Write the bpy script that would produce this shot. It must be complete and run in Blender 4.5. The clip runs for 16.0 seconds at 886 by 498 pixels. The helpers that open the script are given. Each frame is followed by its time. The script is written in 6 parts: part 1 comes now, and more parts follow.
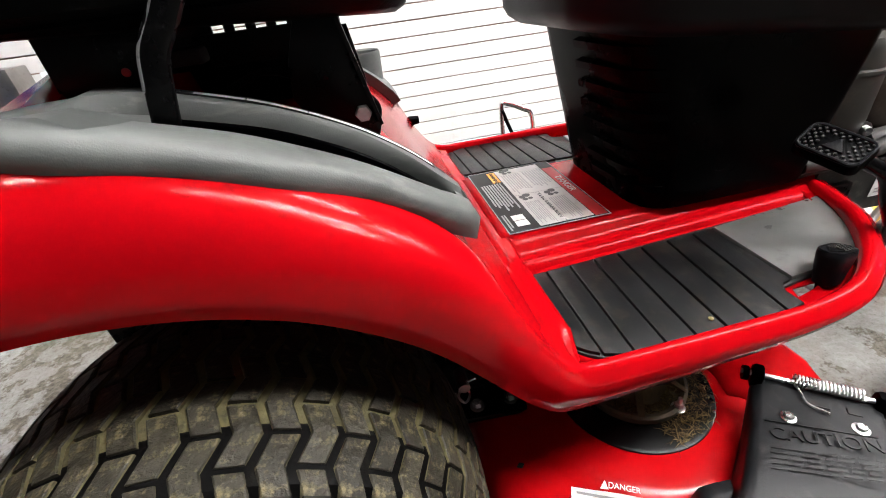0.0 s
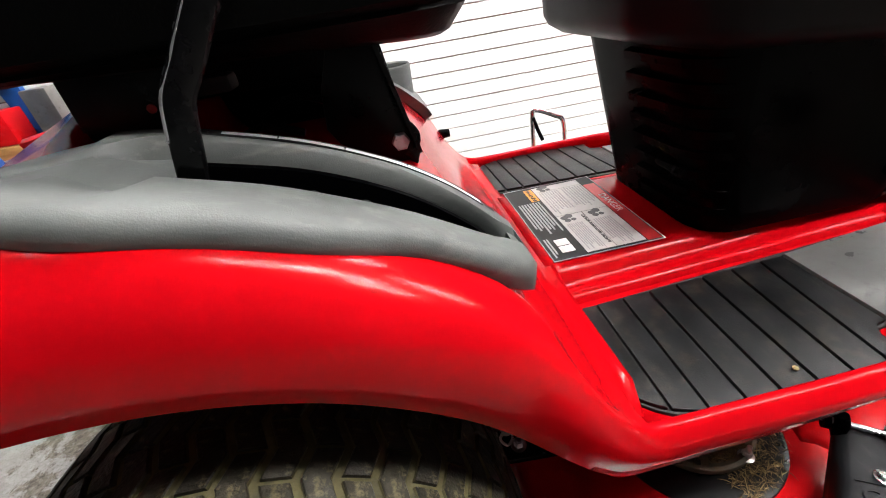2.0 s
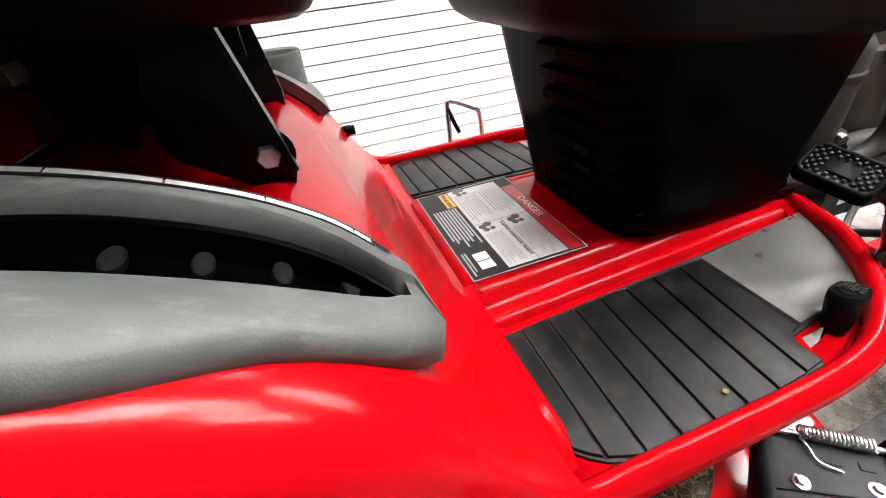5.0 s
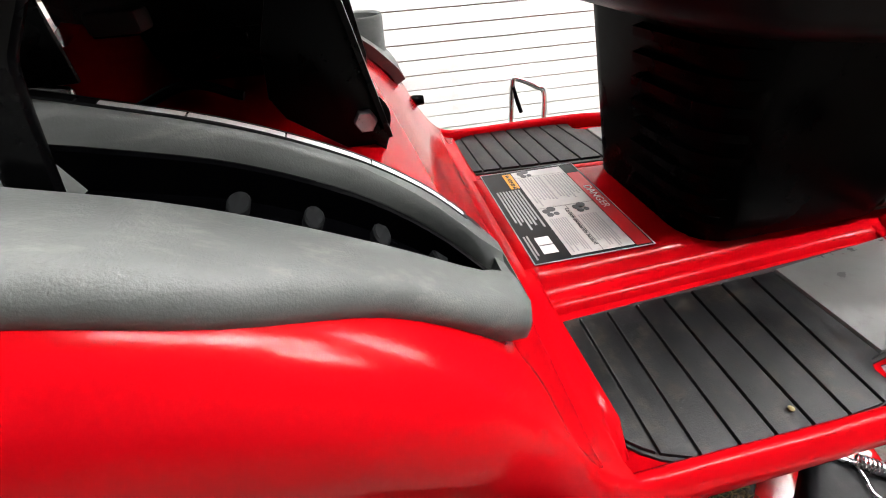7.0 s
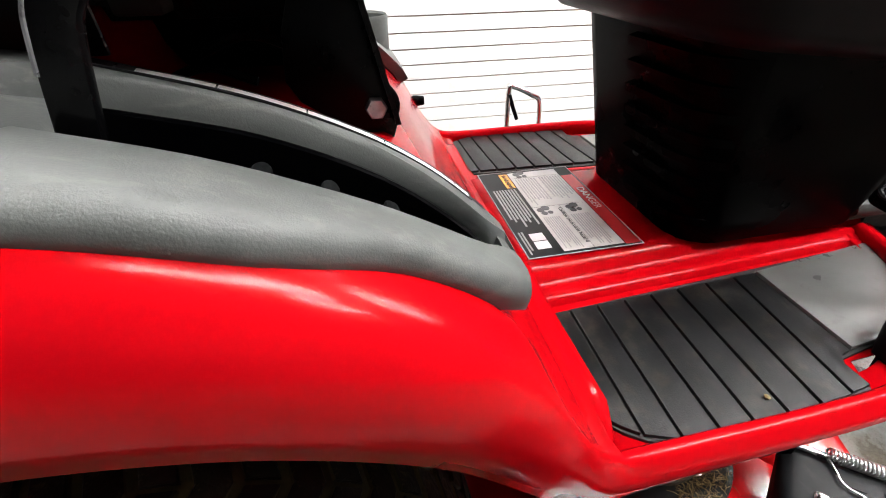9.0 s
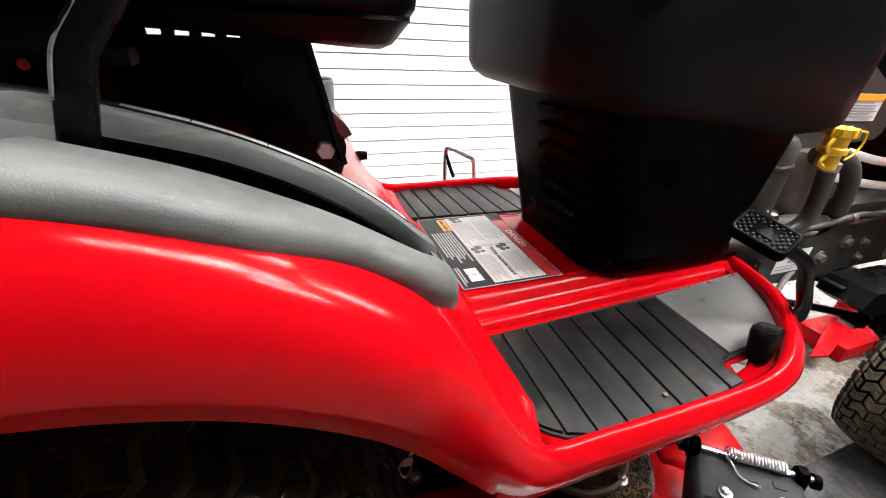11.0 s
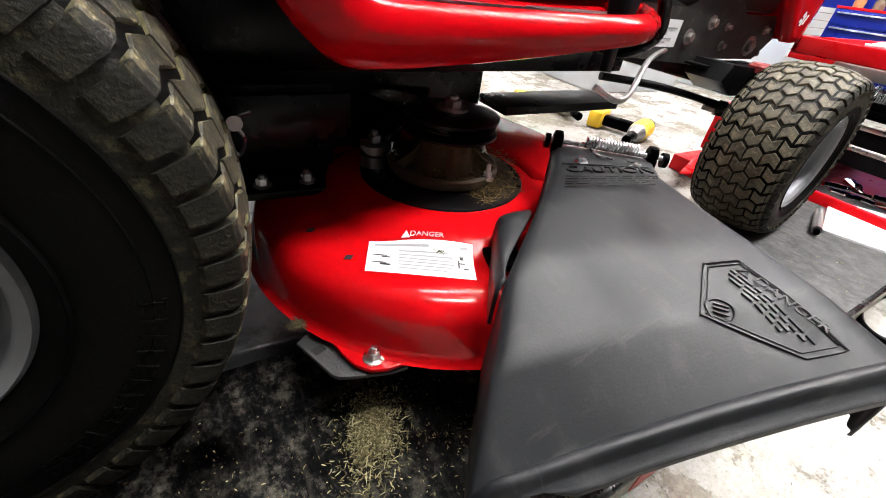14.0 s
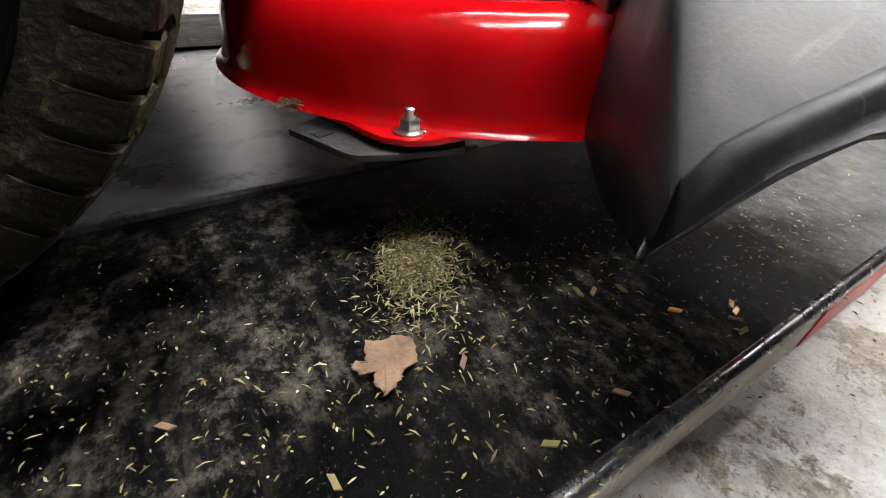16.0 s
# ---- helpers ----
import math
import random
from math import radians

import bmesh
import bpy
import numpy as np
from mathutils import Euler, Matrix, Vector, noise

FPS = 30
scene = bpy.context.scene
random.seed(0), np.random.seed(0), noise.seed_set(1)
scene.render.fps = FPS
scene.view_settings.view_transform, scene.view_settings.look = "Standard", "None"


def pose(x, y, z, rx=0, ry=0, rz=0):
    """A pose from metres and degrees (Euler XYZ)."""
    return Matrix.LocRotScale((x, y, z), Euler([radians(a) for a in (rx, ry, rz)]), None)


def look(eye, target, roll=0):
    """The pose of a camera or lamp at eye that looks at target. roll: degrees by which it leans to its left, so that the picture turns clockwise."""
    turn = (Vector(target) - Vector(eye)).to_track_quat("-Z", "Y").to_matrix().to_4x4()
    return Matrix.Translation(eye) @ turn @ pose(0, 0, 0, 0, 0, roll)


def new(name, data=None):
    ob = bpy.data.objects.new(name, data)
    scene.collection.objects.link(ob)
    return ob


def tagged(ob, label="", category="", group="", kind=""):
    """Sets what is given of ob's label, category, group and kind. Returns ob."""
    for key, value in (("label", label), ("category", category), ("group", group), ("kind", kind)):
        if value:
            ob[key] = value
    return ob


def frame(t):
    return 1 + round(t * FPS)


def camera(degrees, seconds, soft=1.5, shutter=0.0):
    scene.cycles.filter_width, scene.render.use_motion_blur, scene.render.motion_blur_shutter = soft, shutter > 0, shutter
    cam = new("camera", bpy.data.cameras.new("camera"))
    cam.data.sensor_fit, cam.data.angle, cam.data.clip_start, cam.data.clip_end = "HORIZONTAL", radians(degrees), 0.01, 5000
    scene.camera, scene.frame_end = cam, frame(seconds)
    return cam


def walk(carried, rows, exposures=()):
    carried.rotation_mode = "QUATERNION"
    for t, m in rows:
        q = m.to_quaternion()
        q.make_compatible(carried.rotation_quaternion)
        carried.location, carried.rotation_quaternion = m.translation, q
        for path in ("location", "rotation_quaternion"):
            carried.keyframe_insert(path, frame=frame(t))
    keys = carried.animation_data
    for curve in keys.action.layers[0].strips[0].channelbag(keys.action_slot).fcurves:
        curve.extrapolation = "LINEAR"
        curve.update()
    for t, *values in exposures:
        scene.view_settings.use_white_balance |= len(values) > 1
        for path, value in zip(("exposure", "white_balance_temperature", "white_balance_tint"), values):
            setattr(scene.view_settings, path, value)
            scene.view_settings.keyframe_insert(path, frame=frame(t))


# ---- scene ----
cam = camera(93.9, 16.0, soft=1.0)
PATH = [
    (0, (0.154, 0.194, 0.668), (0.394, 1.865, -0.405), -7.6),
    (0.5, (0.151, 0.217, 0.668), (0.276, 1.911, -0.387), -8.8),
    (1, (0.146, 0.235, 0.681), (0.254, 1.942, -0.356), -9.7),
    (1.5, (0.14, 0.242, 0.681), (0.209, 1.941, -0.372), -10.5),
    (2, (0.145, 0.246, 0.681), (0.283, 1.939, -0.374), -9.7),
    (2.5, (0.157, 0.258, 0.687), (0.383, 1.922, -0.4), -9.9),
    (3, (0.164, 0.26, 0.687), (0.438, 1.927, -0.383), -7.9),
    (3.5, (0.165, 0.252, 0.686), (0.45, 1.904, -0.404), -7.8),
    (4, (0.174, 0.275, 0.682), (0.672, 1.881, -0.402), -6.7),
    (6.3, (0.188, 0.336, 0.664), (0.534, 1.872, -0.569), -4.8),
    (6.5, (0.176, 0.332, 0.667), (0.508, 1.873, -0.564), -4.1),
    (7, (0.153, 0.324, 0.676), (0.425, 1.884, -0.546), -3.6),
    (7.5, (0.14, 0.318, 0.681), (0.29, 1.911, -0.519), -5.0),
    (8, (0.143, 0.319, 0.671), (0.367, 1.89, -0.547), -2.6),
    (8.2, (0.142, 0.315, 0.671), (0.401, 1.883, -0.543), -2.0),
    (10.3, (0.125, 0.281, 0.668), (0.592, 1.942, -0.344), 2.2),
    (10.5, (0.122, 0.272, 0.666), (0.641, 1.953, -0.285), 2.5),
    (11, (0.128, 0.248, 0.67), (0.752, 1.897, -0.276), 3.2),
    (11.5, (0.139, 0.209, 0.648), (0.895, 1.771, -0.347), 4.0),
    (12, (0.151, 0.15, 0.626), (1.0, 1.652, -0.386), 6.5),
    (12.5, (0.151, 0.097, 0.595), (1.002, 1.58, -0.443), 5.5),
    (13, (0.16, 0.077, 0.552), (1.049, 1.513, -0.519), 5.1),
    (13.5, (0.172, 0.083, 0.475), (1.012, 1.496, -0.664), 5.9),
    (14, (0.177, 0.104, 0.391), (1.084, 1.476, -0.748), 7.9),
    (14.5, (0.178, 0.105, 0.325), (1.038, 1.453, -0.877), 6.7),
    (15, (0.173, 0.123, 0.256), (1.07, 1.507, -0.875), 6.2),
    (15.5, (0.172, 0.129, 0.207), (1.021, 1.485, -0.992), 4.0),
    (16, (0.172, 0.133, 0.177), (1.016, 1.49, -1.026), 3.2),
]
walk(cam, [(t, look(eye, target, roll)) for t, eye, target, roll in PATH], [(0, 0.16), (3.5, 0.26), (8, 0.2), (11, 0.4), (12.5, 0.63), (14.5, 0.55), (16, 0.55)])

# ---- world and light ----
ROOM = (-3.2, 6.2, -3.4, 2.04, -0.05, 2.75)   # x0, x1, y0, y1, floor, ceiling
world = bpy.data.worlds.new("world")
scene.world = world
world.use_nodes = True
world.node_tree.nodes["Background"].inputs[0].default_value = (0.9, 0.95, 1.0, 1)
world.node_tree.nodes["Background"].inputs[1].default_value = 0.0


# ---- materials ----
def ramp(nt, src, stops):
    r = nt.nodes.new("ShaderNodeValToRGB")
    r.color_ramp.elements.remove(r.color_ramp.elements[0])
    for i, (p, c) in enumerate(stops):
        e = r.color_ramp.elements[0] if i == 0 else r.color_ramp.elements.new(p)
        e.position, e.color = p, (*c, 1) if len(c) == 3 else c
    nt.links.new(src, r.inputs[0])
    return r.outputs[0]


def tex(nt, kind, scale, detail=4.0, rough=0.6, stretch=(1, 1, 1), coord="Object"):
    co = nt.nodes.new("ShaderNodeTexCoord")
    mp = nt.nodes.new("ShaderNodeMapping")
    mp.inputs["Scale"].default_value = stretch
    nt.links.new(co.outputs[coord], mp.inputs[0])
    n = nt.nodes.new(kind)
    n.inputs["Scale"].default_value = scale
    if kind == "ShaderNodeTexNoise":
        n.inputs["Detail"].default_value, n.inputs["Roughness"].default_value = detail, rough
    nt.links.new(mp.outputs[0], n.inputs["Vector"])
    return n


def mix(nt, fac, a, b, mode="MIX"):
    m = nt.nodes.new("ShaderNodeMix")
    m.data_type, m.blend_type = "RGBA", mode
    for sock, v in ((m.inputs[0], fac), (m.inputs[6], a), (m.inputs[7], b)):
        if isinstance(v, (int, float)):
            sock.default_value = v
        elif isinstance(v, tuple):
            sock.default_value = (*v, 1)
        else:
            nt.links.new(v, sock)
    return m.outputs[2]


def bump(nt, height, strength, distance, under=None):
    b = nt.nodes.new("ShaderNodeBump")
    b.inputs["Strength"].default_value, b.inputs["Distance"].default_value = strength, distance
    nt.links.new(height, b.inputs["Height"])
    if under is not None:
        nt.links.new(under, b.inputs["Normal"])
    return b.outputs[0]


def material(name, colour, rough=0.5, metal=0.0, dirt=None, dirt_amount=0.0, dirt_scale=8.0, vary=0.12, grain=0.0,
             grain_scale=400.0, rough_vary=0.1, coat=0.0, spec=0.5, stretch=(1, 1, 1), random_tone=0.0):
    """A worn surface: tone at a broad scale, dirt patches, fine grain relief and uneven gloss."""
    m = bpy.data.materials.new(name)
    m.use_nodes = True
    nt = m.node_tree
    p = nt.nodes["Principled BSDF"]
    broad = tex(nt, "ShaderNodeTexNoise", dirt_scale, 6, 0.65, stretch)
    lo = tuple(max(0.0, c * (1 - vary)) for c in colour)
    hi = tuple(min(1.0, c * (1 + vary)) for c in colour)
    col = ramp(nt, broad.outputs[0], [(0.3, lo), (0.7, hi)])
    if random_tone:
        info = nt.nodes.new("ShaderNodeObjectInfo")
        tone = ramp(nt, info.outputs["Random"], [(0.0, (1 - random_tone,) * 3), (1.0, (1.0,) * 3)])
        col = mix(nt, 1.0, col, tone, "MULTIPLY")
    if dirt:
        d = tex(nt, "ShaderNodeTexNoise", dirt_scale * 3.1, 8, 0.7, stretch)
        edge = 0.62 - 0.25 * dirt_amount
        fac = ramp(nt, d.outputs[0], [(edge, (0, 0, 0)), (edge + 0.16, (min(1, 0.35 + dirt_amount),) * 3)])
        col = mix(nt, fac, col, dirt)
    nt.links.new(col, p.inputs["Base Color"])
    fine = tex(nt, "ShaderNodeTexNoise", grain_scale, 3, 0.6)
    r = ramp(nt, broad.outputs[0], [(0.3, (max(0.02, rough - rough_vary),) * 3), (0.7, (min(1, rough + rough_vary),) * 3)])
    nt.links.new(r, p.inputs["Roughness"])
    if grain:
        nt.links.new(bump(nt, fine.outputs[0], grain, 0.002), p.inputs["Normal"])
    p.inputs["Metallic"].default_value = metal
    p.inputs["Specular IOR Level"].default_value = spec
    p.inputs["Coat Weight"].default_value = coat
    p.inputs["Coat Roughness"].default_value = 0.08
    return m


def lamp_material(name, colour, strength):
    m = bpy.data.materials.new(name)
    m.use_nodes = True
    p = m.node_tree.nodes["Principled BSDF"]
    p.inputs["Emission Color"].default_value = (*colour, 1)
    p.inputs["Emission Strength"].default_value = strength
    return m


RED = material("red_plastic", (0.37, 0.0012, 0.004), 0.14, spec=0.11, vary=0.05, dirt_scale=5, rough_vary=0.04, grain=0.012, grain_scale=140, coat=0.0)
RED_STEEL = material("red_painted_steel", (0.42, 0.0025, 0.005), 0.16, spec=0.3, vary=0.10, dirt=(0.16, 0.04, 0.03), dirt_amount=0.10, dirt_scale=9, rough_vary=0.06, grain=0.012, coat=0.0)
RED_CART = material("red_cart_paint", (0.50, 0.004, 0.008), 0.3, spec=0.12, vary=0.08, dirt_scale=6)
GREY_TRIM = material("grey_textured_plastic", (0.082, 0.087, 0.084), 0.5, spec=0.3, vary=0.28, dirt=(0.150, 0.152, 0.142), dirt_amount=0.32, dirt_scale=9, grain=0.12, grain_scale=900, stretch=(0.35, 2.4, 2.4))
BLACK = material("black_plastic", (0.0006, 0.0006, 0.0008), 0.28, spec=0.014, vary=0.2, dirt_scale=5, grain=0.02, grain_scale=700)
BLACK_SATIN = material("black_satin_plastic", (0.0036, 0.0037, 0.0045), 0.4, spec=0.055, vary=0.2, dirt_scale=5, grain=0.05, grain_scale=900)
BLACK_STEEL = material("black_painted_steel", (0.003, 0.003, 0.0033), 0.3, spec=0.16, vary=0.3, dirt=(0.025, 0.022, 0.016), dirt_amount=0.05, dirt_scale=10, grain=0.03)
SEAT = material("black_vinyl", (0.0010, 0.0010, 0.0010), 0.4, spec=0.04, vary=0.2, grain=0.2, grain_scale=500)
MAT = material("ribbed_rubber", (0.0042, 0.0044, 0.0050), 0.42, spec=0.2, vary=0.4, dirt=(0.026, 0.022, 0.016), dirt_amount=0.40, dirt_scale=17, grain=0.16, grain_scale=600)
MAT_GROOVE = material("rubber_groove", (0.008, 0.008, 0.008), 0.8, vary=0.2)
TYRE = material("tyre_rubber", (0.0020, 0.0019, 0.0018), 0.55, spec=0.05, vary=0.3, dirt=(0.022, 0.020, 0.013), dirt_amount=0.1, dirt_scale=14, grain=0.2, grain_scale=300)
TREAD = material("muddy_tread_rubber", (0.030, 0.0265, 0.018), 0.55, spec=0.25, vary=0.8, dirt=(0.170, 0.140, 0.070), dirt_amount=0.40, dirt_scale=34, grain=1.0, grain_scale=160, random_tone=0.5)
# Darker than the tread tops: shade on the shoulder faces painted in with mud.
SHOULDER = material("shaded_muddy_shoulder", (0.0095, 0.0090, 0.0060), 0.7, spec=0.15, vary=0.7, dirt=(0.085, 0.074, 0.036), dirt_amount=0.36, dirt_scale=24, grain=0.8, grain_scale=200)
FRONT_TREAD = material("dusty_brown_tread", (0.085, 0.074, 0.050), 0.6, spec=0.25, vary=0.6, dirt=(0.18, 0.152, 0.098), dirt_amount=0.4, dirt_scale=26, grain=0.8, grain_scale=200, random_tone=0.4)
GRIP = material("worn_pedal_rubber", (0.016, 0.0155, 0.014), 0.55, spec=0.3, vary=0.4, dirt=(0.05, 0.042, 0.03), dirt_amount=0.3, dirt_scale=50)
LEVER = material("black_enamel", (0.0018, 0.0018, 0.0021), 0.24, spec=0.16, vary=0.2)
MUD = material("dried_mud", (0.075, 0.064, 0.026), 0.95, vary=0.55, dirt=(0.022, 0.020, 0.012), dirt_amount=0.4, dirt_scale=25, grain=0.4, grain_scale=180)
STEEL = material("bright_steel", (0.62, 0.62, 0.62), 0.28, 1.0, vary=0.1, dirt_scale=20)
ZINC = material("bright_zinc_plating", (0.62, 0.62, 0.63), 0.35, 0.25, vary=0.2, dirt=(0.25, 0.24, 0.23), dirt_amount=0.2, dirt_scale=90)
CHROME = material("chrome", (0.75, 0.75, 0.76), 0.12, 1.0, vary=0.05)
GALV = material("dull_steel", (0.35, 0.34, 0.33), 0.42, 1.0, vary=0.2, dirt=(0.12, 0.10, 0.07), dirt_amount=0.2, dirt_scale=15)
RIM = material("silver_painted_rim", (0.150, 0.153, 0.163), 0.4, 0.2, vary=0.15, dirt=(0.055, 0.051, 0.045), dirt_amount=0.25, dirt_scale=10)
CHUTE = material("grey_black_polyethylene", (0.0085, 0.0091, 0.0104), 0.46, spec=0.24, vary=0.3, dirt=(0.036, 0.036, 0.0355), dirt_amount=0.30, dirt_scale=10, rough_vary=0.14, stretch=(1.6, 0.6, 1), grain=0.07, grain_scale=500)
def scuff(m, tone, scale, stretch, turn, lo, hi):
    """Rubs pale scratches, dragged one way, into a finished material."""
    nt = m.node_tree
    p = nt.nodes["Principled BSDF"]
    under = p.inputs["Base Color"].links[0].from_socket
    n = tex(nt, "ShaderNodeTexNoise", scale, 5, 0.7, stretch)
    n.inputs["Vector"].links[0].from_node.inputs["Rotation"].default_value[2] = turn
    fac = ramp(nt, n.outputs[0], [(lo, (0, 0, 0)), (hi, (0.6,) * 3)])
    nt.links.new(mix(nt, fac, under, tone), p.inputs["Base Color"])


scuff(CHUTE, (0.050, 0.049, 0.046), 30, (0.35, 4, 1), 0.6, 0.60, 0.74)
scuff(CHUTE, (0.075, 0.073, 0.068), 60, (5, 0.3, 1), 0.2, 0.68, 0.78)
CAST = material("grimy_cast_iron", (0.11, 0.088, 0.060), 0.6, 0.3, vary=0.5, dirt=(0.15, 0.095, 0.034), dirt_amount=0.4, dirt_scale=30, grain=0.3)
ENGINE = material("engine_grey_cast", (0.038, 0.037, 0.033), 0.55, 0.2, vary=0.25, dirt=(0.075, 0.068, 0.055), dirt_amount=0.2, dirt_scale=12)
FRAME = material("dusty_black_frame", (0.022, 0.022, 0.021), 0.55, spec=0.3, vary=0.4, dirt=(0.085, 0.080, 0.066), dirt_amount=0.36, dirt_scale=14, grain=0.1)
# Pale base colour stands for the white reflections on the metal guards.
PALE_GUARD = material("guard_painted_reflection", (0.72, 0.72, 0.71), 0.4, 0.2, vary=0.15, dirt=(0.3, 0.28, 0.25), dirt_amount=0.2, dirt_scale=20)
HOSE = material("grey_hose_rubber", (0.036, 0.035, 0.034), 0.55, vary=0.2)
YELLOW = material("yellow_plastic", (0.72, 0.46, 0.02), 0.4, vary=0.1)
WHITE = material("white_paper", (0.8, 0.8, 0.8), 0.6, vary=0.03)
LABEL_WHITE = material("white_label", (0.76, 0.76, 0.76), 0.45, vary=0.05)
LABEL_BLACK = material("black_label", (0.012, 0.012, 0.013), 0.4, spec=0.12, vary=0.2)
LABEL_RED = material("red_label", (0.5, 0.015, 0.02), 0.4, vary=0.05)
LABEL_ORANGE = material("orange_label", (0.78, 0.33, 0.02), 0.4, vary=0.05)
LABEL_PALE = material("dusty_white_label", (0.52, 0.51, 0.50), 0.4, vary=0.12, dirt=(0.36, 0.34, 0.31), dirt_amount=0.3, dirt_scale=16)
INK = material("printed_ink", (0.05, 0.05, 0.055), 0.5, vary=0.1)
INK_GREY = material("grey_print", (0.33, 0.33, 0.34), 0.5, vary=0.1)
BLUE = material("blue_chest_paint", (0.004, 0.012, 0.17), 0.35, spec=0.2, vary=0.06, dirt_scale=4)
LEAF = material("dry_brown_leaf", (0.145, 0.088, 0.052), 0.75, vary=0.45, dirt=(0.07, 0.04, 0.022), dirt_amount=0.3, dirt_scale=60, grain=0.5, grain_scale=260)
WOOD = material("varnished_wood", (0.35, 0.17, 0.06), 0.45, vary=0.3, stretch=(1, 8, 8))


def concrete_material():
    """Old floor: flaking pale paint over brown-grey concrete, with grit and stains."""
    m = bpy.data.materials.new("worn_concrete")
    m.use_nodes = True
    nt = m.node_tree
    p = nt.nodes["Principled BSDF"]
    a = tex(nt, "ShaderNodeTexNoise", 2.6, 9, 0.66)
    b = tex(nt, "ShaderNodeTexNoise", 8.0, 12, 0.74)
    c = tex(nt, "ShaderNodeTexNoise", 90.0, 6, 0.75)
    d = tex(nt, "ShaderNodeTexNoise", 260.0, 3, 0.7)
    bare = ramp(nt, c.outputs[0], [(0.34, (0.040, 0.033, 0.026)), (0.50, (0.150, 0.130, 0.104)), (0.66, (0.27, 0.25, 0.215))])
    paint = ramp(nt, c.outputs[0], [(0.30, (0.20, 0.19, 0.17)), (0.45, (0.28, 0.27, 0.255)), (0.70, (0.39, 0.39, 0.38))])
    flake = ramp(nt, b.outputs[0], [(0.462, (0.0,) * 3), (0.488, (1.0,) * 3)])
    col = mix(nt, flake, bare, paint)
    stain = ramp(nt, a.outputs[0], [(0.42, (0.0,) * 3), (0.62, (0.6,) * 3)])
    col = mix(nt, stain, col, (0.13, 0.112, 0.082))
    grit = ramp(nt, d.outputs[0], [(0.30, (0.25,) * 3), (0.42, (1.0,) * 3)])
    col = mix(nt, 0.85, col, grit, "MULTIPLY")
    nt.links.new(col, p.inputs["Base Color"])
    r = ramp(nt, b.outputs[0], [(0.4, (0.8,) * 3), (0.6, (0.5,) * 3)])
    nt.links.new(r, p.inputs["Roughness"])
    nt.links.new(bump(nt, c.outputs[0], 0.5, 0.004, bump(nt, flake, 0.5, 0.003)), p.inputs["Normal"])
    return m


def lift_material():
    """Black rubber sheet: pale dusty scuffs dragged aslant, greasy dark patches and a painted sheen in front."""
    m = bpy.data.materials.new("scuffed_black_rubber")
    m.use_nodes = True
    nt = m.node_tree
    p = nt.nodes["Principled BSDF"]
    a = tex(nt, "ShaderNodeTexNoise", 6.0, 6, 0.6, (1, 1.4, 1))
    b = tex(nt, "ShaderNodeTexNoise", 42.0, 12, 0.80, (1.3, 1.0, 1))
    s = tex(nt, "ShaderNodeTexNoise", 40.0, 6, 0.7, (2.6, 0.35, 1))
    s.inputs["Vector"].links[0].from_node.inputs["Rotation"].default_value[2] = 0.9
    c = tex(nt, "ShaderNodeTexNoise", 420.0, 3, 0.7)
    col = ramp(nt, b.outputs[0], [(0.40, (0.0012, 0.0012, 0.0014)), (0.50, (0.0055, 0.0055, 0.0057)), (0.57, (0.040, 0.037, 0.031)), (0.70, (0.105, 0.097, 0.080))])
    fade = ramp(nt, a.outputs[0], [(0.41, (0.03,) * 3), (0.56, (1.0,) * 3)])
    col = mix(nt, 1.0, col, fade, "MULTIPLY")
    drag = ramp(nt, s.outputs[0], [(0.52, (0.0,) * 3), (0.70, (0.55,) * 3)])
    drag = mix(nt, 1.0, drag, fade, "MULTIPLY")
    col = mix(nt, drag, col, (0.040, 0.037, 0.030))
    # Paler with x: dust plus the wall's grazing reflection, painted as one grey.
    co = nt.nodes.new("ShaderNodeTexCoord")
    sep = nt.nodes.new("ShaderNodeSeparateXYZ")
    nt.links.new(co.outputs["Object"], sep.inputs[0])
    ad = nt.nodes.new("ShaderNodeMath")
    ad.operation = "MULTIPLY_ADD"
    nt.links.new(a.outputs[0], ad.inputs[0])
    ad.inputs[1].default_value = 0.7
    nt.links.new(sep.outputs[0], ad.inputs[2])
    front_sheen = ramp(nt, ad.outputs[0], [(0.82, (0.0,) * 3), (1.06, (0.93,) * 3)])
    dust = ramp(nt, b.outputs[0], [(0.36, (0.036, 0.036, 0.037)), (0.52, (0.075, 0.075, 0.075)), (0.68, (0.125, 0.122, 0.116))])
    col = mix(nt, front_sheen, col, dust)
    grit = ramp(nt, c.outputs[0], [(0.64, (0.0,) * 3), (0.72, (0.7,) * 3)])
    col = mix(nt, grit, col, (0.060, 0.056, 0.044))
    nt.links.new(col, p.inputs["Base Color"])
    p.inputs["Specular IOR Level"].default_value = 0.02
    r = ramp(nt, a.outputs[0], [(0.35, (0.34,) * 3), (0.65, (0.6,) * 3)])
    nt.links.new(r, p.inputs["Roughness"])
    nt.links.new(bump(nt, c.outputs[0], 0.2, 0.002, bump(nt, b.outputs[0], 0.2, 0.003)), p.inputs["Normal"])
    return m


def straw_material(name, stops):
    """Cut grass: every blade takes its own tone."""
    m = bpy.data.materials.new(name)
    m.use_nodes = True
    nt = m.node_tree
    p = nt.nodes["Principled BSDF"]
    g = nt.nodes.new("ShaderNodeNewGeometry")
    nt.links.new(ramp(nt, g.outputs["Random Per Island"], stops), p.inputs["Base Color"])
    p.inputs["Roughness"].default_value = 0.75
    p.inputs["Specular IOR Level"].default_value = 0.2
    return m


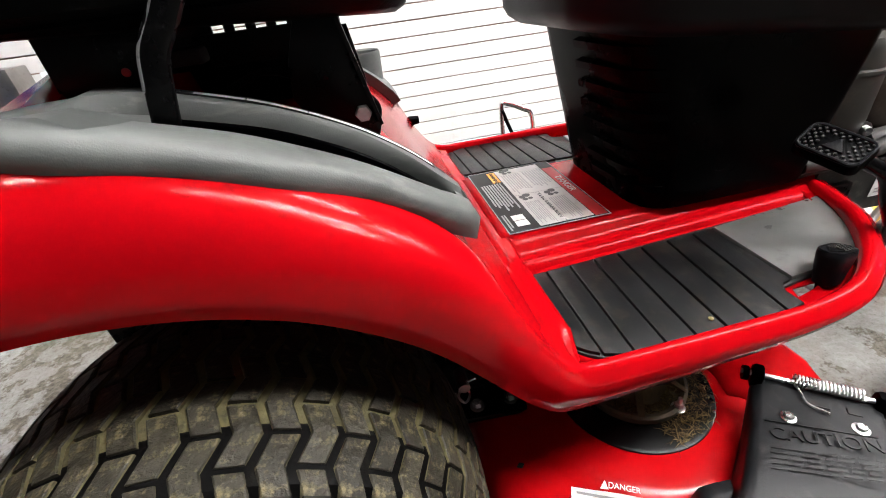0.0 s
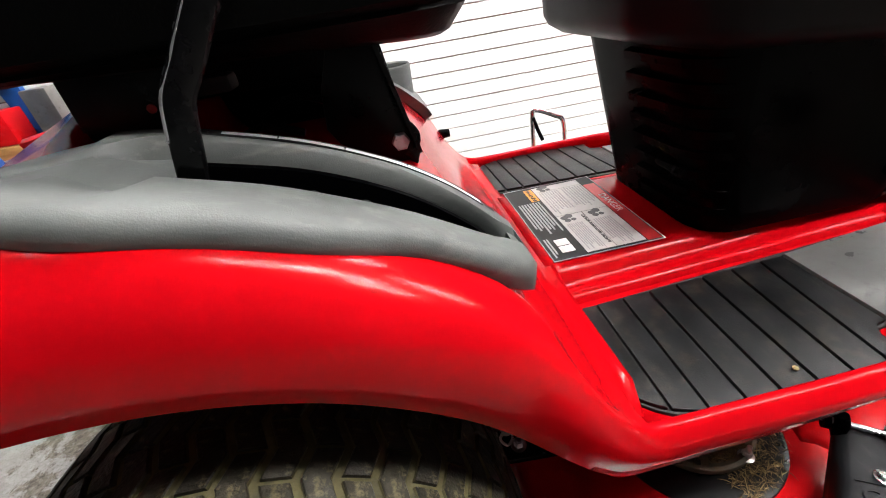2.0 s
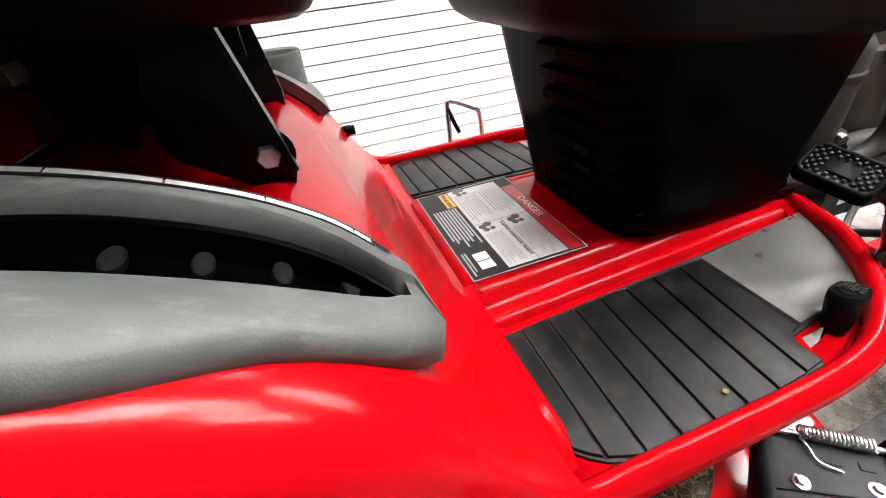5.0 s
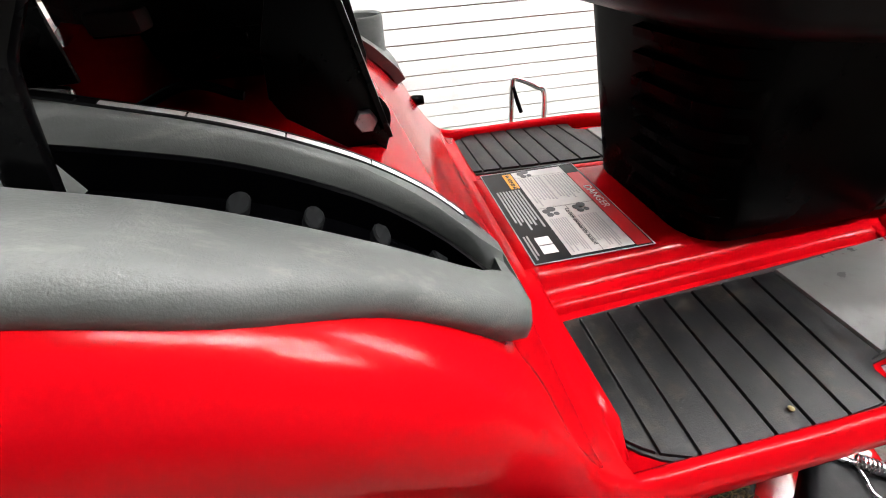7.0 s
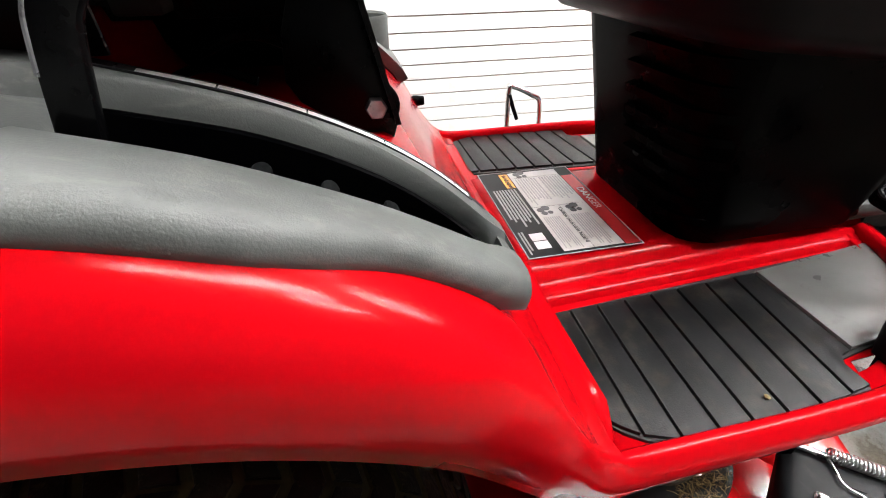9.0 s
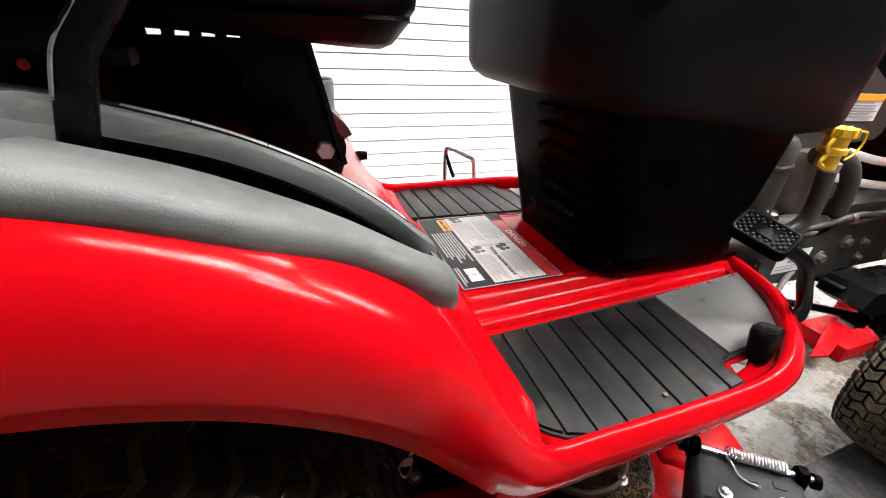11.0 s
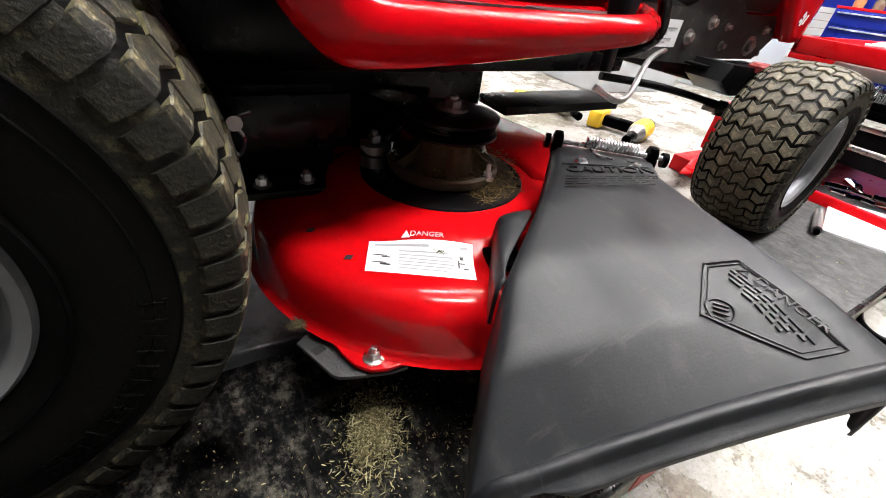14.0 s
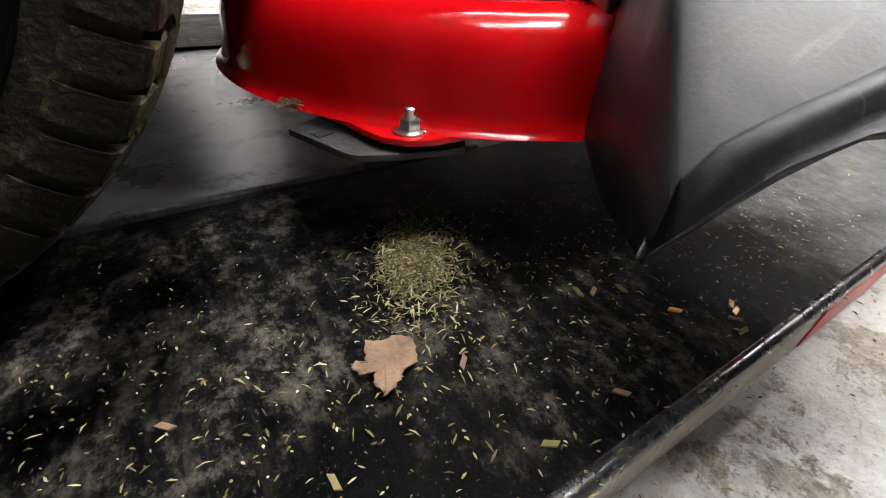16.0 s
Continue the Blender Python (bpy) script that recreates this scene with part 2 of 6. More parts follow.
CONCRETE = concrete_material()
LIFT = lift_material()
GRASS = straw_material("dry_grass_clippings", [(0.0, (0.05, 0.042, 0.016)), (0.4, (0.15, 0.125, 0.05)), (0.75, (0.27, 0.24, 0.115)), (1.0, (0.50, 0.45, 0.27))])
SIDE = material("grimy_pale_paint", (0.40, 0.37, 0.31), 0.7, vary=0.3, dirt=(0.14, 0.12, 0.09), dirt_amount=0.35, dirt_scale=14, stretch=(2.5, 1, 0.4), grain=0.1)
WALL = material("white_slat_panel", (0.66, 0.66, 0.65), 0.35, vary=0.03, dirt=(0.56, 0.54, 0.50), dirt_amount=0.05, dirt_scale=3)
GROOVE = material("brown_groove", (0.30, 0.22, 0.18), 0.7, vary=0.1)
PLAIN_WALL = material("dark_closing_wall", (0.05, 0.05, 0.053), 0.7, vary=0.06, dirt_scale=2)
CEILING = material("grey_ceiling", (0.22, 0.22, 0.22), 0.85, vary=0.04)
TUBE = lamp_material("lit_tube", (1.0, 0.98, 0.96), 150.0)


# ---- mesh helpers ----
def mesh_of(name, bm, mat, smooth=True, angle=38):
    me = bpy.data.meshes.new(name)
    bmesh.ops.recalc_face_normals(bm, faces=bm.faces)
    if smooth:
        for f in bm.faces:
            f.smooth = True
        for e in bm.edges:
            if len(e.link_faces) == 2 and e.calc_face_angle(0) > radians(angle):
                e.smooth = False
    bm.to_mesh(me)
    bm.free()
    for m in mat if isinstance(mat, (list, tuple)) else [mat]:
        me.materials.append(m)
    return me


def part(name, bm, mat, parent=None, label="", smooth=True, angle=38):
    ob = new(name, mesh_of(name, bm, mat, smooth, angle))
    if parent is not None:
        ob.parent = parent
    return tagged(ob, label)


def thing(name, label, category, at=(0, 0, 0), group=""):
    ob = new(name)
    ob.location = at
    ob.empty_display_size = 0.05
    return tagged(ob, label, category, group)


def structure(name, bm, mat, label, smooth=False):
    return tagged(part(name, bm, mat, None, label, smooth), "", name.split("_")[0], "", "structure")


def add_box(bm, x0, x1, y0, y1, z0, z1, bevel=0.0, m=None, seg=2):
    r = bmesh.ops.create_cube(bm, size=1.0)
    vs = r["verts"]
    bmesh.ops.scale(bm, vec=(x1 - x0, y1 - y0, z1 - z0), verts=vs)
    bmesh.ops.translate(bm, vec=((x0 + x1) / 2, (y0 + y1) / 2, (z0 + z1) / 2), verts=vs)
    if bevel:
        es = list({e for v in vs for e in v.link_edges})
        out = bmesh.ops.bevel(bm, geom=es, offset=bevel, segments=seg, profile=0.5, affect="EDGES")
        vs = list({v for f in out["faces"] for v in f.verts} | {v for v in vs if v.is_valid})
    if m is not None:
        bmesh.ops.transform(bm, matrix=m, verts=vs)
    return vs


def box(x0, x1, y0, y1, z0, z1, bevel=0.0, m=None, seg=2):
    bm = bmesh.new()
    add_box(bm, x0, x1, y0, y1, z0, z1, bevel, m, seg)
    return bm


def frame_of(d):
    d = Vector(d).normalized()
    up = Vector((0, 0, 1)) if abs(d.z) < 0.95 else Vector((1, 0, 0))
    a = d.cross(up).normalized()
    return a, a.cross(d).normalized()


def sweep(bm, path, ring, closed=False, caps=True, side=None):
    """Carries a ring of (a, b) offsets along a path of points; ring may be a function of the step."""
    path = [Vector(p) for p in path]
    n, rows, prev = len(path), [], None
    for i, p in enumerate(path):
        q0 = path[(i - 1) % n] if closed or i > 0 else p
        q1 = path[(i + 1) % n] if closed or i < n - 1 else p
        d = (q1 - q0).normalized()
        if side is not None:
            a = Vector(side)
            a = (a - d * a.dot(d)).normalized()
            b = d.cross(a).normalized() * -1
        elif prev is None:
            a, b = frame_of(d)
        else:
            a = (prev - d * prev.dot(d)).normalized()
            b = a.cross(d).normalized()
        prev = a
        rg = ring(i / max(1, n - 1)) if callable(ring) else ring
        rows.append([bm.verts.new(p + a * u + b * v) for u, v in rg])
    k = len(rows[0])
    for i in range(n if closed else n - 1):
        r0, r1 = rows[i], rows[(i + 1) % n]
        for j in range(k):
            bm.faces.new((r0[j], r0[(j + 1) % k], r1[(j + 1) % k], r1[j]))
    if caps and not closed:
        bm.faces.new(rows[0][::-1])
        bm.faces.new(rows[-1])
    return rows


def circle(r, n=12, ry=None):
    return [(r * math.cos(2 * math.pi * i / n), (ry or r) * math.sin(2 * math.pi * i / n)) for i in range(n)]


def spline(pts, per=8, closed=False):
    """Catmull-Rom through points."""
    P = [Vector(p) for p in pts]
    n = len(P)
    out = []
    for i in range(n if closed else n - 1):
        p0, p1 = P[(i - 1) % n] if closed or i > 0 else P[i] * 2 - P[i + 1], P[i]
        p2 = P[(i + 1) % n]
        p3 = P[(i + 2) % n] if closed or i < n - 2 else p2 * 2 - p1
        for k in range(per):
            t = k / per
            out.append(0.5 * (2 * p1 + (p2 - p0) * t + (2 * p0 - 5 * p1 + 4 * p2 - p3) * t * t + (3 * p1 - p0 - 3 * p2 + p3) * t ** 3))
    if not closed:
        out.append(P[-1])
    return out


def curve_at(table, x):
    """Smooth reading of a table of (x, value, ...)."""
    xs = [r[0] for r in table]
    if x <= xs[0]:
        return table[0][1]
    if x >= xs[-1]:
        return table[-1][1]
    i = max(k for k in range(len(xs)) if xs[k] <= x)
    i = min(i, len(xs) - 2)
    y0 = table[max(i - 1, 0)]
    y1, y2 = table[i], table[i + 1]
    y3 = table[min(i + 2, len(xs) - 1)]
    h = y2[0] - y1[0]
    t = (x - y1[0]) / h
    m1 = (y2[1] - y0[1]) / (y2[0] - y0[0]) * h
    m2 = (y3[1] - y1[1]) / (y3[0] - y1[0]) * h
    return (2 * t ** 3 - 3 * t * t + 1) * y1[1] + (t ** 3 - 2 * t * t + t) * m1 + (-2 * t ** 3 + 3 * t * t) * y2[1] + (t ** 3 - t * t) * m2


def tube(path, r, n=10, per=8, smooth_path=True):
    bm = bmesh.new()
    sweep(bm, spline(path, per) if smooth_path else path, circle(r, n))
    return bm


def lathe(profile, n=48, axis="y", at=(0, 0, 0), caps=True):
    """Turns (radius, along) round an axis."""
    bm = bmesh.new()
    add_lathe(bm, profile, n, axis, at, caps)
    return bm


def add_lathe(bm, profile, n=24, axis="z", at=(0, 0, 0), caps=True):
    rows = []
    for r, h in profile:
        row = []
        for i in range(n):
            c, s = r * math.cos(2 * math.pi * i / n), r * math.sin(2 * math.pi * i / n)
            v = {"z": (c, s, h), "y": (c, h, s), "x": (h, c, s)}[axis]
            row.append(bm.verts.new(Vector(at) + Vector(v)))
        rows.append(row)
    for a, b in zip(rows, rows[1:]):
        for i in range(n):
            bm.faces.new((a[i], a[(i + 1) % n], b[(i + 1) % n], b[i]))
    if caps and profile[0][0] > 1e-6:
        bm.faces.new(rows[0])
    if caps and profile[-1][0] > 1e-6:
        bm.faces.new(rows[-1][::-1])
    bmesh.ops.remove_doubles(bm, verts=[v for r in (rows[0], rows[-1]) for v in r], dist=1e-6)


def plate(points, z0, z1, bevel=0.0, seg=2):
    """A flat plate from an outline of (x, y)."""
    bm = bmesh.new()
    f = bm.faces.new([bm.verts.new((x, y, z0)) for x, y in points])
    r = bmesh.ops.extrude_face_region(bm, geom=[f])
    bmesh.ops.translate(bm, vec=(0, 0, z1 - z0), verts=[v for v in r["geom"] if isinstance(v, bmesh.types.BMVert)])
    if bevel:
        top = [e for e in bm.edges if all(abs(v.co.z - max(z0, z1)) < 1e-7 for v in e.verts)]
        bmesh.ops.bevel(bm, geom=top, offset=bevel, segments=seg, profile=0.5, affect="EDGES")
    return bm


def move(bm, m):
    bmesh.ops.transform(bm, matrix=m, verts=bm.verts)
    return bm


def bolt_mesh(r, h, at, axis=(0, 0, 1), washer=True, stud=0.0):
    """A hex bolt head with its washer, standing along an axis."""
    bm = bmesh.new()
    if washer:
        add_lathe(bm, [(0, 0), (r * 1.55, 0), (r * 1.55, h * 0.16), (r * 1.2, h * 0.24), (0, h * 0.24)], 18)
    add_lathe(bm, [(0, h * 0.2), (r, h * 0.2), (r, h * 0.86), (r * 0.86, h), (0, h)], 6)
    if stud:
        add_lathe(bm, [(0, h), (r * 0.52, h), (r * 0.52, h + stud * 0.9), (r * 0.4, h + stud), (0, h + stud)], 10)
    q = Vector((0, 0, 1)).rotation_difference(Vector(axis)).to_matrix().to_4x4()
    return move(bm, Matrix.Translation(at) @ q)

# ---- the room ----
X0, X1, Y0, Y1, FLOOR, TOP = ROOM
structure("floor", box(X0 - 0.2, X1 + 0.2, Y0 - 0.2, Y1 + 0.2, FLOOR - 0.2, FLOOR), CONCRETE, "worn concrete floor with peeling pale paint and brown stains")
# Ceiling and plain walls are added to close the room, dark against bounced light.
structure("ceiling", box(X0 - 0.2, X1 + 0.2, Y0 - 0.2, Y1 + 0.2, TOP, TOP + 0.15), CEILING, "plain grey ceiling of the workshop")
structure("wall_south", box(X0 - 0.2, X1 + 0.2, Y0 - 0.2, Y0, FLOOR, TOP), PLAIN_WALL, "plain dark wall added to close the workshop")
structure("wall_west", box(X0 - 0.2, X0, Y0, Y1, FLOOR, TOP), PLAIN_WALL, "plain dark wall added to close the workshop")
structure("wall_east", box(X1, X1 + 0.2, Y0, Y1, FLOOR, TOP), PLAIN_WALL, "plain dark wall added to close the workshop")
north = structure("wall_north", box(X0 - 0.2, X1 + 0.2, Y1 + 0.012, Y1 + 0.2, FLOOR, TOP), GROOVE, "white slatted wall panels with brown grooves")

SLAT = 0.0572
slat_mesh = mesh_of("slat", box(X0, X1, Y1, Y1 + 0.012, 0, SLAT - 0.0048, 0.0012, None, 1), WALL, False)


def slats():
    for i in range(-1, int((TOP - FLOOR) / SLAT) - 1):
        ob = new("slat", slat_mesh)
        ob.parent = north
        ob.location = (0, 0, FLOOR + 0.0418 + i * SLAT)


def ceiling_light(x, y, length=1.22):
    """A twin-tube batten: white tray, two end caps and two bare tubes."""
    t = thing("ceiling_light", "unseen white twin-tube fluorescent batten on the ceiling", "light", (x, y, TOP), "ceiling battens")
    a = length / 2
    tray = bmesh.new()
    sweep(tray, [(-a - 0.03, 0, 0), (a + 0.03, 0, 0)], [(-0.09, -0.045), (-0.03, -0.045), (0.03, -0.045), (0.09, -0.045), (0.065, 0.0), (-0.065, 0.0)], side=(0, 1, 0))
    part("tray", tray, WHITE, t, "", False)
    for s in (-1, 1):
        part("end_cap", box(s * (a + 0.012) - 0.012, s * (a + 0.012) + 0.012, -0.085, 0.085, -0.098, -0.046, 0.004), WHITE, t)
        tb = bmesh.new()
        sweep(tb, [(-a, s * 0.055, -0.075), (a, s * 0.055, -0.075)], circle(0.019, 14))
        part("tube", tb, TUBE, t, "lit fluorescent tube")
    return t


# Unseen battens: the first two follow deck highlights, the rest are added for brightness.
for lx, ly, ll in ((0.78, -0.05, 1.22), (-1.35, 0.7, 0.6), (2.3, -0.25, 1.22), (1.6, 0.12, 1.22), (0.9, 1.25, 2.44), (3.7, 0.7, 2.44)):
    ceiling_light(lx, ly, ll)

# platform on which the mower stands
ramp_bm = box(-1.6, 1.62, 0.158, 0.444, FLOOR, 0.004, 0.004)
lift = tagged(part("lift_platform", ramp_bm, GALV, None, "low steel lift runway under the mower wheels", False), "", "lift")
lift.rotation_euler = (0, 0, radians(1.6))
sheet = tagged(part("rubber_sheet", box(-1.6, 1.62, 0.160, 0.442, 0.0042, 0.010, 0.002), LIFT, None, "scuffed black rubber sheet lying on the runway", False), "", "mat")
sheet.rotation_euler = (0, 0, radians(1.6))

cross = tagged(part("cross_plate", box(-.45, .42, .470, .998, FLOOR, 0.004, 0.003), material("dull_lift_steel", (.200, .207, .222), .32, .4, vary=.4, dirt=(.012, .012, .012), dirt_amount=.45, dirt_scale=7), None, "dull grey steel plate between the runways", False), "", "plate")
# Far runway carries the far wheel; its added black top stands for shade.
tagged(part("lift_platform", box(-.16, .95, 1.00, 1.36, FLOOR, 0.004, 0.004), GALV, None, "low steel lift runway under the far wheel", False), "", "lift")
tagged(part("rubber_sheet", box(-.155, .945, 1.005, 1.355, 0.0042, 0.010, 0.002), LIFT, None, "black rubber sheet added on the far runway to darken it", False), "", "mat")

# ---- the mower ----
YC = 0.757
mower = thing("riding_mower", "red riding lawn mower with its hood raised", "lawn mower", (0, 0, 0))

# outer edge of the body: upper point, lower point
EDGE = [
    ((-0.46, .405, .545), (-0.46, .397, .453)), ((-0.30, .402, .575), (-0.30, .397, .491)), ((-0.15, .40, .597), (-0.15, .397, .521)),
    ((-0.05, .40, .602), (-0.05, .397, .531)), ((0.0, .40, .60), (0.0, .397, .530)), ((.05, .40, .588), (.042, .397, .524)),
    ((.092, .40, .575), (.085, .398, .510)), ((.127, .40, .562), (.115, .400, .491)), ((.165, .402, .541), (.142, .403, .470)),
    ((.195, .404, .513), (.171, .406, .443)), ((.22, .406, .478), (.198, .408, .408)), ((.242, .408, .44), (.222, .411, .376)),
    ((.264, .411, .402), (.246, .416, .344)), ((.286, .414, .375), (.272, .418, .322)), ((.31, .417, .364), (.30, .42, .316)),
    ((.36, .418, .362), (.36, .421, .318)), ((.47, .418, .363), (.47, .421, .327)), ((.55, .420, .364), (.555, .423, .335)),
    ((.605, .430, .366), (.61, .433, .339)), ((.650, .452, .368), (.654, .455, .342)), ((.692, .485, .370), (.697, .487, .344)),
    ((.732, .53, .372), (.737, .532, .346)), ((.762, .58, .374), (.767, .581, .348)), ((.785, .635, .376), (.79, .635, .350)),
]
upper = spline([e[0] for e in EDGE], 6)
lower = spline([e[1] for e in EDGE], 6)
SEATPAN = 0.545


TRIM_Z = [(-.42, .575), (-.30, .602), (-.15, .622), (-.05, .626), (0, .622), (.035, .613), (.085, .597), (.14, .571), (.175, .549), (.21, .524), (.225, .512)]
NEAR = [(-.40, .462), (-.10, .450), (-.05, .432), (0, .416), (.05, .417), (.10, .421), (.15, .437), (.20, .446), (.225, .460)]
LIP_NEAR = [(-.40, .466), (-.02, .472), (.14, .473), (.185, .478), (.200, .482), (.207, .487), (.225, .494)]
LIP_FAR = [(-.40, .470), (-.10, .482), (-.02, .522), (.06, .533), (.12, .535), (.165, .530), (.19, .520), (.200, .512), (.207, .505), (.225, .500)]
FAR = [(-.40, .474), (-.15, .478), (-.10, .492), (-.07, .522), (-.03, .545), (.0, .547), (.06, .548), (.13, .552), (.18, .549), (.205, .534), (.225, .512)]


def body_panel():
    bm = bmesh.new()
    rows = []
    n = len(upper)
    for i in range(n):
        u, l = upper[i].copy(), lower[i]
        if u.x > 0.74:
            u.z -= 0.010 * min(1, (u.x - 0.74) / 0.045)
        d = upper[min(i + 1, n - 1)] - upper[max(i - 1, 0)]
        inw = Vector((-d.y, d.x, 0)).normalized() if u.x > 0.3 else Vector((0, 1, 0))
        out = -inw
        v = u - l
        slope = u.x > 0.15
        foot = u.x > 0.295
        pts = [l + inw * 0.035 + Vector((0, 0, 0.004)), l + inw * 0.006 - Vector((0, 0, 0.001)), l + v * 0.07 + out * 0.0040, l + v * 0.28 + out * 0.0052,
               l + v * 0.55 + out * 0.008, l + v * 0.78 + out * 0.005, l + v * 0.92 + inw * 0.001, u + inw * 0.004 + Vector((0, 0, 0.001)),
               u + inw * (0.008 if foot else 0.014) + Vector((0, 0, 0.002)), u + inw * (0.012 if foot else 0.024) + Vector((0, 0, 0.001))]
        if foot:
            pts += [u + inw * 0.016 - Vector((0, 0, 0.005)), u + inw * 0.017 - Vector((0, 0, 0.030))]
        else:
            pts += [u + inw * 0.035 + Vector((0, 0, 0.003)), u + inw * 0.045 + Vector((0, 0, 0.003))]
        soft = 1 - min(1, max(0, (u.x - 0.16) / 0.08))
        if soft > 0:
            e = max(0.004, curve_at(NEAR, u.x) - u.y)
            g = Vector((0, 0, max(0.0, curve_at(TRIM_Z, u.x) - 0.007 - u.z)))
            start, knee, crest = l + v * 0.50 + out * 0.0056, u + out * 0.0030 - v * 0.02, u + inw * e + g
            round_ = [start * (1 - k) ** 2 + knee * 2 * k * (1 - k) + crest * k * k for k in (0.0, 0.2, 0.4, 0.6, 0.8, 1.0)]
            round_ += [crest + inw * 0.004 + Vector((0, 0, 0.001)), crest + inw * 0.016 - g * 0.2]
            pts[4:] = [p.lerp(q, soft) for p, q in zip(pts[4:], round_)]
        rows.append(pts)
    ease = [1 - min(1, max(0, (u.x - 0.20) / 0.06)) for u in upper]
    for _ in range(24):
        rows = [rows[0]] + [[p.lerp((a + b) / 2, 0.5 * ease[i + 1]) for a, p, b in zip(rows[i], rows[i + 1], rows[i + 2])] for i in range(n - 2)] + [rows[-1]]
    rows = [[bm.verts.new(p) for p in r] for r in rows]
    for a, b in zip(rows, rows[1:]):
        for j in range(len(a) - 1):
            bm.faces.new((a[j], a[j + 1], b[j + 1], b[j]))
    # top of the fender, the seat pan and the slope in front of it
    top = []
    for i in range(n):
        u = upper[i]
        if u.x > 0.312:
            break
        s = min(1, max(0, (u.x - 0.15) / 0.15))
        z_in = u.z - (u.z - SEATPAN) * min(1, max(0, (u.x + 0.12) / 0.08)) if u.x < 0.17 and u.z > SEATPAN else u.z
        floor_step = max(0.0, (u.x - 0.27) / 0.04)
        row = [rows[i][-1]]
        for y, f in ((0.47, 0.0), (0.52, 0.1), (0.56, 0.5), (0.60, 0.9), (0.64, 1.0), (0.70, 1.0), (YC, 1.0)):
            z = u.z + 0.003 + (z_in - u.z) * f
            if y < 0.53 and -0.06 < u.x < 0.21:
                z -= 0.030 * min(1, (u.x + 0.06) / 0.02, (0.21 - u.x) / 0.008)
            if u.x < -0.06 and y > 0.5:
                ridge = 0.648 - 0.42 * max(0.0, -0.085 - u.x) + curve_at([(.50, -.034), (.56, -.030), (.60, -.014), (.64, 0), (.70, -.012), (.76, -.03)], y)
                z += (ridge - z) * min(1, (-0.06 - u.x) / 0.02)
            if y > 0.61:
                z = max(z, 0.372)
            else:
                z = max(z, 0.346)
            row.append(bm.verts.new((u.x, y, z)))
        top.append(row)
    for a, b in zip(top, top[1:]):
        for j in range(len(a) - 1):
            bm.faces.new((a[j], a[j + 1], b[j + 1], b[j]))
    # floor of the footwell, two ribs beside it and the middle platform
    cols = [(0.425, 0.346), (0.598, 0.346), (0.601, 0.352), (0.605, 0.3555), (0.612, 0.3555), (0.617, 0.352), (0.624, 0.352), (0.630, 0.357), (0.636, 0.364), (0.642, 0.369), (0.650, 0.372), (0.70, 0.373), (YC, 0.373)]
    prev = None
    for k in range(0, 25):
        x = 0.300 + 0.50 * k / 24
        row = []
        for j, (y, z) in enumerate(cols):
            y0 = 0.425 if x < 0.555 else curve_at([(.555, .470), (.63, .474), (.65, .480), (.692, .505), (.732, .550), (.762, .600), (.775, .615), (.80, .615)], x)
            yy = max(y, y0) if j == 0 else y + (0.02 * min(1, (x - 0.3) / 0.4) if 0 < j < 11 else 0)
            zz = z if j not in (5, 6) else z + max(0, x - 0.55) * 0.03
            row.append(bm.verts.new((x, yy, zz)))
        if prev:
            for j in range(len(cols) - 1):
                bm.faces.new((prev[j], prev[j + 1], row[j + 1], row[j]))
        prev = row
    low = [bm.verts.new((v.co.x, v.co.y, v.co.z - 0.03)) for v in prev]
    for j in range(len(cols) - 1):
        bm.faces.new((prev[j], prev[j + 1], low[j + 1], low[j]))
    old = bm.verts[:]
    twin = {v: bm.verts.new((v.co.x, 2 * YC - v.co.y, v.co.z)) for v in old}
    for f in bm.faces[:]:
        bm.faces.new([twin[v] for v in reversed(f.verts)])
    bmesh.ops.remove_doubles(bm, verts=bm.verts, dist=0.0004)
    return bm


body = part("body_panel", body_panel(), RED, mower, "glossy red plastic fenders and footrests", angle=60)
solid = body.modifiers.new("thickness", "SOLIDIFY")
solid.thickness, solid.offset = 0.003, -1


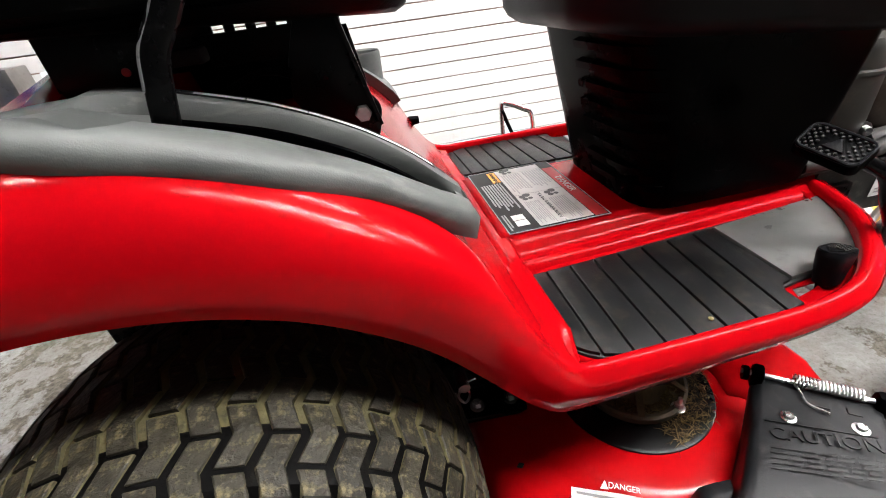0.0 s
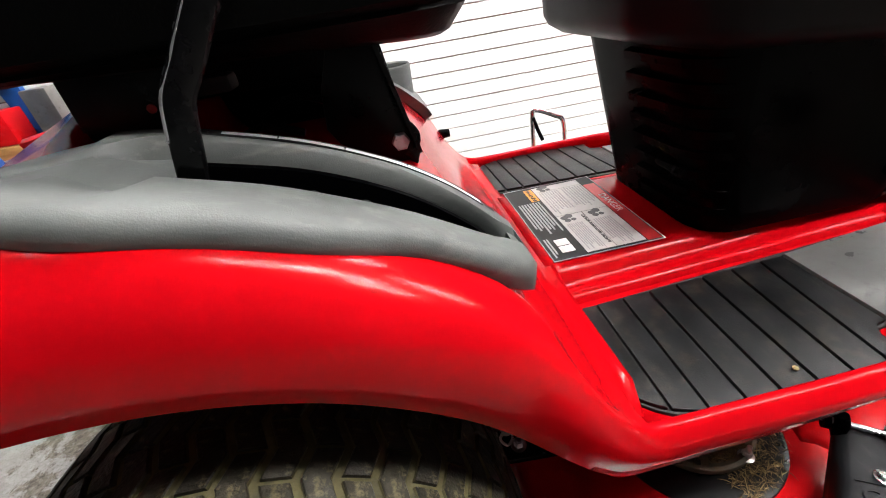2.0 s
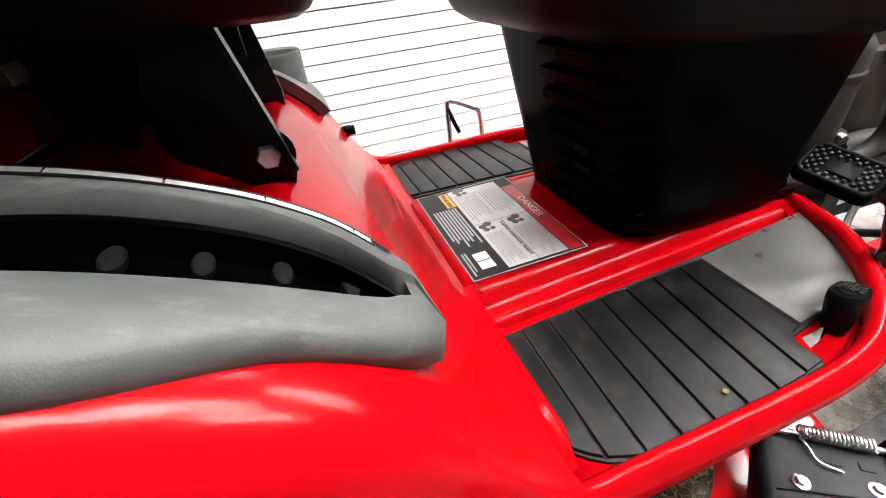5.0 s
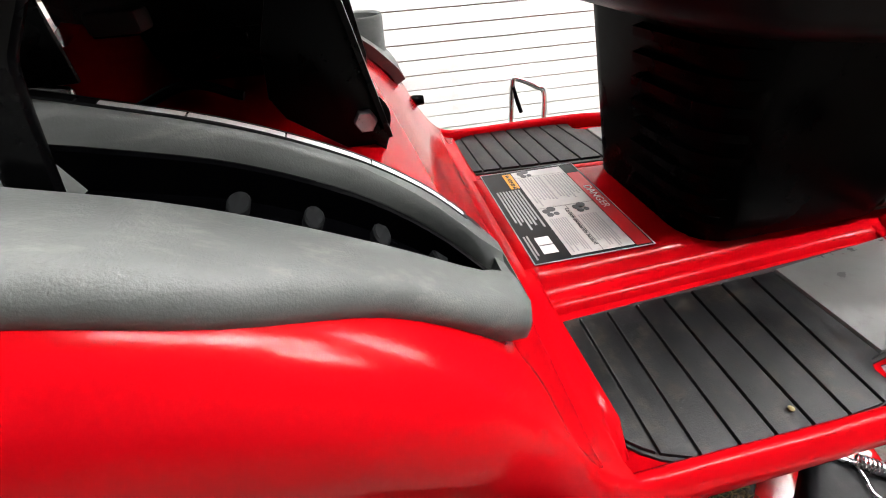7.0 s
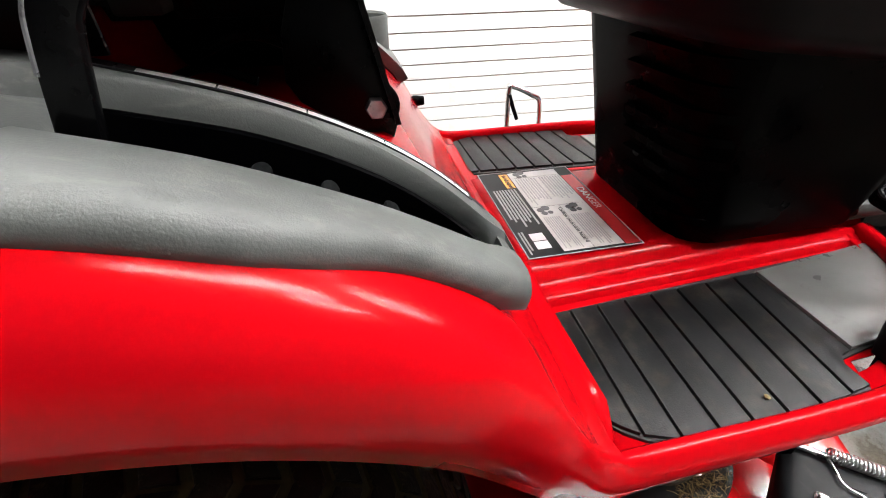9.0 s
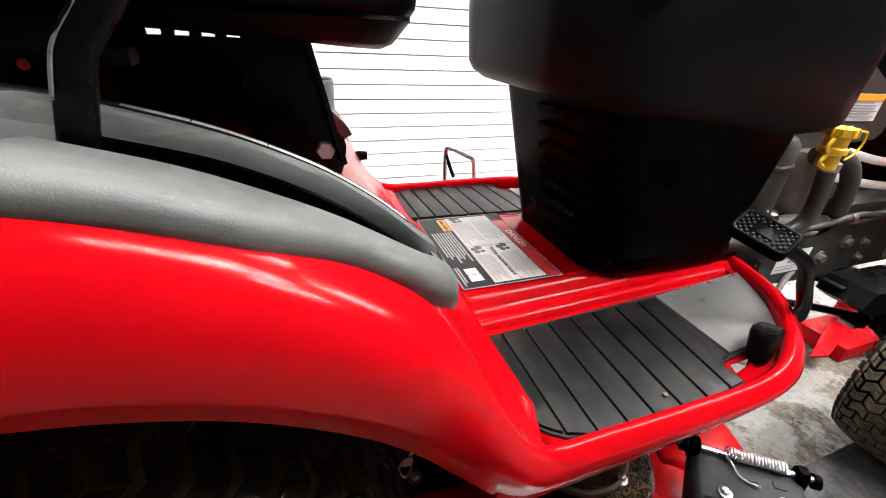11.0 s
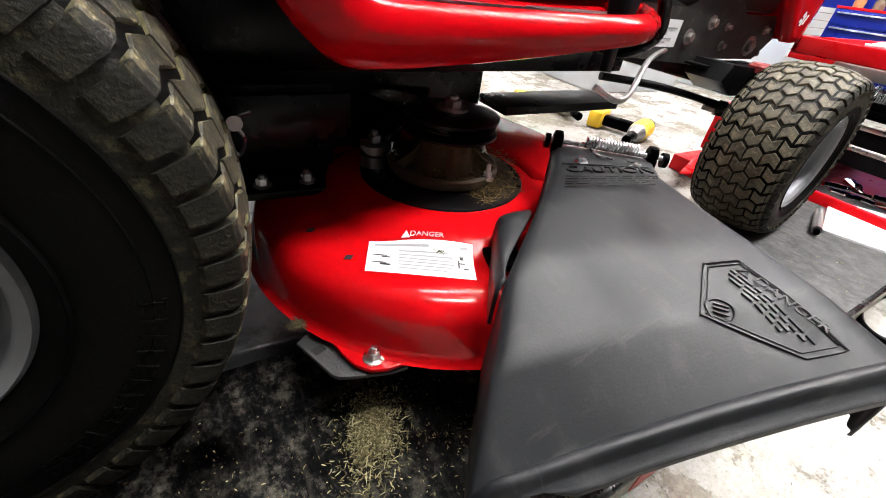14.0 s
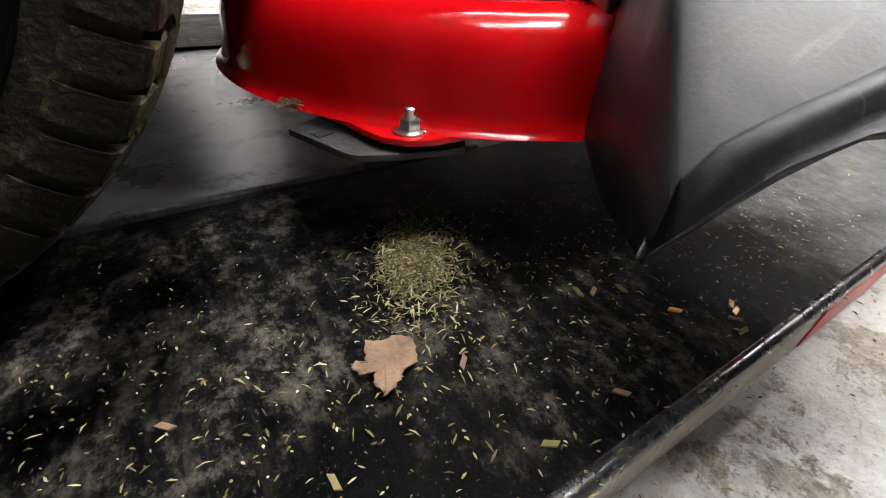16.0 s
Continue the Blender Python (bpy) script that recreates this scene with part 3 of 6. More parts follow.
# grey height quadrant on the fender
def quadrant():
    """A fat outer roll and a thin raised inner rail round a deep slot."""
    bm = bmesh.new()
    xs = [-.40 + i * 0.0125 for i in range(49)] + [.2075, .214, .220]
    rows = []
    for x in xs:
        z = curve_at(TRIM_Z, x)
        near, s0, s1, far = (curve_at(c, x) for c in (NEAR, LIP_NEAR, LIP_FAR, FAR))
        open_ = 0.016 < x < 0.2076
        sink = 0.032 if open_ else -0.003
        up = 0.008 if x > -0.03 else 0.004
        if x < 0.016:
            f = max(0.0, (x + 0.055) / 0.071)
            f = f * f * (3 - 2 * f)
            s0, s1 = (near + (far - near) * 0.5) * (1 - f) + s0 * f, (near + (far - near) * 0.65) * (1 - f) + s1 * f
        k = min(1.0, (s0 - near) / 0.05)
        row = [(near + 0.004, z - 0.017), (near + 0.0005, z - 0.006), (near, z - 0.0005), (near + 0.002 * k, z + 0.0042), (near + 0.0065 * k, z + 0.0078), (near + 0.013 * k, z + 0.0092), (near + 0.6 * (s0 - near), z + 0.0086),
               (s0 - 0.006 * k, z + 0.0062), (s0 - 0.001, z + 0.0035), (s0 + 0.001, z - sink), (s1 - 0.001, z - sink), (s1 + 0.001, z - 0.007 * open_ + 0.003 * (not open_)), (s1 + 0.0025 * k, z + up * 0.5), (s1 + 0.006 * k, z + up), (max(far - 0.003, s1 + 0.006 * k + 0.001), z + up + 0.001), (far + 0.002, z + up - 0.003), (far + 0.003, z - 0.014)]
        dish = 0.010 * max(0.0, 1 - ((x - 0.014) / 0.040) ** 2) if x < 0.016 else 0.0
        rows.append([bm.verts.new((x, y, zz - dish * (0.5 if j in (6, 12) else 1.0 if 6 < j < 12 else 0.0))) for j, (y, zz) in enumerate(row)])
    for i, (a, b) in enumerate(zip(rows, rows[1:])):
        for j in range(len(a) - 1):
            if j == 9 and 0.016 < xs[i] < 0.2074 and xs[i + 1] < 0.2076:
                continue
            bm.faces.new((a[j], a[j + 1], b[j + 1], b[j]))
    for a, x, dz in ((rows[-1], 0.229, -0.016), (rows[0], -0.405, -0.02)):
        c = bm.verts.new((x, 0.48, a[7].co.z + dz))
        for j in range(len(a) - 1):
            bm.faces.new((a[j], a[j + 1], c))
    bmesh.ops.remove_doubles(bm, verts=bm.verts, dist=1e-5)
    return bm


def quadrant_tray():
    """Black gate plate under the slot, with its raised far rim."""
    bm = bmesh.new()
    rows = []
    for i in range(26):
        x = -.045 + i * 0.0102
        z = curve_at(TRIM_Z, x)
        s0, s1 = curve_at(LIP_NEAR, x), curve_at(LIP_FAR, x)
        rows.append([bm.verts.new((x, y, zz)) for y, zz in ((s0 - 0.006, z - 0.028), (s1 - 0.006, z - 0.028), (s1 - 0.004, z - 0.0095), (s1 - 0.0015, z - 0.0080), (s1 + 0.003, z - 0.0095))])
    for a, b in zip(rows, rows[1:]):
        for j in range(4):
            bm.faces.new((a[j], a[j + 1], b[j + 1], b[j]))
    return bm


trim = part("height_quadrant", quadrant(), GREY_TRIM, mower, "scuffed grey plastic height lever quadrant", angle=50)
part("gate_plate", quadrant_tray(), BLACK, mower, "black gate plate in the quadrant slot")

# height lever
lever_line = spline([(.0225, .484, .56), (.0357, .484, .619), (.0415, .484, .6425), (.0455, .484, .6545), (.0515, .484, .663), (.0575, .484, .6705), (.0635, .484, .679), (.0760, .484, .6956), (.101, .484, .728), (.133, .484, .77)], 6)
lever_bm = bmesh.new()
sweep(lever_bm, lever_line, [(-.0082, -.0012), (-.0072, -.0030), (-.005, -.0036), (.005, -.0036), (.0072, -.0030), (.0082, -.0012), (.0082, .0012), (.0072, .0030), (.005, .0036), (-.005, .0036), (-.0072, .0030), (-.0082, .0012)], side=(1, 0, 0))
part("height_lever", lever_bm, LEVER, mower, "black steel height lever")


# Pale strip that paints the highlight on the lever's worn left edge.
worn = bmesh.new()
sweep(worn, [(x - .0072, y - .0018, z) for x, y, z in lever_line[9:]], circle(.0017, 8))
part("edge_highlight", worn, material("lever_edge_highlight", (.36, .36, .38), .34, .7, vary=.5, dirt=(.03, .03, .032), dirt_amount=.35, dirt_scale=40), mower, "pale strip for the highlight along the worn lever edge")

# rear wheel
def tyre_profile(R, w, rim):
    h = w / 2
    return [(rim, -h * 0.80), (rim + 0.012, -h * 0.93), (rim + (R - rim) * 0.35, -h), (R - 0.05, -h * 1.0), (R - 0.022, -h * 0.95), (R - 0.009, -h * 0.84), (R - 0.004, -h * 0.5), (R - 0.002, 0),
            (R - 0.004, h * 0.5), (R - 0.009, h * 0.84), (R - 0.022, h * 0.95), (R - 0.05, h), (rim + (R - rim) * 0.35, h), (rim + 0.012, h * 0.93), (rim, h * 0.80)]


RW = dict(x=-0.0235, y=0.4405, z=0.231, R=0.2205, w=0.212, rim=0.100)


def rim_mesh(rim, h, holes):
    """A pressed rim with windows round its hub."""
    bm = bmesh.new()
    n = 320
    knots = [(0.20, -.20), (0.30, -.22), (0.45, -.25), (0.52, -.30), (0.58, -.42), (0.66, -.50), (0.80, -.545), (0.86, -.60), (0.90, -.76), (0.95, -.86), (1.03, -.90), (1.06, -.86), (1.05, -.80), (1.0, -.74), (0.97, 0.0), (0.97, .8)]
    prof = [(p[0] + (q[0] - p[0]) * k / 5, p[1] + (q[1] - p[1]) * k / 5) for p, q in zip(knots, knots[1:]) for k in range(5)] + [knots[-1]]
    rows = [[bm.verts.new((rim * r * math.cos(2 * math.pi * i / n), h * y, rim * r * math.sin(2 * math.pi * i / n))) for i in range(n)] for r, y in prof]
    for k in range(len(rows) - 1):
        rm = (prof[k][0] + prof[k + 1][0]) / 2
        for i in range(n):
            a = (i + 0.5) / n * holes % 1.0 - 0.5
            if ((rm - 0.73) / 0.062) ** 4 + (a / 0.25) ** 4 < 1:
                continue
            bm.faces.new((rows[k][i], rows[k][(i + 1) % n], rows[k + 1][(i + 1) % n], rows[k + 1][i]))
    add_lathe(bm, [(0.0, -h * 0.62), (rim * 0.12, -h * 0.62), (rim * 0.15, -h * 0.56), (rim * 0.17, -h * 0.2), (rim * 0.17, h * 0.5)], 24, "y")
    return bm


def tread(tyre, spec, rows, step, phase, zig, height, shoulder, mat):
    """Staggered zigzag blocks, each one an object; alike blocks share a mesh."""
    R, w = spec["R"], spec["w"]
    pitch = 2 * math.pi / rows
    half = w / 2 * 0.90

    def crown(y):
        return R - 0.004 - 0.012 * (abs(y) / half) ** 2.3

    def wave(y):
        k = ((y - phase) / (step / 2)) % 2.0
        return zig * pitch * (1.0 - 2.0 * abs(k - 1.0))

    meshes = {}
    for i in range(rows):
        odd = i % 2
        first = phase + step * odd / 2
        while first - step > -half + 0.006:
            first -= step
        cuts = [-half]
        while first < half - 0.006:
            if first > -half + 0.006:
                cuts.append(first)
            first += step
        cuts.append(half)
        for c, (y0, y1) in enumerate(zip(cuts, cuts[1:])):
            key = (c, odd)
            if key not in meshes:
                bm = bmesh.new()
                gap = 0.13 * pitch
                near, far = c == 0, c == len(cuts) - 2
                g0, g1 = 0.0 if near else 0.002, 0.0 if far else 0.002
                knee = [phase + step / 2 * k for k in range(-12, 13) if y0 + 0.004 < phase + step / 2 * k < y1 - 0.004]
                ys = [y0 + g0] + sorted(knee + [y0 + g0 + 0.0016, y1 - g1 - 0.0016]) + [y1 - g1]
                lays = []
                for lift_, inset, pull in ((-0.003, -0.055 * pitch, 0.0), (height * 0.82, 0.0, 0.0), (height, 0.0011 / R, 0.0)):
                    lay = []
                    for n_, y in enumerate(ys):
                        end = n_ in (0, len(ys) - 1)
                        r = crown(y) + lift_ - (0.0006 if end and lift_ == height else 0)
                        o = wave(y)
                        lay.append([bm.verts.new((r * math.sin(o + sg * (pitch / 2 - gap - inset)), y, r * math.cos(o + sg * (pitch / 2 - gap - inset)))) for sg in (-1, 1)])
                    lays.append(lay)
                lo, mid, hi = lays
                for k in range(len(ys) - 1):
                    bm.faces.new((hi[k][0], hi[k][1], hi[k + 1][1], hi[k + 1][0]))
                    for sg in (0, 1):
                        bm.faces.new((mid[k][sg], hi[k][sg], hi[k + 1][sg], mid[k + 1][sg]))
                        bm.faces.new((lo[k][sg], mid[k][sg], mid[k + 1][sg], lo[k + 1][sg])).material_index = 2
                for e, edge in ((0, near), (len(ys) - 1, far)):
                    if not edge:
                        bm.faces.new((lo[e][0], lo[e][1], mid[e][1], mid[e][0]))
                        bm.faces.new((mid[e][0], mid[e][1], hi[e][1], hi[e][0]))
                        continue
                    s = -1 if e == 0 else 1
                    o, y = wave(ys[e]), ys[e]
                    chain = [hi[e]]
                    for r, dy, k in ((R - 0.0135, 0.030, 1.0), (R - 0.020, 0.047, 0.98), (R - shoulder, 0.058, 0.93)):
                        a = (pitch / 2 - gap) * k
                        chain.append([bm.verts.new((r * math.sin(o + sg * a), y + s * w * dy, r * math.cos(o + sg * a))) for sg in (-1, 1)])
                    for p, q in zip(chain, chain[1:]):
                        bm.faces.new((p[0], p[1], q[1], q[0])).material_index = 1
                    inner = [bm.verts.new(v.co * 0.955) for v in chain[-1]]
                    bm.faces.new((chain[-1][0], chain[-1][1], inner[1], inner[0])).material_index = 1
                    for sg in (0, 1):
                        bm.faces.new((chain[0][sg], chain[1][sg], chain[2][sg], chain[3][sg], inner[sg], lo[e][sg], mid[e][sg])).material_index = 1
                meshes[key] = mesh_of("tread_block", bm, [mat, SHOULDER, MUD], True, 24)
            ob = new("tread_block", meshes[key])
            ob.parent = tyre
            ob.rotation_euler = (0, i * pitch + radians(2.84), 0)


def wheel(spec, which, m, bed, sidewall):
    R, w, rim = spec["R"], spec["w"], spec["rim"]
    h = w / 2
    t = part(which + "_tyre", lathe(tyre_profile(R, w, rim), 96, "y", caps=False), TYRE, mower, sidewall)
    t.matrix_basis = m
    part("tread_bed", lathe([(R - 0.034, -h * 0.985), (R - 0.020, -h * 0.94), (R - 0.0105, -h * 0.82), (R - 0.0035, -h * 0.45), (R - 0.0015, 0), (R - 0.0035, h * 0.45), (R - 0.0105, h * 0.82), (R - 0.020, h * 0.94), (R - 0.034, h * 0.985)], 96, "y", caps=False), bed, t, "tread groove bed: dried mud at the rear, shade tone in front")
    part("mud_band", lathe([(R - 0.049, -h * 1.001), (R - 0.044, -h * 1.004), (R - 0.034, -h * 0.992), (R - 0.024, -h * 0.962), (R - 0.0192, -h * 0.945), (R - 0.0098, -h * 0.824)], 96, "y", caps=False), SHOULDER, t, "muddy band below the tread")
    for r, b in ((R - 0.048, 0.0016), (R - 0.062, 0.0011), (rim + 0.02, 0.0016)):
        y = -h * (1.0 if r > rim + 0.04 else 0.965)
        part("sidewall_ring", lathe([(r - b, y + 0.001), (r, y - b), (r + b, y + 0.001)], 96, "y", caps=False), TYRE, t)
    r_ob = part(which + "_rim", rim_mesh(rim, h, 8), RIM, mower, "silver painted steel rim with slotted windows")
    r_ob.matrix_basis = m
    return t


def sidewall_marks(tyre, spec, r0, start, count, seed):
    """A run of raised, unreadable moulded marks round the sidewall."""
    rr = random.Random(seed)
    y = -spec["w"] / 2 - .0004
    bm = bmesh.new()
    for k in range(count):
        a = radians(start + 4.6 * k)
        for b in range(3):
            m = pose(0, 0, 0, 0, math.degrees(a), 0) @ Matrix.Translation((rr.uniform(-.004, .004), y, r0 + (.006 * (b - 1))))
            if rr.random() < .75:
                add_box(bm, -.0045, .0045, -.0008, .0008, -.0011, .0011, 0, m)
        add_box(bm, -.0011, .0011, -.0008, .0008, -.007, .007, 0, pose(0, 0, 0, 0, math.degrees(a), 0) @ Matrix.Translation((-.004, y, r0)))
    tagged(part("moulded_mark", bm, TYRE, tyre, "worn raised sidewall marking"), kind="stuff")


rear_tyre = wheel(RW, "rear", Matrix.Translation((RW["x"], RW["y"], RW["z"])), MUD, "dusty black rear turf tyre with chevron blocks")
sidewall_marks(rear_tyre, RW, .158, 100, 13, 4)
wheel(RW, "rear", Matrix.Translation((RW["x"], 2 * YC - RW["y"], RW["z"])), MUD, "dusty black rear turf tyre")
FW = dict(R=0.155, w=0.144, rim=0.084)
# The dark bed paints the shade in the front tyre's grooves.
front_tyre = wheel(FW, "front", pose(1.124, 0.444, 0.165, 0, 0, 5.7), SHOULDER, "dusty black front turf tyre, steered aside")

# deck
DX, DY = 0.44, 0.52


def deck():
    bm = bmesh.new()
    prof = [(0.105, .166), (0.132, .1655), (0.146, .162), (0.158, .1535), (0.168, .151), (0.200, .150), (0.212, .1485), (0.221, .1445), (0.2285, .137), (0.233, .1265), (0.236, .112), (0.238, .098), (0.2395, .0915), (0.2425, .0885), (0.2455, .0868)]
    add_lathe(bm, [(0.0, .167)] + prof, 72, "z", (DX, DY, 0))
    add_lathe(bm, [(0.0, .167)] + prof, 48, "z", (DX + 0.05, 1.02, 0))
    add_box(bm, 0.27, 0.66, 0.52, 1.02, 0.10, 0.153, 0.01)
    arc = [(.436 + .118 * math.cos(radians(a)), .520 + .118 * math.sin(radians(a))) for a in (84, 66, 48, 30, 12, -6, -22)]
    ledge = arc + [(.585, .452), (.635, .430), (.672, .440), (.690, .49), (.690, .575), (.660, .70), (.62, 1.02), (.42, 1.02), (.42, .74)]
    lift_ = plate(ledge[::-1], .120, .174, 0.016, 4)
    me_ = bpy.data.meshes.new("ledge")
    lift_.to_mesh(me_)
    lift_.free()
    bm.from_mesh(me_)
    bpy.data.meshes.remove(me_)
    return bm


deck_ob = part("deck_shell", deck(), RED_STEEL, mower, "red stamped steel cutting deck", angle=50)

# discharge chute: a sheet between the hinge and its outer edge
HINGE_L, HINGE_R = Vector((.556, .458, .222)), Vector((.646, .388, .221))
LEFT = [HINGE_L, Vector((.508, .410, .221)), Vector((.450, .358, .217)), Vector((.368, .292, .203)), Vector((.315, .230, .177)), Vector((.281, .188, .134))]
RIGHT = [HINGE_R, Vector((.606, .346, .223)), Vector((.585, .285, .224)), Vector((.568, .220, .224)), Vector((.555, .160, .222)), Vector((.549, .106, .212))]
WING = [(.413, .365, .196), (.393, .338, .1955), (.374, .312, .195), (.3575, .288, .1935)]


def chute_point(s, t):
    """s from left to right, t from the hinge to the outer edge."""
    k = min(4, int(t * 5))
    f = t * 5 - k
    p = LEFT[k].lerp(LEFT[k + 1], f).lerp(RIGHT[k].lerp(RIGHT[k + 1], f), s)
    p.z += 0.014 * math.sin(math.pi * min(1, s)) * t
    return p


def chute_mesh():
    """Hinge plate, flat sheet, side walls and the double-stepped outer lip."""
    bm = bmesh.new()
    rows = []
    across = [j / 16 for j in range(1, 16)]
    for i in range(41):
        t = i / 40
        edge = chute_point(0, t)
        wall = min(0.012 + 0.16 * t, edge.z - curve_at([(0, .12), (.5, .092), (.8, .092), (1, .102)], t))
        row = [edge + Vector((-0.010 + 0.006 * t, -0.004 + 0.006 * t, -wall)), edge + Vector((-0.010, -0.005, -wall * 0.6)), edge + Vector((-0.0075, -0.004, -min(0.014, wall * 0.35))), edge + Vector((-0.002, -0.001, -0.0045)), chute_point(0.025, t) - Vector((0, 0, 0.0008))]
        row += [chute_point(s, t) for s in across]
        row += [chute_point(0.985, t), chute_point(1, t) + Vector((0.002, 0.0, -0.0018)), chute_point(1, t) + Vector((0.005, 0.0, -0.007)), chute_point(1, t) + Vector((0.007, -0.001, -0.014 - 0.050 * t))]
        rows.append([bm.verts.new(p) for p in row])
    for a, b in zip(rows, rows[1:]):
        for j in range(len(a) - 1):
            bm.faces.new((a[j], a[j + 1], b[j + 1], b[j]))
    last = rows[-1]
    n = len(last)
    for out, down in ((0.0015, -0.0022), (0.004, -0.0040), (0.0075, -0.0040), (0.0098, -0.0018), (0.0108, 0.0020), (0.0125, 0.0042), (0.0185, 0.0050), (0.0205, 0.0062), (0.0212, 0.0105)):
        lip = []
        for k, v in enumerate(rows[-1]):
            f = min(1, out / 0.0108)
            if k < 4:
                p = rows[-1][3].co.lerp(Vector((.273, .184, .106)), f)
            else:
                o, d = (min(out, 0.0112 + 0.0018 * (k - 4)), min(down, 0.0035 + 0.0008 * (k - 4))) if k < 7 else (out * (1 if k <= n - 4 else 0.6), down)
                p = v.co + Vector((-0.31, -0.95, 0)) * o - Vector((0, 0, d + (0.007 * f if k == 4 else 0.0015 * f if k == 5 else 0)))
            lip.append(bm.verts.new(p) if k >= 3 else None)
        for j in range(3, n - 1):
            bm.faces.new((last[j], last[j + 1], lip[j + 1], lip[j]))
        last = lip
    bm.faces.new((rows[-1][0], rows[-1][1], rows[-1][2], rows[-1][3], last[3]))
    return bm


def chute_wing():
    """Lower shoulder beside the sheet, set off by a groove."""
    bm = bmesh.new()
    edge = spline(WING, 5)
    rows = []
    for i, p in enumerate(edge):
        f = i / (len(edge) - 1)
        q = chute_point(0, .36 + .25 * f) + Vector((-.0155, -.006, -.012 - .008 * (1 - f)))
        q = q.lerp(p + Vector((.004, 0, 0)), f * f)
        rows.append([bm.verts.new(c) for c in (p + Vector((-.007, -.002, -.042)), p + Vector((-.006, -.001, -.008)), p + Vector((-.002, 0, -.002)), p.lerp(q, .12), p.lerp(q, .5) + Vector((0, 0, .001)), p.lerp(q, .94), q)])
    back = [bm.verts.new(v.co + Vector((.006, .010, -.004))) for v in rows[0]]
    back2 = [bm.verts.new(v.co + Vector((.008, .014, -.030))) for v in rows[0]]
    for a, b in zip([back2, back] + rows, [back] + rows):
        for j in range(6):
            bm.faces.new((a[j], a[j + 1], b[j + 1], b[j]))
    return bm


chute = part("discharge_chute", chute_mesh(), CHUTE, mower, "scuffed grey-black plastic discharge chute", angle=50)
so = chute.modifiers.new("thickness", "SOLIDIFY")
so.thickness, so.offset = 0.0035, -1
wing = part("chute_shoulder", chute_wing(), CHUTE, chute, "moulded shoulder of the chute", angle=50)
so = wing.modifiers.new("thickness", "SOLIDIFY")
so.thickness, so.offset = 0.003, -1

# dash tower
def rounded_rect(x0, x1, y0, y1, r, n=5):
    pts = []
    for cx, cy, a0 in ((x1 - r, y1 - r, 0), (x0 + r, y1 - r, 90), (x0 + r, y0 + r, 180), (x1 - r, y0 + r, 270)):
        for k in range(n + 1):
            a = radians(a0 + 90 * k / n)
            pts.append((cx + r * math.cos(a), cy + r * math.sin(a)))
    return pts


def loft(sections):
    """Sections: z, outline of (x, y)."""
    bm = bmesh.new()
    rows = [[bm.verts.new((x, y, z(x) if callable(z) else z)) for x, y in o] for z, o in sections]
    k = len(rows[0])
    for a, b in zip(rows, rows[1:]):
        for j in range(k):
            bm.faces.new((a[j], a[(j + 1) % k], b[(j + 1) % k], b[j]))
    bm.faces.new(rows[0][::-1])
    bm.faces.new(rows[-1])
    return bm


tower = part("dash_tower", loft([(.371, rounded_rect(.50, .78, .637, .877, .05)), (.40, rounded_rect(.495, .78, .632, .882, .05)), (.60, rounded_rect(.452, .80, .615, .90, .05)), (.64, rounded_rect(.445, .80, .61, .905, .05))]), BLACK, mower, "black plastic dash tower with louvres")
DASH_LOW = [(.35, .626), (.40, .616), (.446, .608), (.54, .597), (.66, .583), (.86, .573)]
dash = part("dash_panel", loft([(lambda x: curve_at(DASH_LOW, x) - .008, rounded_rect(.408, .80, .605, .91, .07, 8)), (lambda x: curve_at(DASH_LOW, x), rounded_rect(.390, .835, .588, .926, .085, 8)), (lambda x: curve_at(DASH_LOW, x) + .010, rounded_rect(.385, .842, .580, .934, .088, 8)), (lambda x: 0.70 - 0.05 * x, rounded_rect(.381, .847, .576, .938, .09, 8)), (lambda x: 0.80 - 0.08 * x, rounded_rect(.378, .850, .575, .94, .09, 8)), (0.86, rounded_rect(.37, .85, .59, .925, .09, 8))]), BLACK_SATIN, mower, "satin black plastic dash housing")

# seat
def seat_rise(z, top):
    """The underside climbs towards the back of the seat."""
    return lambda x: z + (top - z) * min(1, max(0, (.199 - x) / .2))


seat_bm = loft([(seat_rise(.658, .6695), rounded_rect(-.10, .195, .560, .955, .05)), (seat_rise(.653, .668), rounded_rect(-.11, .199, .547, .968, .05)), (seat_rise(.657, .670), rounded_rect(-.12, .205, .536, .979, .05)), (.672, rounded_rect(-.135, .2165, .525, .990, .055)), (.6745, rounded_rect(-.136, .2165, .526, .989, .055)), (.679, rounded_rect(-.14, .2195, .520, .995, .06)), (.72, rounded_rect(-.16, .225, .512, 1.003, .07)), (.80, rounded_rect(-.19, .222, .52, .995, .07))])
part("seat_cushion", seat_bm, SEAT, mower, "black vinyl seat")
br = plate([(.165, .537), (.141, .546), (.100, .575), (.092, .590), (.096, .622), (.112, .662), (.143, .668), (.171, .554)], 0, 0.004, 0.001)
part("seat_bracket", move(br, Matrix(((1, 0, 0, 0), (0, 0, -1, .634), (0, 1, 0, 0), (0, 0, 0, 1)))), BLACK_STEEL, mower, "black steel seat bracket")


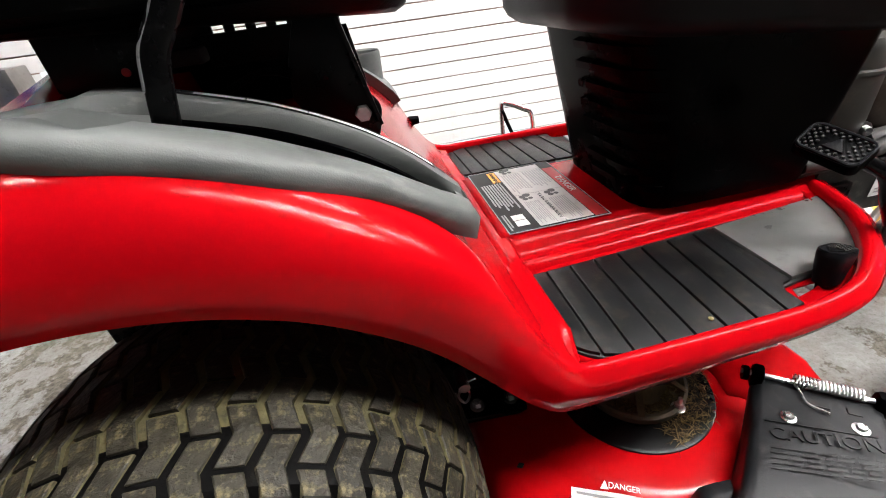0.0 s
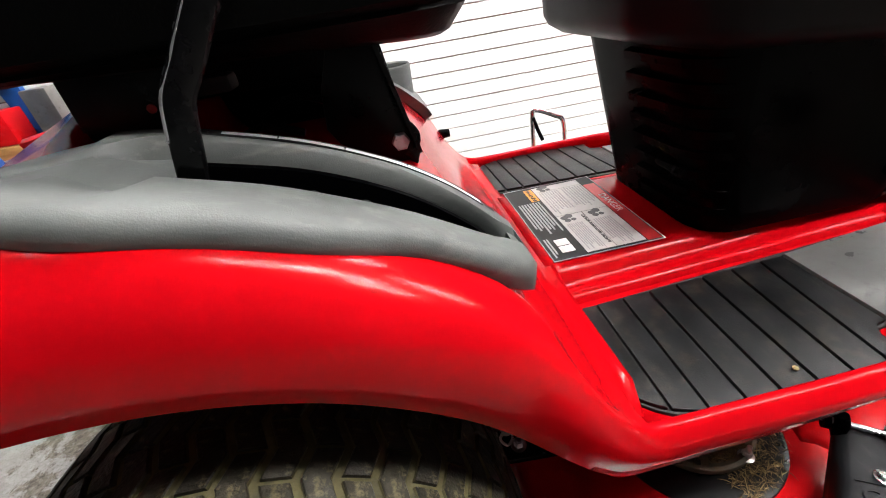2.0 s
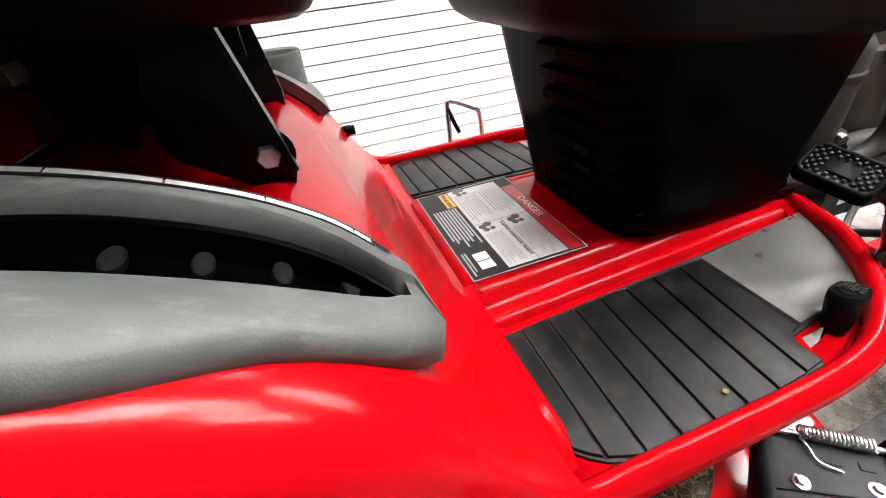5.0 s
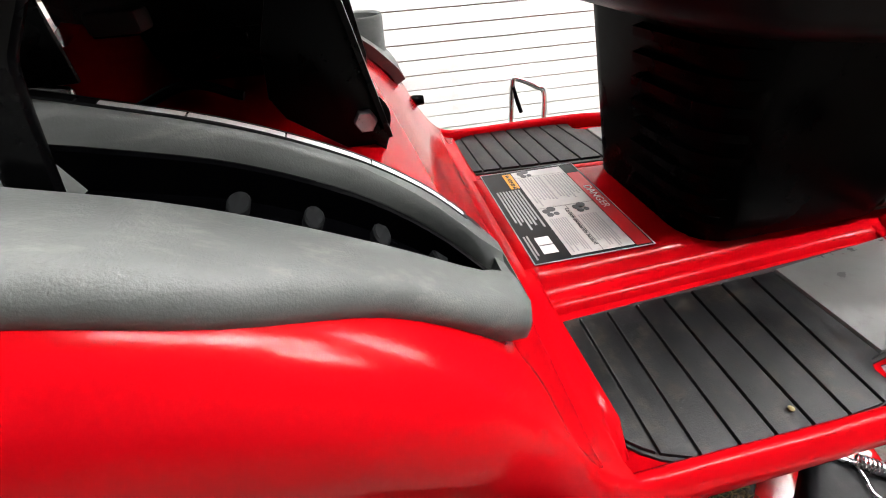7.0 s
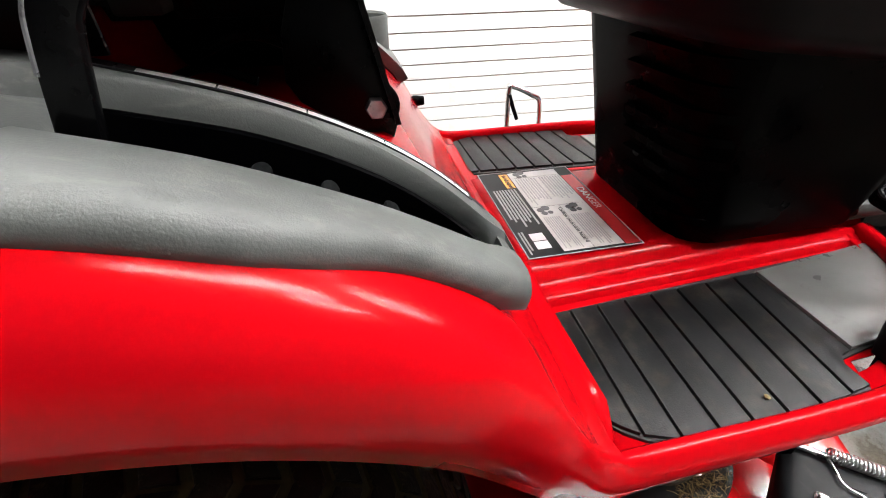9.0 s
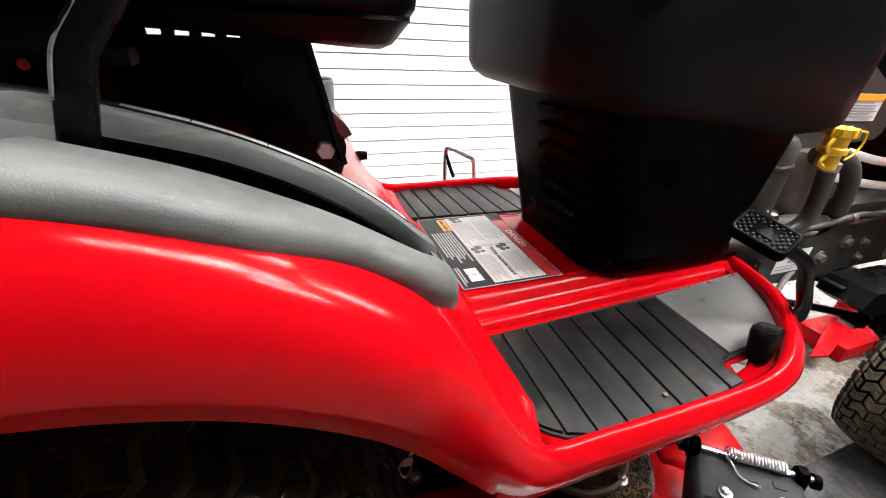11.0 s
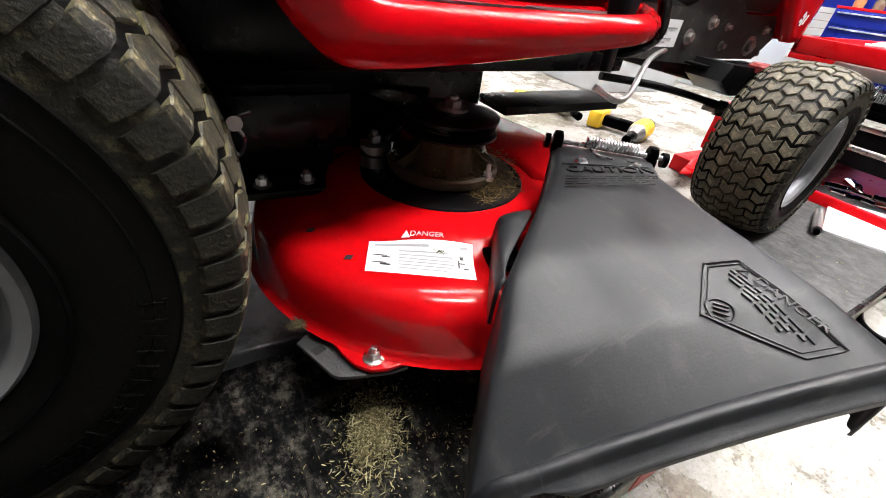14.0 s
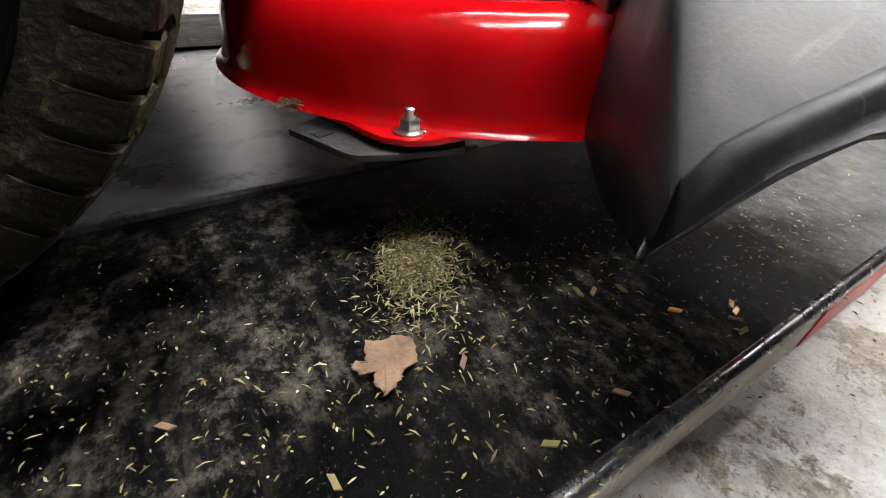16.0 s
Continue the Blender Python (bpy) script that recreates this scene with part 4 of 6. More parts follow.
# ---- lettering ----
def letters(text, size, mat, m, parent, name="lettering", depth=0.0003):
    cu = bpy.data.curves.new("text", "FONT")
    cu.body, cu.size, cu.extrude = text, size, depth
    cu.align_x, cu.align_y = "LEFT", "BOTTOM"
    tmp = bpy.data.objects.new("text", cu)
    scene.collection.objects.link(tmp)
    me = bpy.data.meshes.new_from_object(tmp.evaluated_get(bpy.context.evaluated_depsgraph_get()))
    bpy.data.objects.remove(tmp)
    bpy.data.curves.remove(cu)
    me.transform(m)
    me.materials.clear()
    me.materials.append(mat)
    ob = new(name, me)
    ob.parent = parent
    return ob


def panel(o, u, v, rects, mat, name, parent, lift_z=0.0004, label=""):
    """Thin printed patches in the plane of o, u, v: rects of (u0, u1, v0, v1)."""
    o, u, v = Vector(o), Vector(u).normalized(), Vector(v).normalized()
    n = u.cross(v).normalized()
    bm = bmesh.new()
    for u0, u1, v0, v1 in rects:
        vs = [bm.verts.new(o + u * a + v * b + n * lift_z) for a, b in ((u0, v0), (u1, v0), (u1, v1), (u0, v1))]
        bm.faces.new(vs)
        lo = [bm.verts.new(p.co - n * lift_z * 0.8) for p in vs]
        for k in range(4):
            bm.faces.new((vs[k], vs[(k + 1) % 4], lo[(k + 1) % 4], lo[k]))
    return tagged(part(name, bm, mat, parent, label, False), kind="stuff" if len(rects) > 2 else "")


def plane_matrix(o, u, v):
    u, v = Vector(u).normalized(), Vector(v).normalized()
    n = u.cross(v).normalized()
    v = n.cross(u)
    m = Matrix((u, v, n)).transposed().to_4x4()
    m.translation = Vector(o)
    return m


def text_bars(rng, u0, u1, v0, v1, lines, gap=0.45, ragged=0.25):
    h = (v1 - v0) / lines
    return [(u0, u1 - (u1 - u0) * ragged * rng.random(), v1 - (k + 1) * h + h * gap, v1 - k * h) for k in range(lines)]


rng = random.Random(5)

# ---- rubber footrest mats ----
def rear_edge(x):
    return curve_at([(.290, .505), (.296, .480), (.306, .462), (.322, .446), (.340, .436), (.362, .430), (.42, .429), (.55, .436)], x)


GROOVES = [(.3345, .330), (.3665, .359), (.400, .393), (.4335, .4255), (.468, .460), (.5065, .4945), (.5455, .530)]
INNER = lambda x: 0.586 + (x - 0.3) * 0.045


def mat_outline():
    pts = [(.292, INNER(.292))]
    pts += [(x, rear_edge(x)) for x in (.288, .2905, .296, .302, .31, .32, .332, .346, .362, .39, .44, .50)]
    pts += [(.549, .437), (.556, .441), (.556, .463), (.562, .472), (.60, .478), (.658, .480), (.700, .496), (.732, .526), (.754, .561), (.768, .602), (.766, .617)]
    return pts


def side(pts, mirror):
    return [(x, 2 * YC - y) for x, y in pts][::-1] if mirror else pts


# Same rubber as the mat; the reflected sheen is painted into its paler base.
TOE = material("toe_rubber_pale_sheen", (0.105, 0.106, 0.103), 0.34, spec=0.5, vary=0.25, dirt=(0.016, 0.015, 0.014), dirt_amount=0.16, dirt_scale=16, grain=0.06, grain_scale=500)


def footrest_mat(mirror):
    base = part("footrest_mat", plate(side(mat_outline(), mirror), .3455, .3495, 0.0008), MAT_GROOVE, mower, "black rubber footrest mat")
    lines = [(.2925, .288)] + GROOVES
    for k in range(len(lines)):
        (i0, o0) = lines[k]
        (i1, o1) = lines[k + 1] if k + 1 < len(lines) else (.5765, .5735)
        g = 0.0016
        y0, y1 = rear_edge(o0 + g), rear_edge(o1 - g)
        if k == 0:
            pts = [(i0 + 0.003, INNER(i0) - 0.003)] + [(x, rear_edge(x) + 0.003) for x in (.2925, .295, .30, .306, .313, .320)] + [(o1 - g, y1 + 0.003), (i1 - g, INNER(i1) - 0.003)]
        elif k == len(lines) - 1:
            pts = [(i0 + g, INNER(i0) - 0.003), (o0 + g, y0 + 0.004), (.5535, .442), (.5535, .466), (.562, .4745), (.5735, .477), (i1 - g, INNER(i1) - 0.003)]
        else:
            pts = [(i0 + g, INNER(i0) - 0.003), (o0 + g, y0 + 0.003), (o1 - g, y1 + 0.003), (i1 - g, INNER(i1) - 0.003)]
        part("rib", plate(side(pts, mirror), .3490, .3535, 0.0011, 2), MAT, base)
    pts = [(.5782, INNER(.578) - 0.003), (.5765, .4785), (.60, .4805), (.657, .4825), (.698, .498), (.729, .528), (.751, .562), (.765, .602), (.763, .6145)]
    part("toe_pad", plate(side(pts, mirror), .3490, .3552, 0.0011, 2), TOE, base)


footrest_mat(False)
footrest_mat(True)

# warning label on the middle platform
O, U, V = (.313, .872, .3733), (0, -1, 0), (1, 0, 0)
wl = panel(O, U, V, [(0, .220, 0, .149)], LABEL_BLACK, "warning_label", mower, 0.0005, "black, white and red warning label")
panel(O, U, V, [(.006, .024, .047, .126), (.0248, .112, .047, .126), (.113, .214, .047, .086), (.113, .214, .0868, .126)], LABEL_PALE, "print_panel", wl, 0.0009)
panel(O, U, V, [(0, .220, 0, .0012), (0, .220, .1478, .149), (0, .0012, .0012, .1478), (.2188, .220, .0012, .1478)], INK_GREY, "border_line", wl, 0.0011)
panel(O, U, V, [(.030, .216, .1275, .1465)], LABEL_RED, "danger_header", wl, 0.0009)
panel(O, U, V, [(.008, .052, .032, .0455)], LABEL_ORANGE, "warning_patch", wl, 0.0009)
letters("DANGER", .0150, LABEL_WHITE, plane_matrix((.4425, .800, .3744), U, V), wl)
letters("WARNING", .0095, INK, plane_matrix((.3465, .862, .3744), U, V), wl)
letters("Carbon monoxide hazard", .0080, INK, plane_matrix((.3925, .752, .3744), U, V), wl)
bars = []
for u0, u1, v0, v1 in ((.028, .108, .050, .084), (.028, .100, .088, .124), (.140, .212, .050, .074), (.140, .212, .089, .116)):
    bars += text_bars(rng, u0, u1, v0, v1, 8, 0.55)
panel(O, U, V, bars, INK_GREY, "fine_print", wl, 0.0012)
panel(O, U, V, text_bars(rng, .056, .16, .006, .042, 8) + text_bars(rng, .166, .216, .004, .012, 2), INK_GREY, "fine_print", wl, 0.0010)
panel(O, U, V, [(.172, .187, .018, .036), (.189, .204, .018, .036)], LABEL_WHITE, "book_symbol", wl, 0.0010)
for cu, cv in ((.015, .066), (.124, .062), (.124, .104)):
    sym = bmesh.new()
    for k in range(4):
        a = 1.3 + k * 1.4
        add_lathe(sym, [(0, 0), (.006 - .0007 * k, 0), (.006 - .0007 * k, .0003), (0, .0003)], 9, "z", (.313 + cv + .007 * math.cos(a), .872 - cu + .007 * math.sin(a), .3743))
    part("hazard_symbol", sym, INK, wl, "", False)

# scale strip on the quadrant
strip = bmesh.new()
strip_black = bmesh.new()
for k in range(24):
    x0, x1 = .012 + k * .0083, .012 + (k + 1) * .0083
    far0, far1 = curve_at(FAR, x0), curve_at(FAR, x1)
    dark = k < 3 or k == 23
    tgt = strip_black if dark else strip
    e = 0.0009 if (k % 5 == 2) else 0.0
    vs = [tgt.verts.new((x, f_ + dy, curve_at(TRIM_Z, x) + dz)) for x, f_, dy, dz in ((x0 + e, far0, -.0078, .0092), (x1, far1, -.0078, .0092), (x1, far1, -.0030, .0097), (x0 + e, far0, -.0030, .0097))]
    tgt.faces.new(vs)
part("scale_strip", strip, LABEL_WHITE, trim, "white cutting height scale", False)
tagged(part("scale_end", strip_black, LABEL_BLACK, trim, "black scale end", False), kind="stuff")
black_edge = bmesh.new()
sweep(black_edge, [(x, curve_at(FAR, x) - .0022, curve_at(TRIM_Z, x) + .0086) for x in [.012 + .008 * k for k in range(25)]], circle(.0014, 6))
part("scale_border", black_edge, LABEL_BLACK, trim)
inner_edge = bmesh.new()
sweep(inner_edge, [(x, curve_at(FAR, x) - .0084, curve_at(TRIM_Z, x) + .0086) for x in [.012 + .008 * k for k in range(25)]], circle(.0009, 6))
part("scale_border", inner_edge, LABEL_BLACK, trim)
gate_z = lambda x: curve_at(TRIM_Z, x) - .0278
TEETH = material("grey_gate_teeth", (.0075, .008, .0085), .6, spec=.04, vary=.3)


def gate_slope(x):
    return math.degrees(math.atan2(gate_z(x - .006) - gate_z(x + .006), .012))


for x in (.084, .117, .150, .182):
    ov = bmesh.new()
    add_lathe(ov, [(0, 0), (.0055, 0), (.0055, .0050), (.0045, .0062), (0, .0062)], 16)
    bmesh.ops.scale(ov, vec=(1, 2.0, 1), verts=ov.verts)
    part("tooth", move(ov, Matrix.Translation((x, .519, gate_z(x) - .0004)) @ pose(0, 0, 0, 0, gate_slope(x), 0)), TEETH, mower)
AMBER = material("dull_amber_plastic", (.011, .006, .0015), .7, spec=.03, vary=.4, dirt_scale=40)
for x0, x1, y0, y1 in ((.190, .203, .500, .512),):
    xm = (x0 + x1) / 2
    part("warning_tab", move(box(-(x1 - x0) / 2, (x1 - x0) / 2, y0, y1, 0, .0012), Matrix.Translation((xm, 0, gate_z(xm) + .0004)) @ pose(0, 0, 0, 0, gate_slope(xm), 0)), AMBER, mower, "small dull amber tab")

# bolt of the seat bracket
part("bracket_bolt", bolt_mesh(.0085, .011, (.1545, .634, .568), (0, -1, 0)), ZINC, mower, "bright hex bolt")
part("bracket_washer", lathe([(0, 0), (.019, 0), (.019, -.0015), (0, -.0015)], 24, "y", (.1545, .6335, .568)), BLACK_STEEL, mower)
lip = bmesh.new()
sweep(lip, [(.1705, .628, .556), (.1440, .628, .670)], [(-.002, -.008), (.002, -.008), (.002, .008), (-.002, .008)], side=(1, 0, 0))
part("bracket_lip", lip, BLACK_STEEL, mower)
for z, x0, x1 in ((.598, .02, .10), (.575, -.02, .06)):
    part("seat_spring", tube([(x0, .70, z), ((x0 + x1) / 2, .705, z + .012), (x1, .70, z)], .004, 8), BLACK_STEEL, mower)
part("seat_pivot_rod", tube([(.12, .64, .60), (.12, .87, .60)], .007, 10, 2), BLACK_STEEL, mower)
mount = bmesh.new()
add_box(mount, -.10, .15, .798, .802, .612, .6485, .001)
for x0, x1 in ((-.10, -.001), (.0125, .0245), (.038, .0495), (.062, .0735), (.0865, .15)):
    add_box(mount, x0, x1, .798, .802, .6485, .656)
add_box(mount, -.10, .15, .798, .802, .656, .674)
part("seat_mount", mount, BLACK_STEEL, mower, "black steel seat mount with a row of slots", False)
part("tank_end", box(-.031, .006, .700, .730, .626, .642, .004), HOSE, mower, "grey plastic tank end under the seat")
# Added black sheet that blocks the wall's brightness under the seat.
part("seat_gap_screen", box(-.080, .002, .600, .604, .618, .676, .001), BLACK_STEEL, mower, "black sheet added to close the bright gap below the seat")
part("side_reflector", lathe([(0, 0), (.0034, 0), (.0034, -.0014), (.0028, -.0018), (0, -.0018)], 16, "y", (-.0245, .5995, .6365)), LABEL_RED, mower, "small round red reflector")
part("mount_clip", box(.100, .1245, .640, .644, .6235, .6298, .001), GALV, mower, "worn metal edge")
b2 = plate([(-.10, .50), (.168, .535), (.170, .56), (.157, .636), (-.10, .636)], 0, 0.004, 0.001)
part("seat_bracket", move(b2, Matrix(((1, 0, 0, 0), (0, 0, -1, .884), (0, 1, 0, 0), (0, 0, 0, 1)))), BLACK_STEEL, mower)
part("hitch_clip", tube([(-.06, .60, .612), (-.035, .60, .617), (-.012, .61, .612), (-.03, .63, .607)], .0035, 8), STEEL, mower, "bright wire clip")

# cup holder on the other fender
cup = part("cup_holder", lathe([(.036, 0), (.038, .075), (.041, .078), (.043, .074), (.041, 0), (.06, -.012), (.062, -.03), (.03, -.03), (.028, .004), (.036, .008)], 32, "z", (.165, 1.055, .502)), GREY_TRIM, mower, "grey plastic cup holder")
pad = bmesh.new()
sweep(pad, spline([(-.30, 1.035, .585), (-.1, 1.035, .608), (.06, 1.035, .588), (.15, 1.035, .556), (.20, 1.035, .515), (.216, 1.035, .492)], 5), [(-.055, -.012), (-.05, .004), (.05, .004), (.055, -.012)], side=(0, 1, 0))
part("fender_pad", pad, GREY_TRIM, mower, "grey plastic fender pad")
part("side_knob", lathe([(0, .03), (.008, .03), (.010, .012), (.006, .0), (.006, -.02)], 14, "x", (.236, 1.08, .432)), BLACK, mower, "small black knob")

# dash tower details
for k in range(8):
    z = .405 + k * .0255
    f = (z - .40) / .20
    x0, y0, y1 = .495 - .043 * f, .632 - .017 * f, .882 + .018 * f
    path = [(x0 - .001, YC, z)] + [(x0 - .001, y, z) for y in (.72, y0 + .055)]
    for a in range(1, 6):
        t = radians(90 * a / 6)
        path.append((x0 + .05 - .051 * math.cos(t), y0 + .05 - .051 * math.sin(t), z))
    path += [(x0 + .055, y0 - .001, z - .001), (x0 + .075, y0 - .001, z - .004)]
    lv = bmesh.new()
    sweep(lv, path, lambda u: [(-.0035 - .004 * u, -.0075), (.0085 * (1 - u * 1.6), -.006), (.0105 * (1 - u * 1.5), .003), (-.0035 - .004 * u, .0075)] if True else None, side=None)
    part("louvre", lv, BLACK, tower)
part("tower_seam", box(.56, .70, .6125, .616, .588, .5905), HOSE, tower)
part("tower_seam", box(.73, .79, .6115, .615, .580, .5825), HOSE, tower)
cl = bmesh.new()
for k in range(5):
    add_box(cl, .585 + k * .012, .593 + k * .012, .6115, .618, .5935, .599, .001)
part("connector", cl, GALV, tower, "pale wiring connector in a gap")
part("dash_rib", box(.40, .60, .5765, .582, .70, .725, .004), BLACK, dash)

# brake pedal and small pedal
PED = Matrix.Translation((.645, .5375, .4700)) @ plane_matrix((0, 0, 0), (.30, -.93, -.21), (.90, .10, .43))
pb = part("brake_pedal", move(plate(rounded_rect(-.033, .033, -.021, .021, .009), -.006, .006, .003), PED), BLACK, mower, "black rubber brake pedal")
rim_path = [(x, y, .0070) for x, y in rounded_rect(-.0305, .0305, -.0185, .0185, .008)]
pr = bmesh.new()
sweep(pr, rim_path, circle(.0021, 8), closed=True)
part("pedal_rim", move(pr, PED), BLACK_SATIN, pb)
grip = bmesh.new()
for i in range(15):
    for j in range(9):
        x, y = -.0266 + .0038 * i, -.0152 + .0038 * j
        if (i + j) % 2 == 0 and not (-.012 < x < .014 and -.010 < y < .010):
            add_box(grip, -.0014, .0014, -.0014, .0014, .004, .0078, .0004, Matrix.Translation((x, y, 0)) @ pose(0, 0, 0, 0, 0, 45), 1)
tagged(part("pedal_grip", move(grip, PED), GRIP, pb, "worn rubber grip buttons"), kind="stuff")
part("pedal_badge", move(plate([(-.009, -.009), (.012, -.009), (.0015, .009)], .005, .0086, .0006), PED), BLACK_SATIN, pb)
pa = bmesh.new()
sweep(pa, spline([(.660, .520, .462), (.684, .503, .444), (.700, .500, .412), (.735, .506, .370), (.756, .520, .335), (.78, .58, .305), (.79, .66, .30)], 6), circle(.0085, 10))
part("pedal_arm", pa, LEVER, mower, "black steel pedal arm")
part("muffler_bolt", bolt_mesh(.008, .012, (.86, .661, .42), (-.3, -1, 0)), STEEL, mower)
P2 = pose(.612, .470, .368, 0, 0, 0) @ pose(0, 0, 0, -8, 10, 12) @ Matrix.Scale(0.86, 4)
sp = part("cruise_pedal", move(loft([(-.024, rounded_rect(-.017, .016, -.012, .012, .011)), (-.012, rounded_rect(-.020, .019, -.0135, .0135, .0125)), (.012, rounded_rect(-.024, .026, -.0155, .0155, .0148)), (.018, rounded_rect(-.024, .026, -.0155, .0155, .0148)), (.020, rounded_rect(-.0225, .0245, -.014, .014, .0135))]), P2), BLACK_SATIN, mower, "small black pedal block")
part("pedal_stalk", move(loft([(-.075, rounded_rect(-.010, .008, -.006, .006, .004)), (-.020, rounded_rect(-.012, .010, -.007, .007, .004))]), P2), BLACK_STEEL, sp)
pr = bmesh.new()
sweep(pr, [(x, y, .0205) for x, y in rounded_rect(-.0225, .0245, -.0138, .0138, .013)], circle(.0013, 6), closed=True)
part("pedal_rim", move(pr, P2), BLACK_SATIN, sp)
grip = bmesh.new()
for i in range(8):
    for j in range(7):
        if (i + j) % 2 == 0:
            add_box(grip, -.0014, .0014, -.0014, .0014, .018, .0222, .0003, Matrix.Translation((-.001 + .0031 * i, -.0093 + .0031 * j, 0)) @ pose(0, 0, 0, 0, 0, 45), 1)
tagged(part("pedal_grip", move(grip, P2), GRIP, sp, "worn rubber grip buttons"), kind="stuff")
part("pedal_badge", move(plate([(-.018, 0), (-.005, -.009), (-.005, .009)], .019, .0216, .0004), P2), BLACK_STEEL, sp)

# ---- under the mower ----
part("frame_rail", box(-.14, .86, .640, .652, .262, .345, .003), BLACK_STEEL, mower, "black steel frame rail")
part("frame_rail", box(-.14, .86, .862, .874, .262, .345, .003), BLACK_STEEL, mower, "black steel frame rail")
# Added black sheet; it hides the bright floor behind the deck.
part("underframe_screen", box(-.12, .58, .668, .676, .125, .30, .003), BLACK_STEEL, mower, "black sheet added to darken the view under the frame")
part("transaxle", loft([(.19, rounded_rect(-.14, .06, .56, .95, .05)), (.22, rounded_rect(-.17, .09, .55, .96, .05)), (.31, rounded_rect(-.17, .09, .55, .96, .05)), (.335, rounded_rect(-.12, .04, .60, .91, .05))]), BLACK_STEEL, mower, "grimy black transaxle")
part("axle_tube", lathe([(.03, .52), (.03, .99)], 20, "y", (RW["x"], 0, RW["z"])), BLACK_STEEL, mower)
part("frame_plate", box(-.14, .80, .652, .862, .318, .336, .003), BLACK_STEEL, mower)
part("inner_fender", box(-.13, .17, .556, .562, .33, .545, .002), BLACK_STEEL, mower, "black inner fender panel")
part("inner_fender", box(-.13, .17, .952, .958, .33, .545, .002), BLACK_STEEL, mower)
part("lift_link", tube([(.020, .53, .417), (.044, .53, .428), (.088, .53, .437), (.15, .53, .449), (.19, .53, .456)], .0035, 8), STEEL, mower, "bright steel lift link rod")
part("link_pin", tube([(.008, .492, .42), (.012, .492, .408), (.022, .495, .402)], .0035, 8), STEEL, mower)
part("hair_pin", tube([(.205, .535, .245), (.198, .535, .225), (.206, .535, .210), (.213, .535, .226), (.206, .535, .245), (.222, .535, .252)], .0018, 6), STEEL, mower, "bright wire hair pin")
part("clevis_pin", lathe([(0, -.01), (.0075, -.01), (.0075, .02), (0, .02)], 14, "y", (.206, .54, .243)), GALV, mower)
part("hanger_arm", box(.17, .33, .56, .568, .20, .26, .003, None), BLACK_STEEL, mower)
part("deck_bracket", plate([(.205, .545), (.292, .538), (.312, .60), (.318, .72), (.20, .72)], .152, .160, .002), BLACK_STEEL, mower, "black steel deck bracket")
part("bracket_upright", box(.20, .32, .60, .606, .158, .26, .003), BLACK_STEEL, mower)
for x, y in ((.226, .562), (.275, .561)):
    part("bracket_bolt", bolt_mesh(.0068, .010, (x, y, .160), (0, 0, 1), True, .004), STEEL, mower, "bright hex bolt")

# spindle, pulley and idler on the deck
SX, SY = .440, .530
part("spindle_plate", lathe([(0, .170), (.098, .170), (.104, .168), (.106, .163), (.106, .158)], 56, "z", (SX, SY, 0)), BLACK_STEEL, mower, "black spindle plate with clippings")
RUSTY = material("rusty_cast_iron", (0.125, 0.076, 0.034), 0.7, 0.2, vary=0.5, dirt=(0.04, 0.024, 0.010), dirt_amount=0.4, dirt_scale=40, grain=0.5)
part("spindle_housing", lathe([(.046, .171), (.044, .186), (.037, .196), (.033, .212), (.032, .226), (0, .226)], 40, "z", (SX, SY, 0)), RUSTY, mower, "rusty brown cast spindle housing")
part("housing_flange", lathe([(.044, .172), (.068, .172), (.070, .176), (.070, .183), (.066, .185), (.061, .183), (.059, .177), (.045, .177)], 48, "z", (SX, SY, 0)), CAST, mower, "grimy cast flange ring")
for k in range(5):
    a = radians(-40 + 72 * k)
    d = Vector((math.cos(a), math.sin(a), 0))
    web = bmesh.new()
    sweep(web, [Vector((SX, SY, .205)) + d * .030, Vector((SX, SY, .190)) + d * .045, Vector((SX, SY, .180)) + d * .064], [(-.004, -.006), (.004, -.006), (.003, .006), (-.003, .006)], side=(-d.y, d.x, 0))
    part("housing_web", web, RUSTY, mower)
for k in range(4):
    a = radians(-65 + 72 * k)
    part("spindle_stud", bolt_mesh(.0055, .009, (SX + .066 * math.cos(a), SY + .066 * math.sin(a), .180), (0, 0, 1), True, .010), STEEL, mower)
part("deck_pulley", lathe([(0, .216), (.050, .216), (.060, .217), (.060, .220), (.046, .226), (.046, .230), (.060, .236), (.060, .239), (.048, .241), (.030, .243), (0, .243)], 48, "z", (SX + .012, SY + .012, 0)), BLACK_STEEL, mower, "black belt pulley")
part("pulley_washer", lathe([(0, .243), (.020, .243), (.020, .246), (0, .2465)], 24, "z", (SX + .012, SY + .012, 0)), GALV, mower)
part("pulley_nut", bolt_mesh(.011, .012, (SX + .012, SY + .012, .243), (0, 0, 1), True, .004), GALV, mower)
belt = bmesh.new()
bp = [(SX + .012 + .052 * math.cos(a), SY + .012 + .052 * math.sin(a), .228) for a in [radians(-110 + 20 * k) for k in range(14)]] + [(.58, .80, .228), (.52, 1.05, .228), (.42, 1.07, .228), (.37, 1.0, .228), (.36, .75, .228)]
sweep(belt, bp, circle(.006, 8), closed=True)
part("drive_belt", belt, BLACK, mower, "black rubber drive belt")
idl = bmesh.new()
add_lathe(idl, [(0, .150), (.0165, .150), (.0165, .184), (.012, .186), (.012, .191), (.0175, .192), (.0175, .198), (0, .198)], 24, "z", (.360, .565, 0))
part("idler_bushing", idl, GALV, mower, "dull steel bushing")
part("idler_nut", bolt_mesh(.0085, .010, (.360, .565, .198), (0, 0, 1), False, .006), GALV, mower)
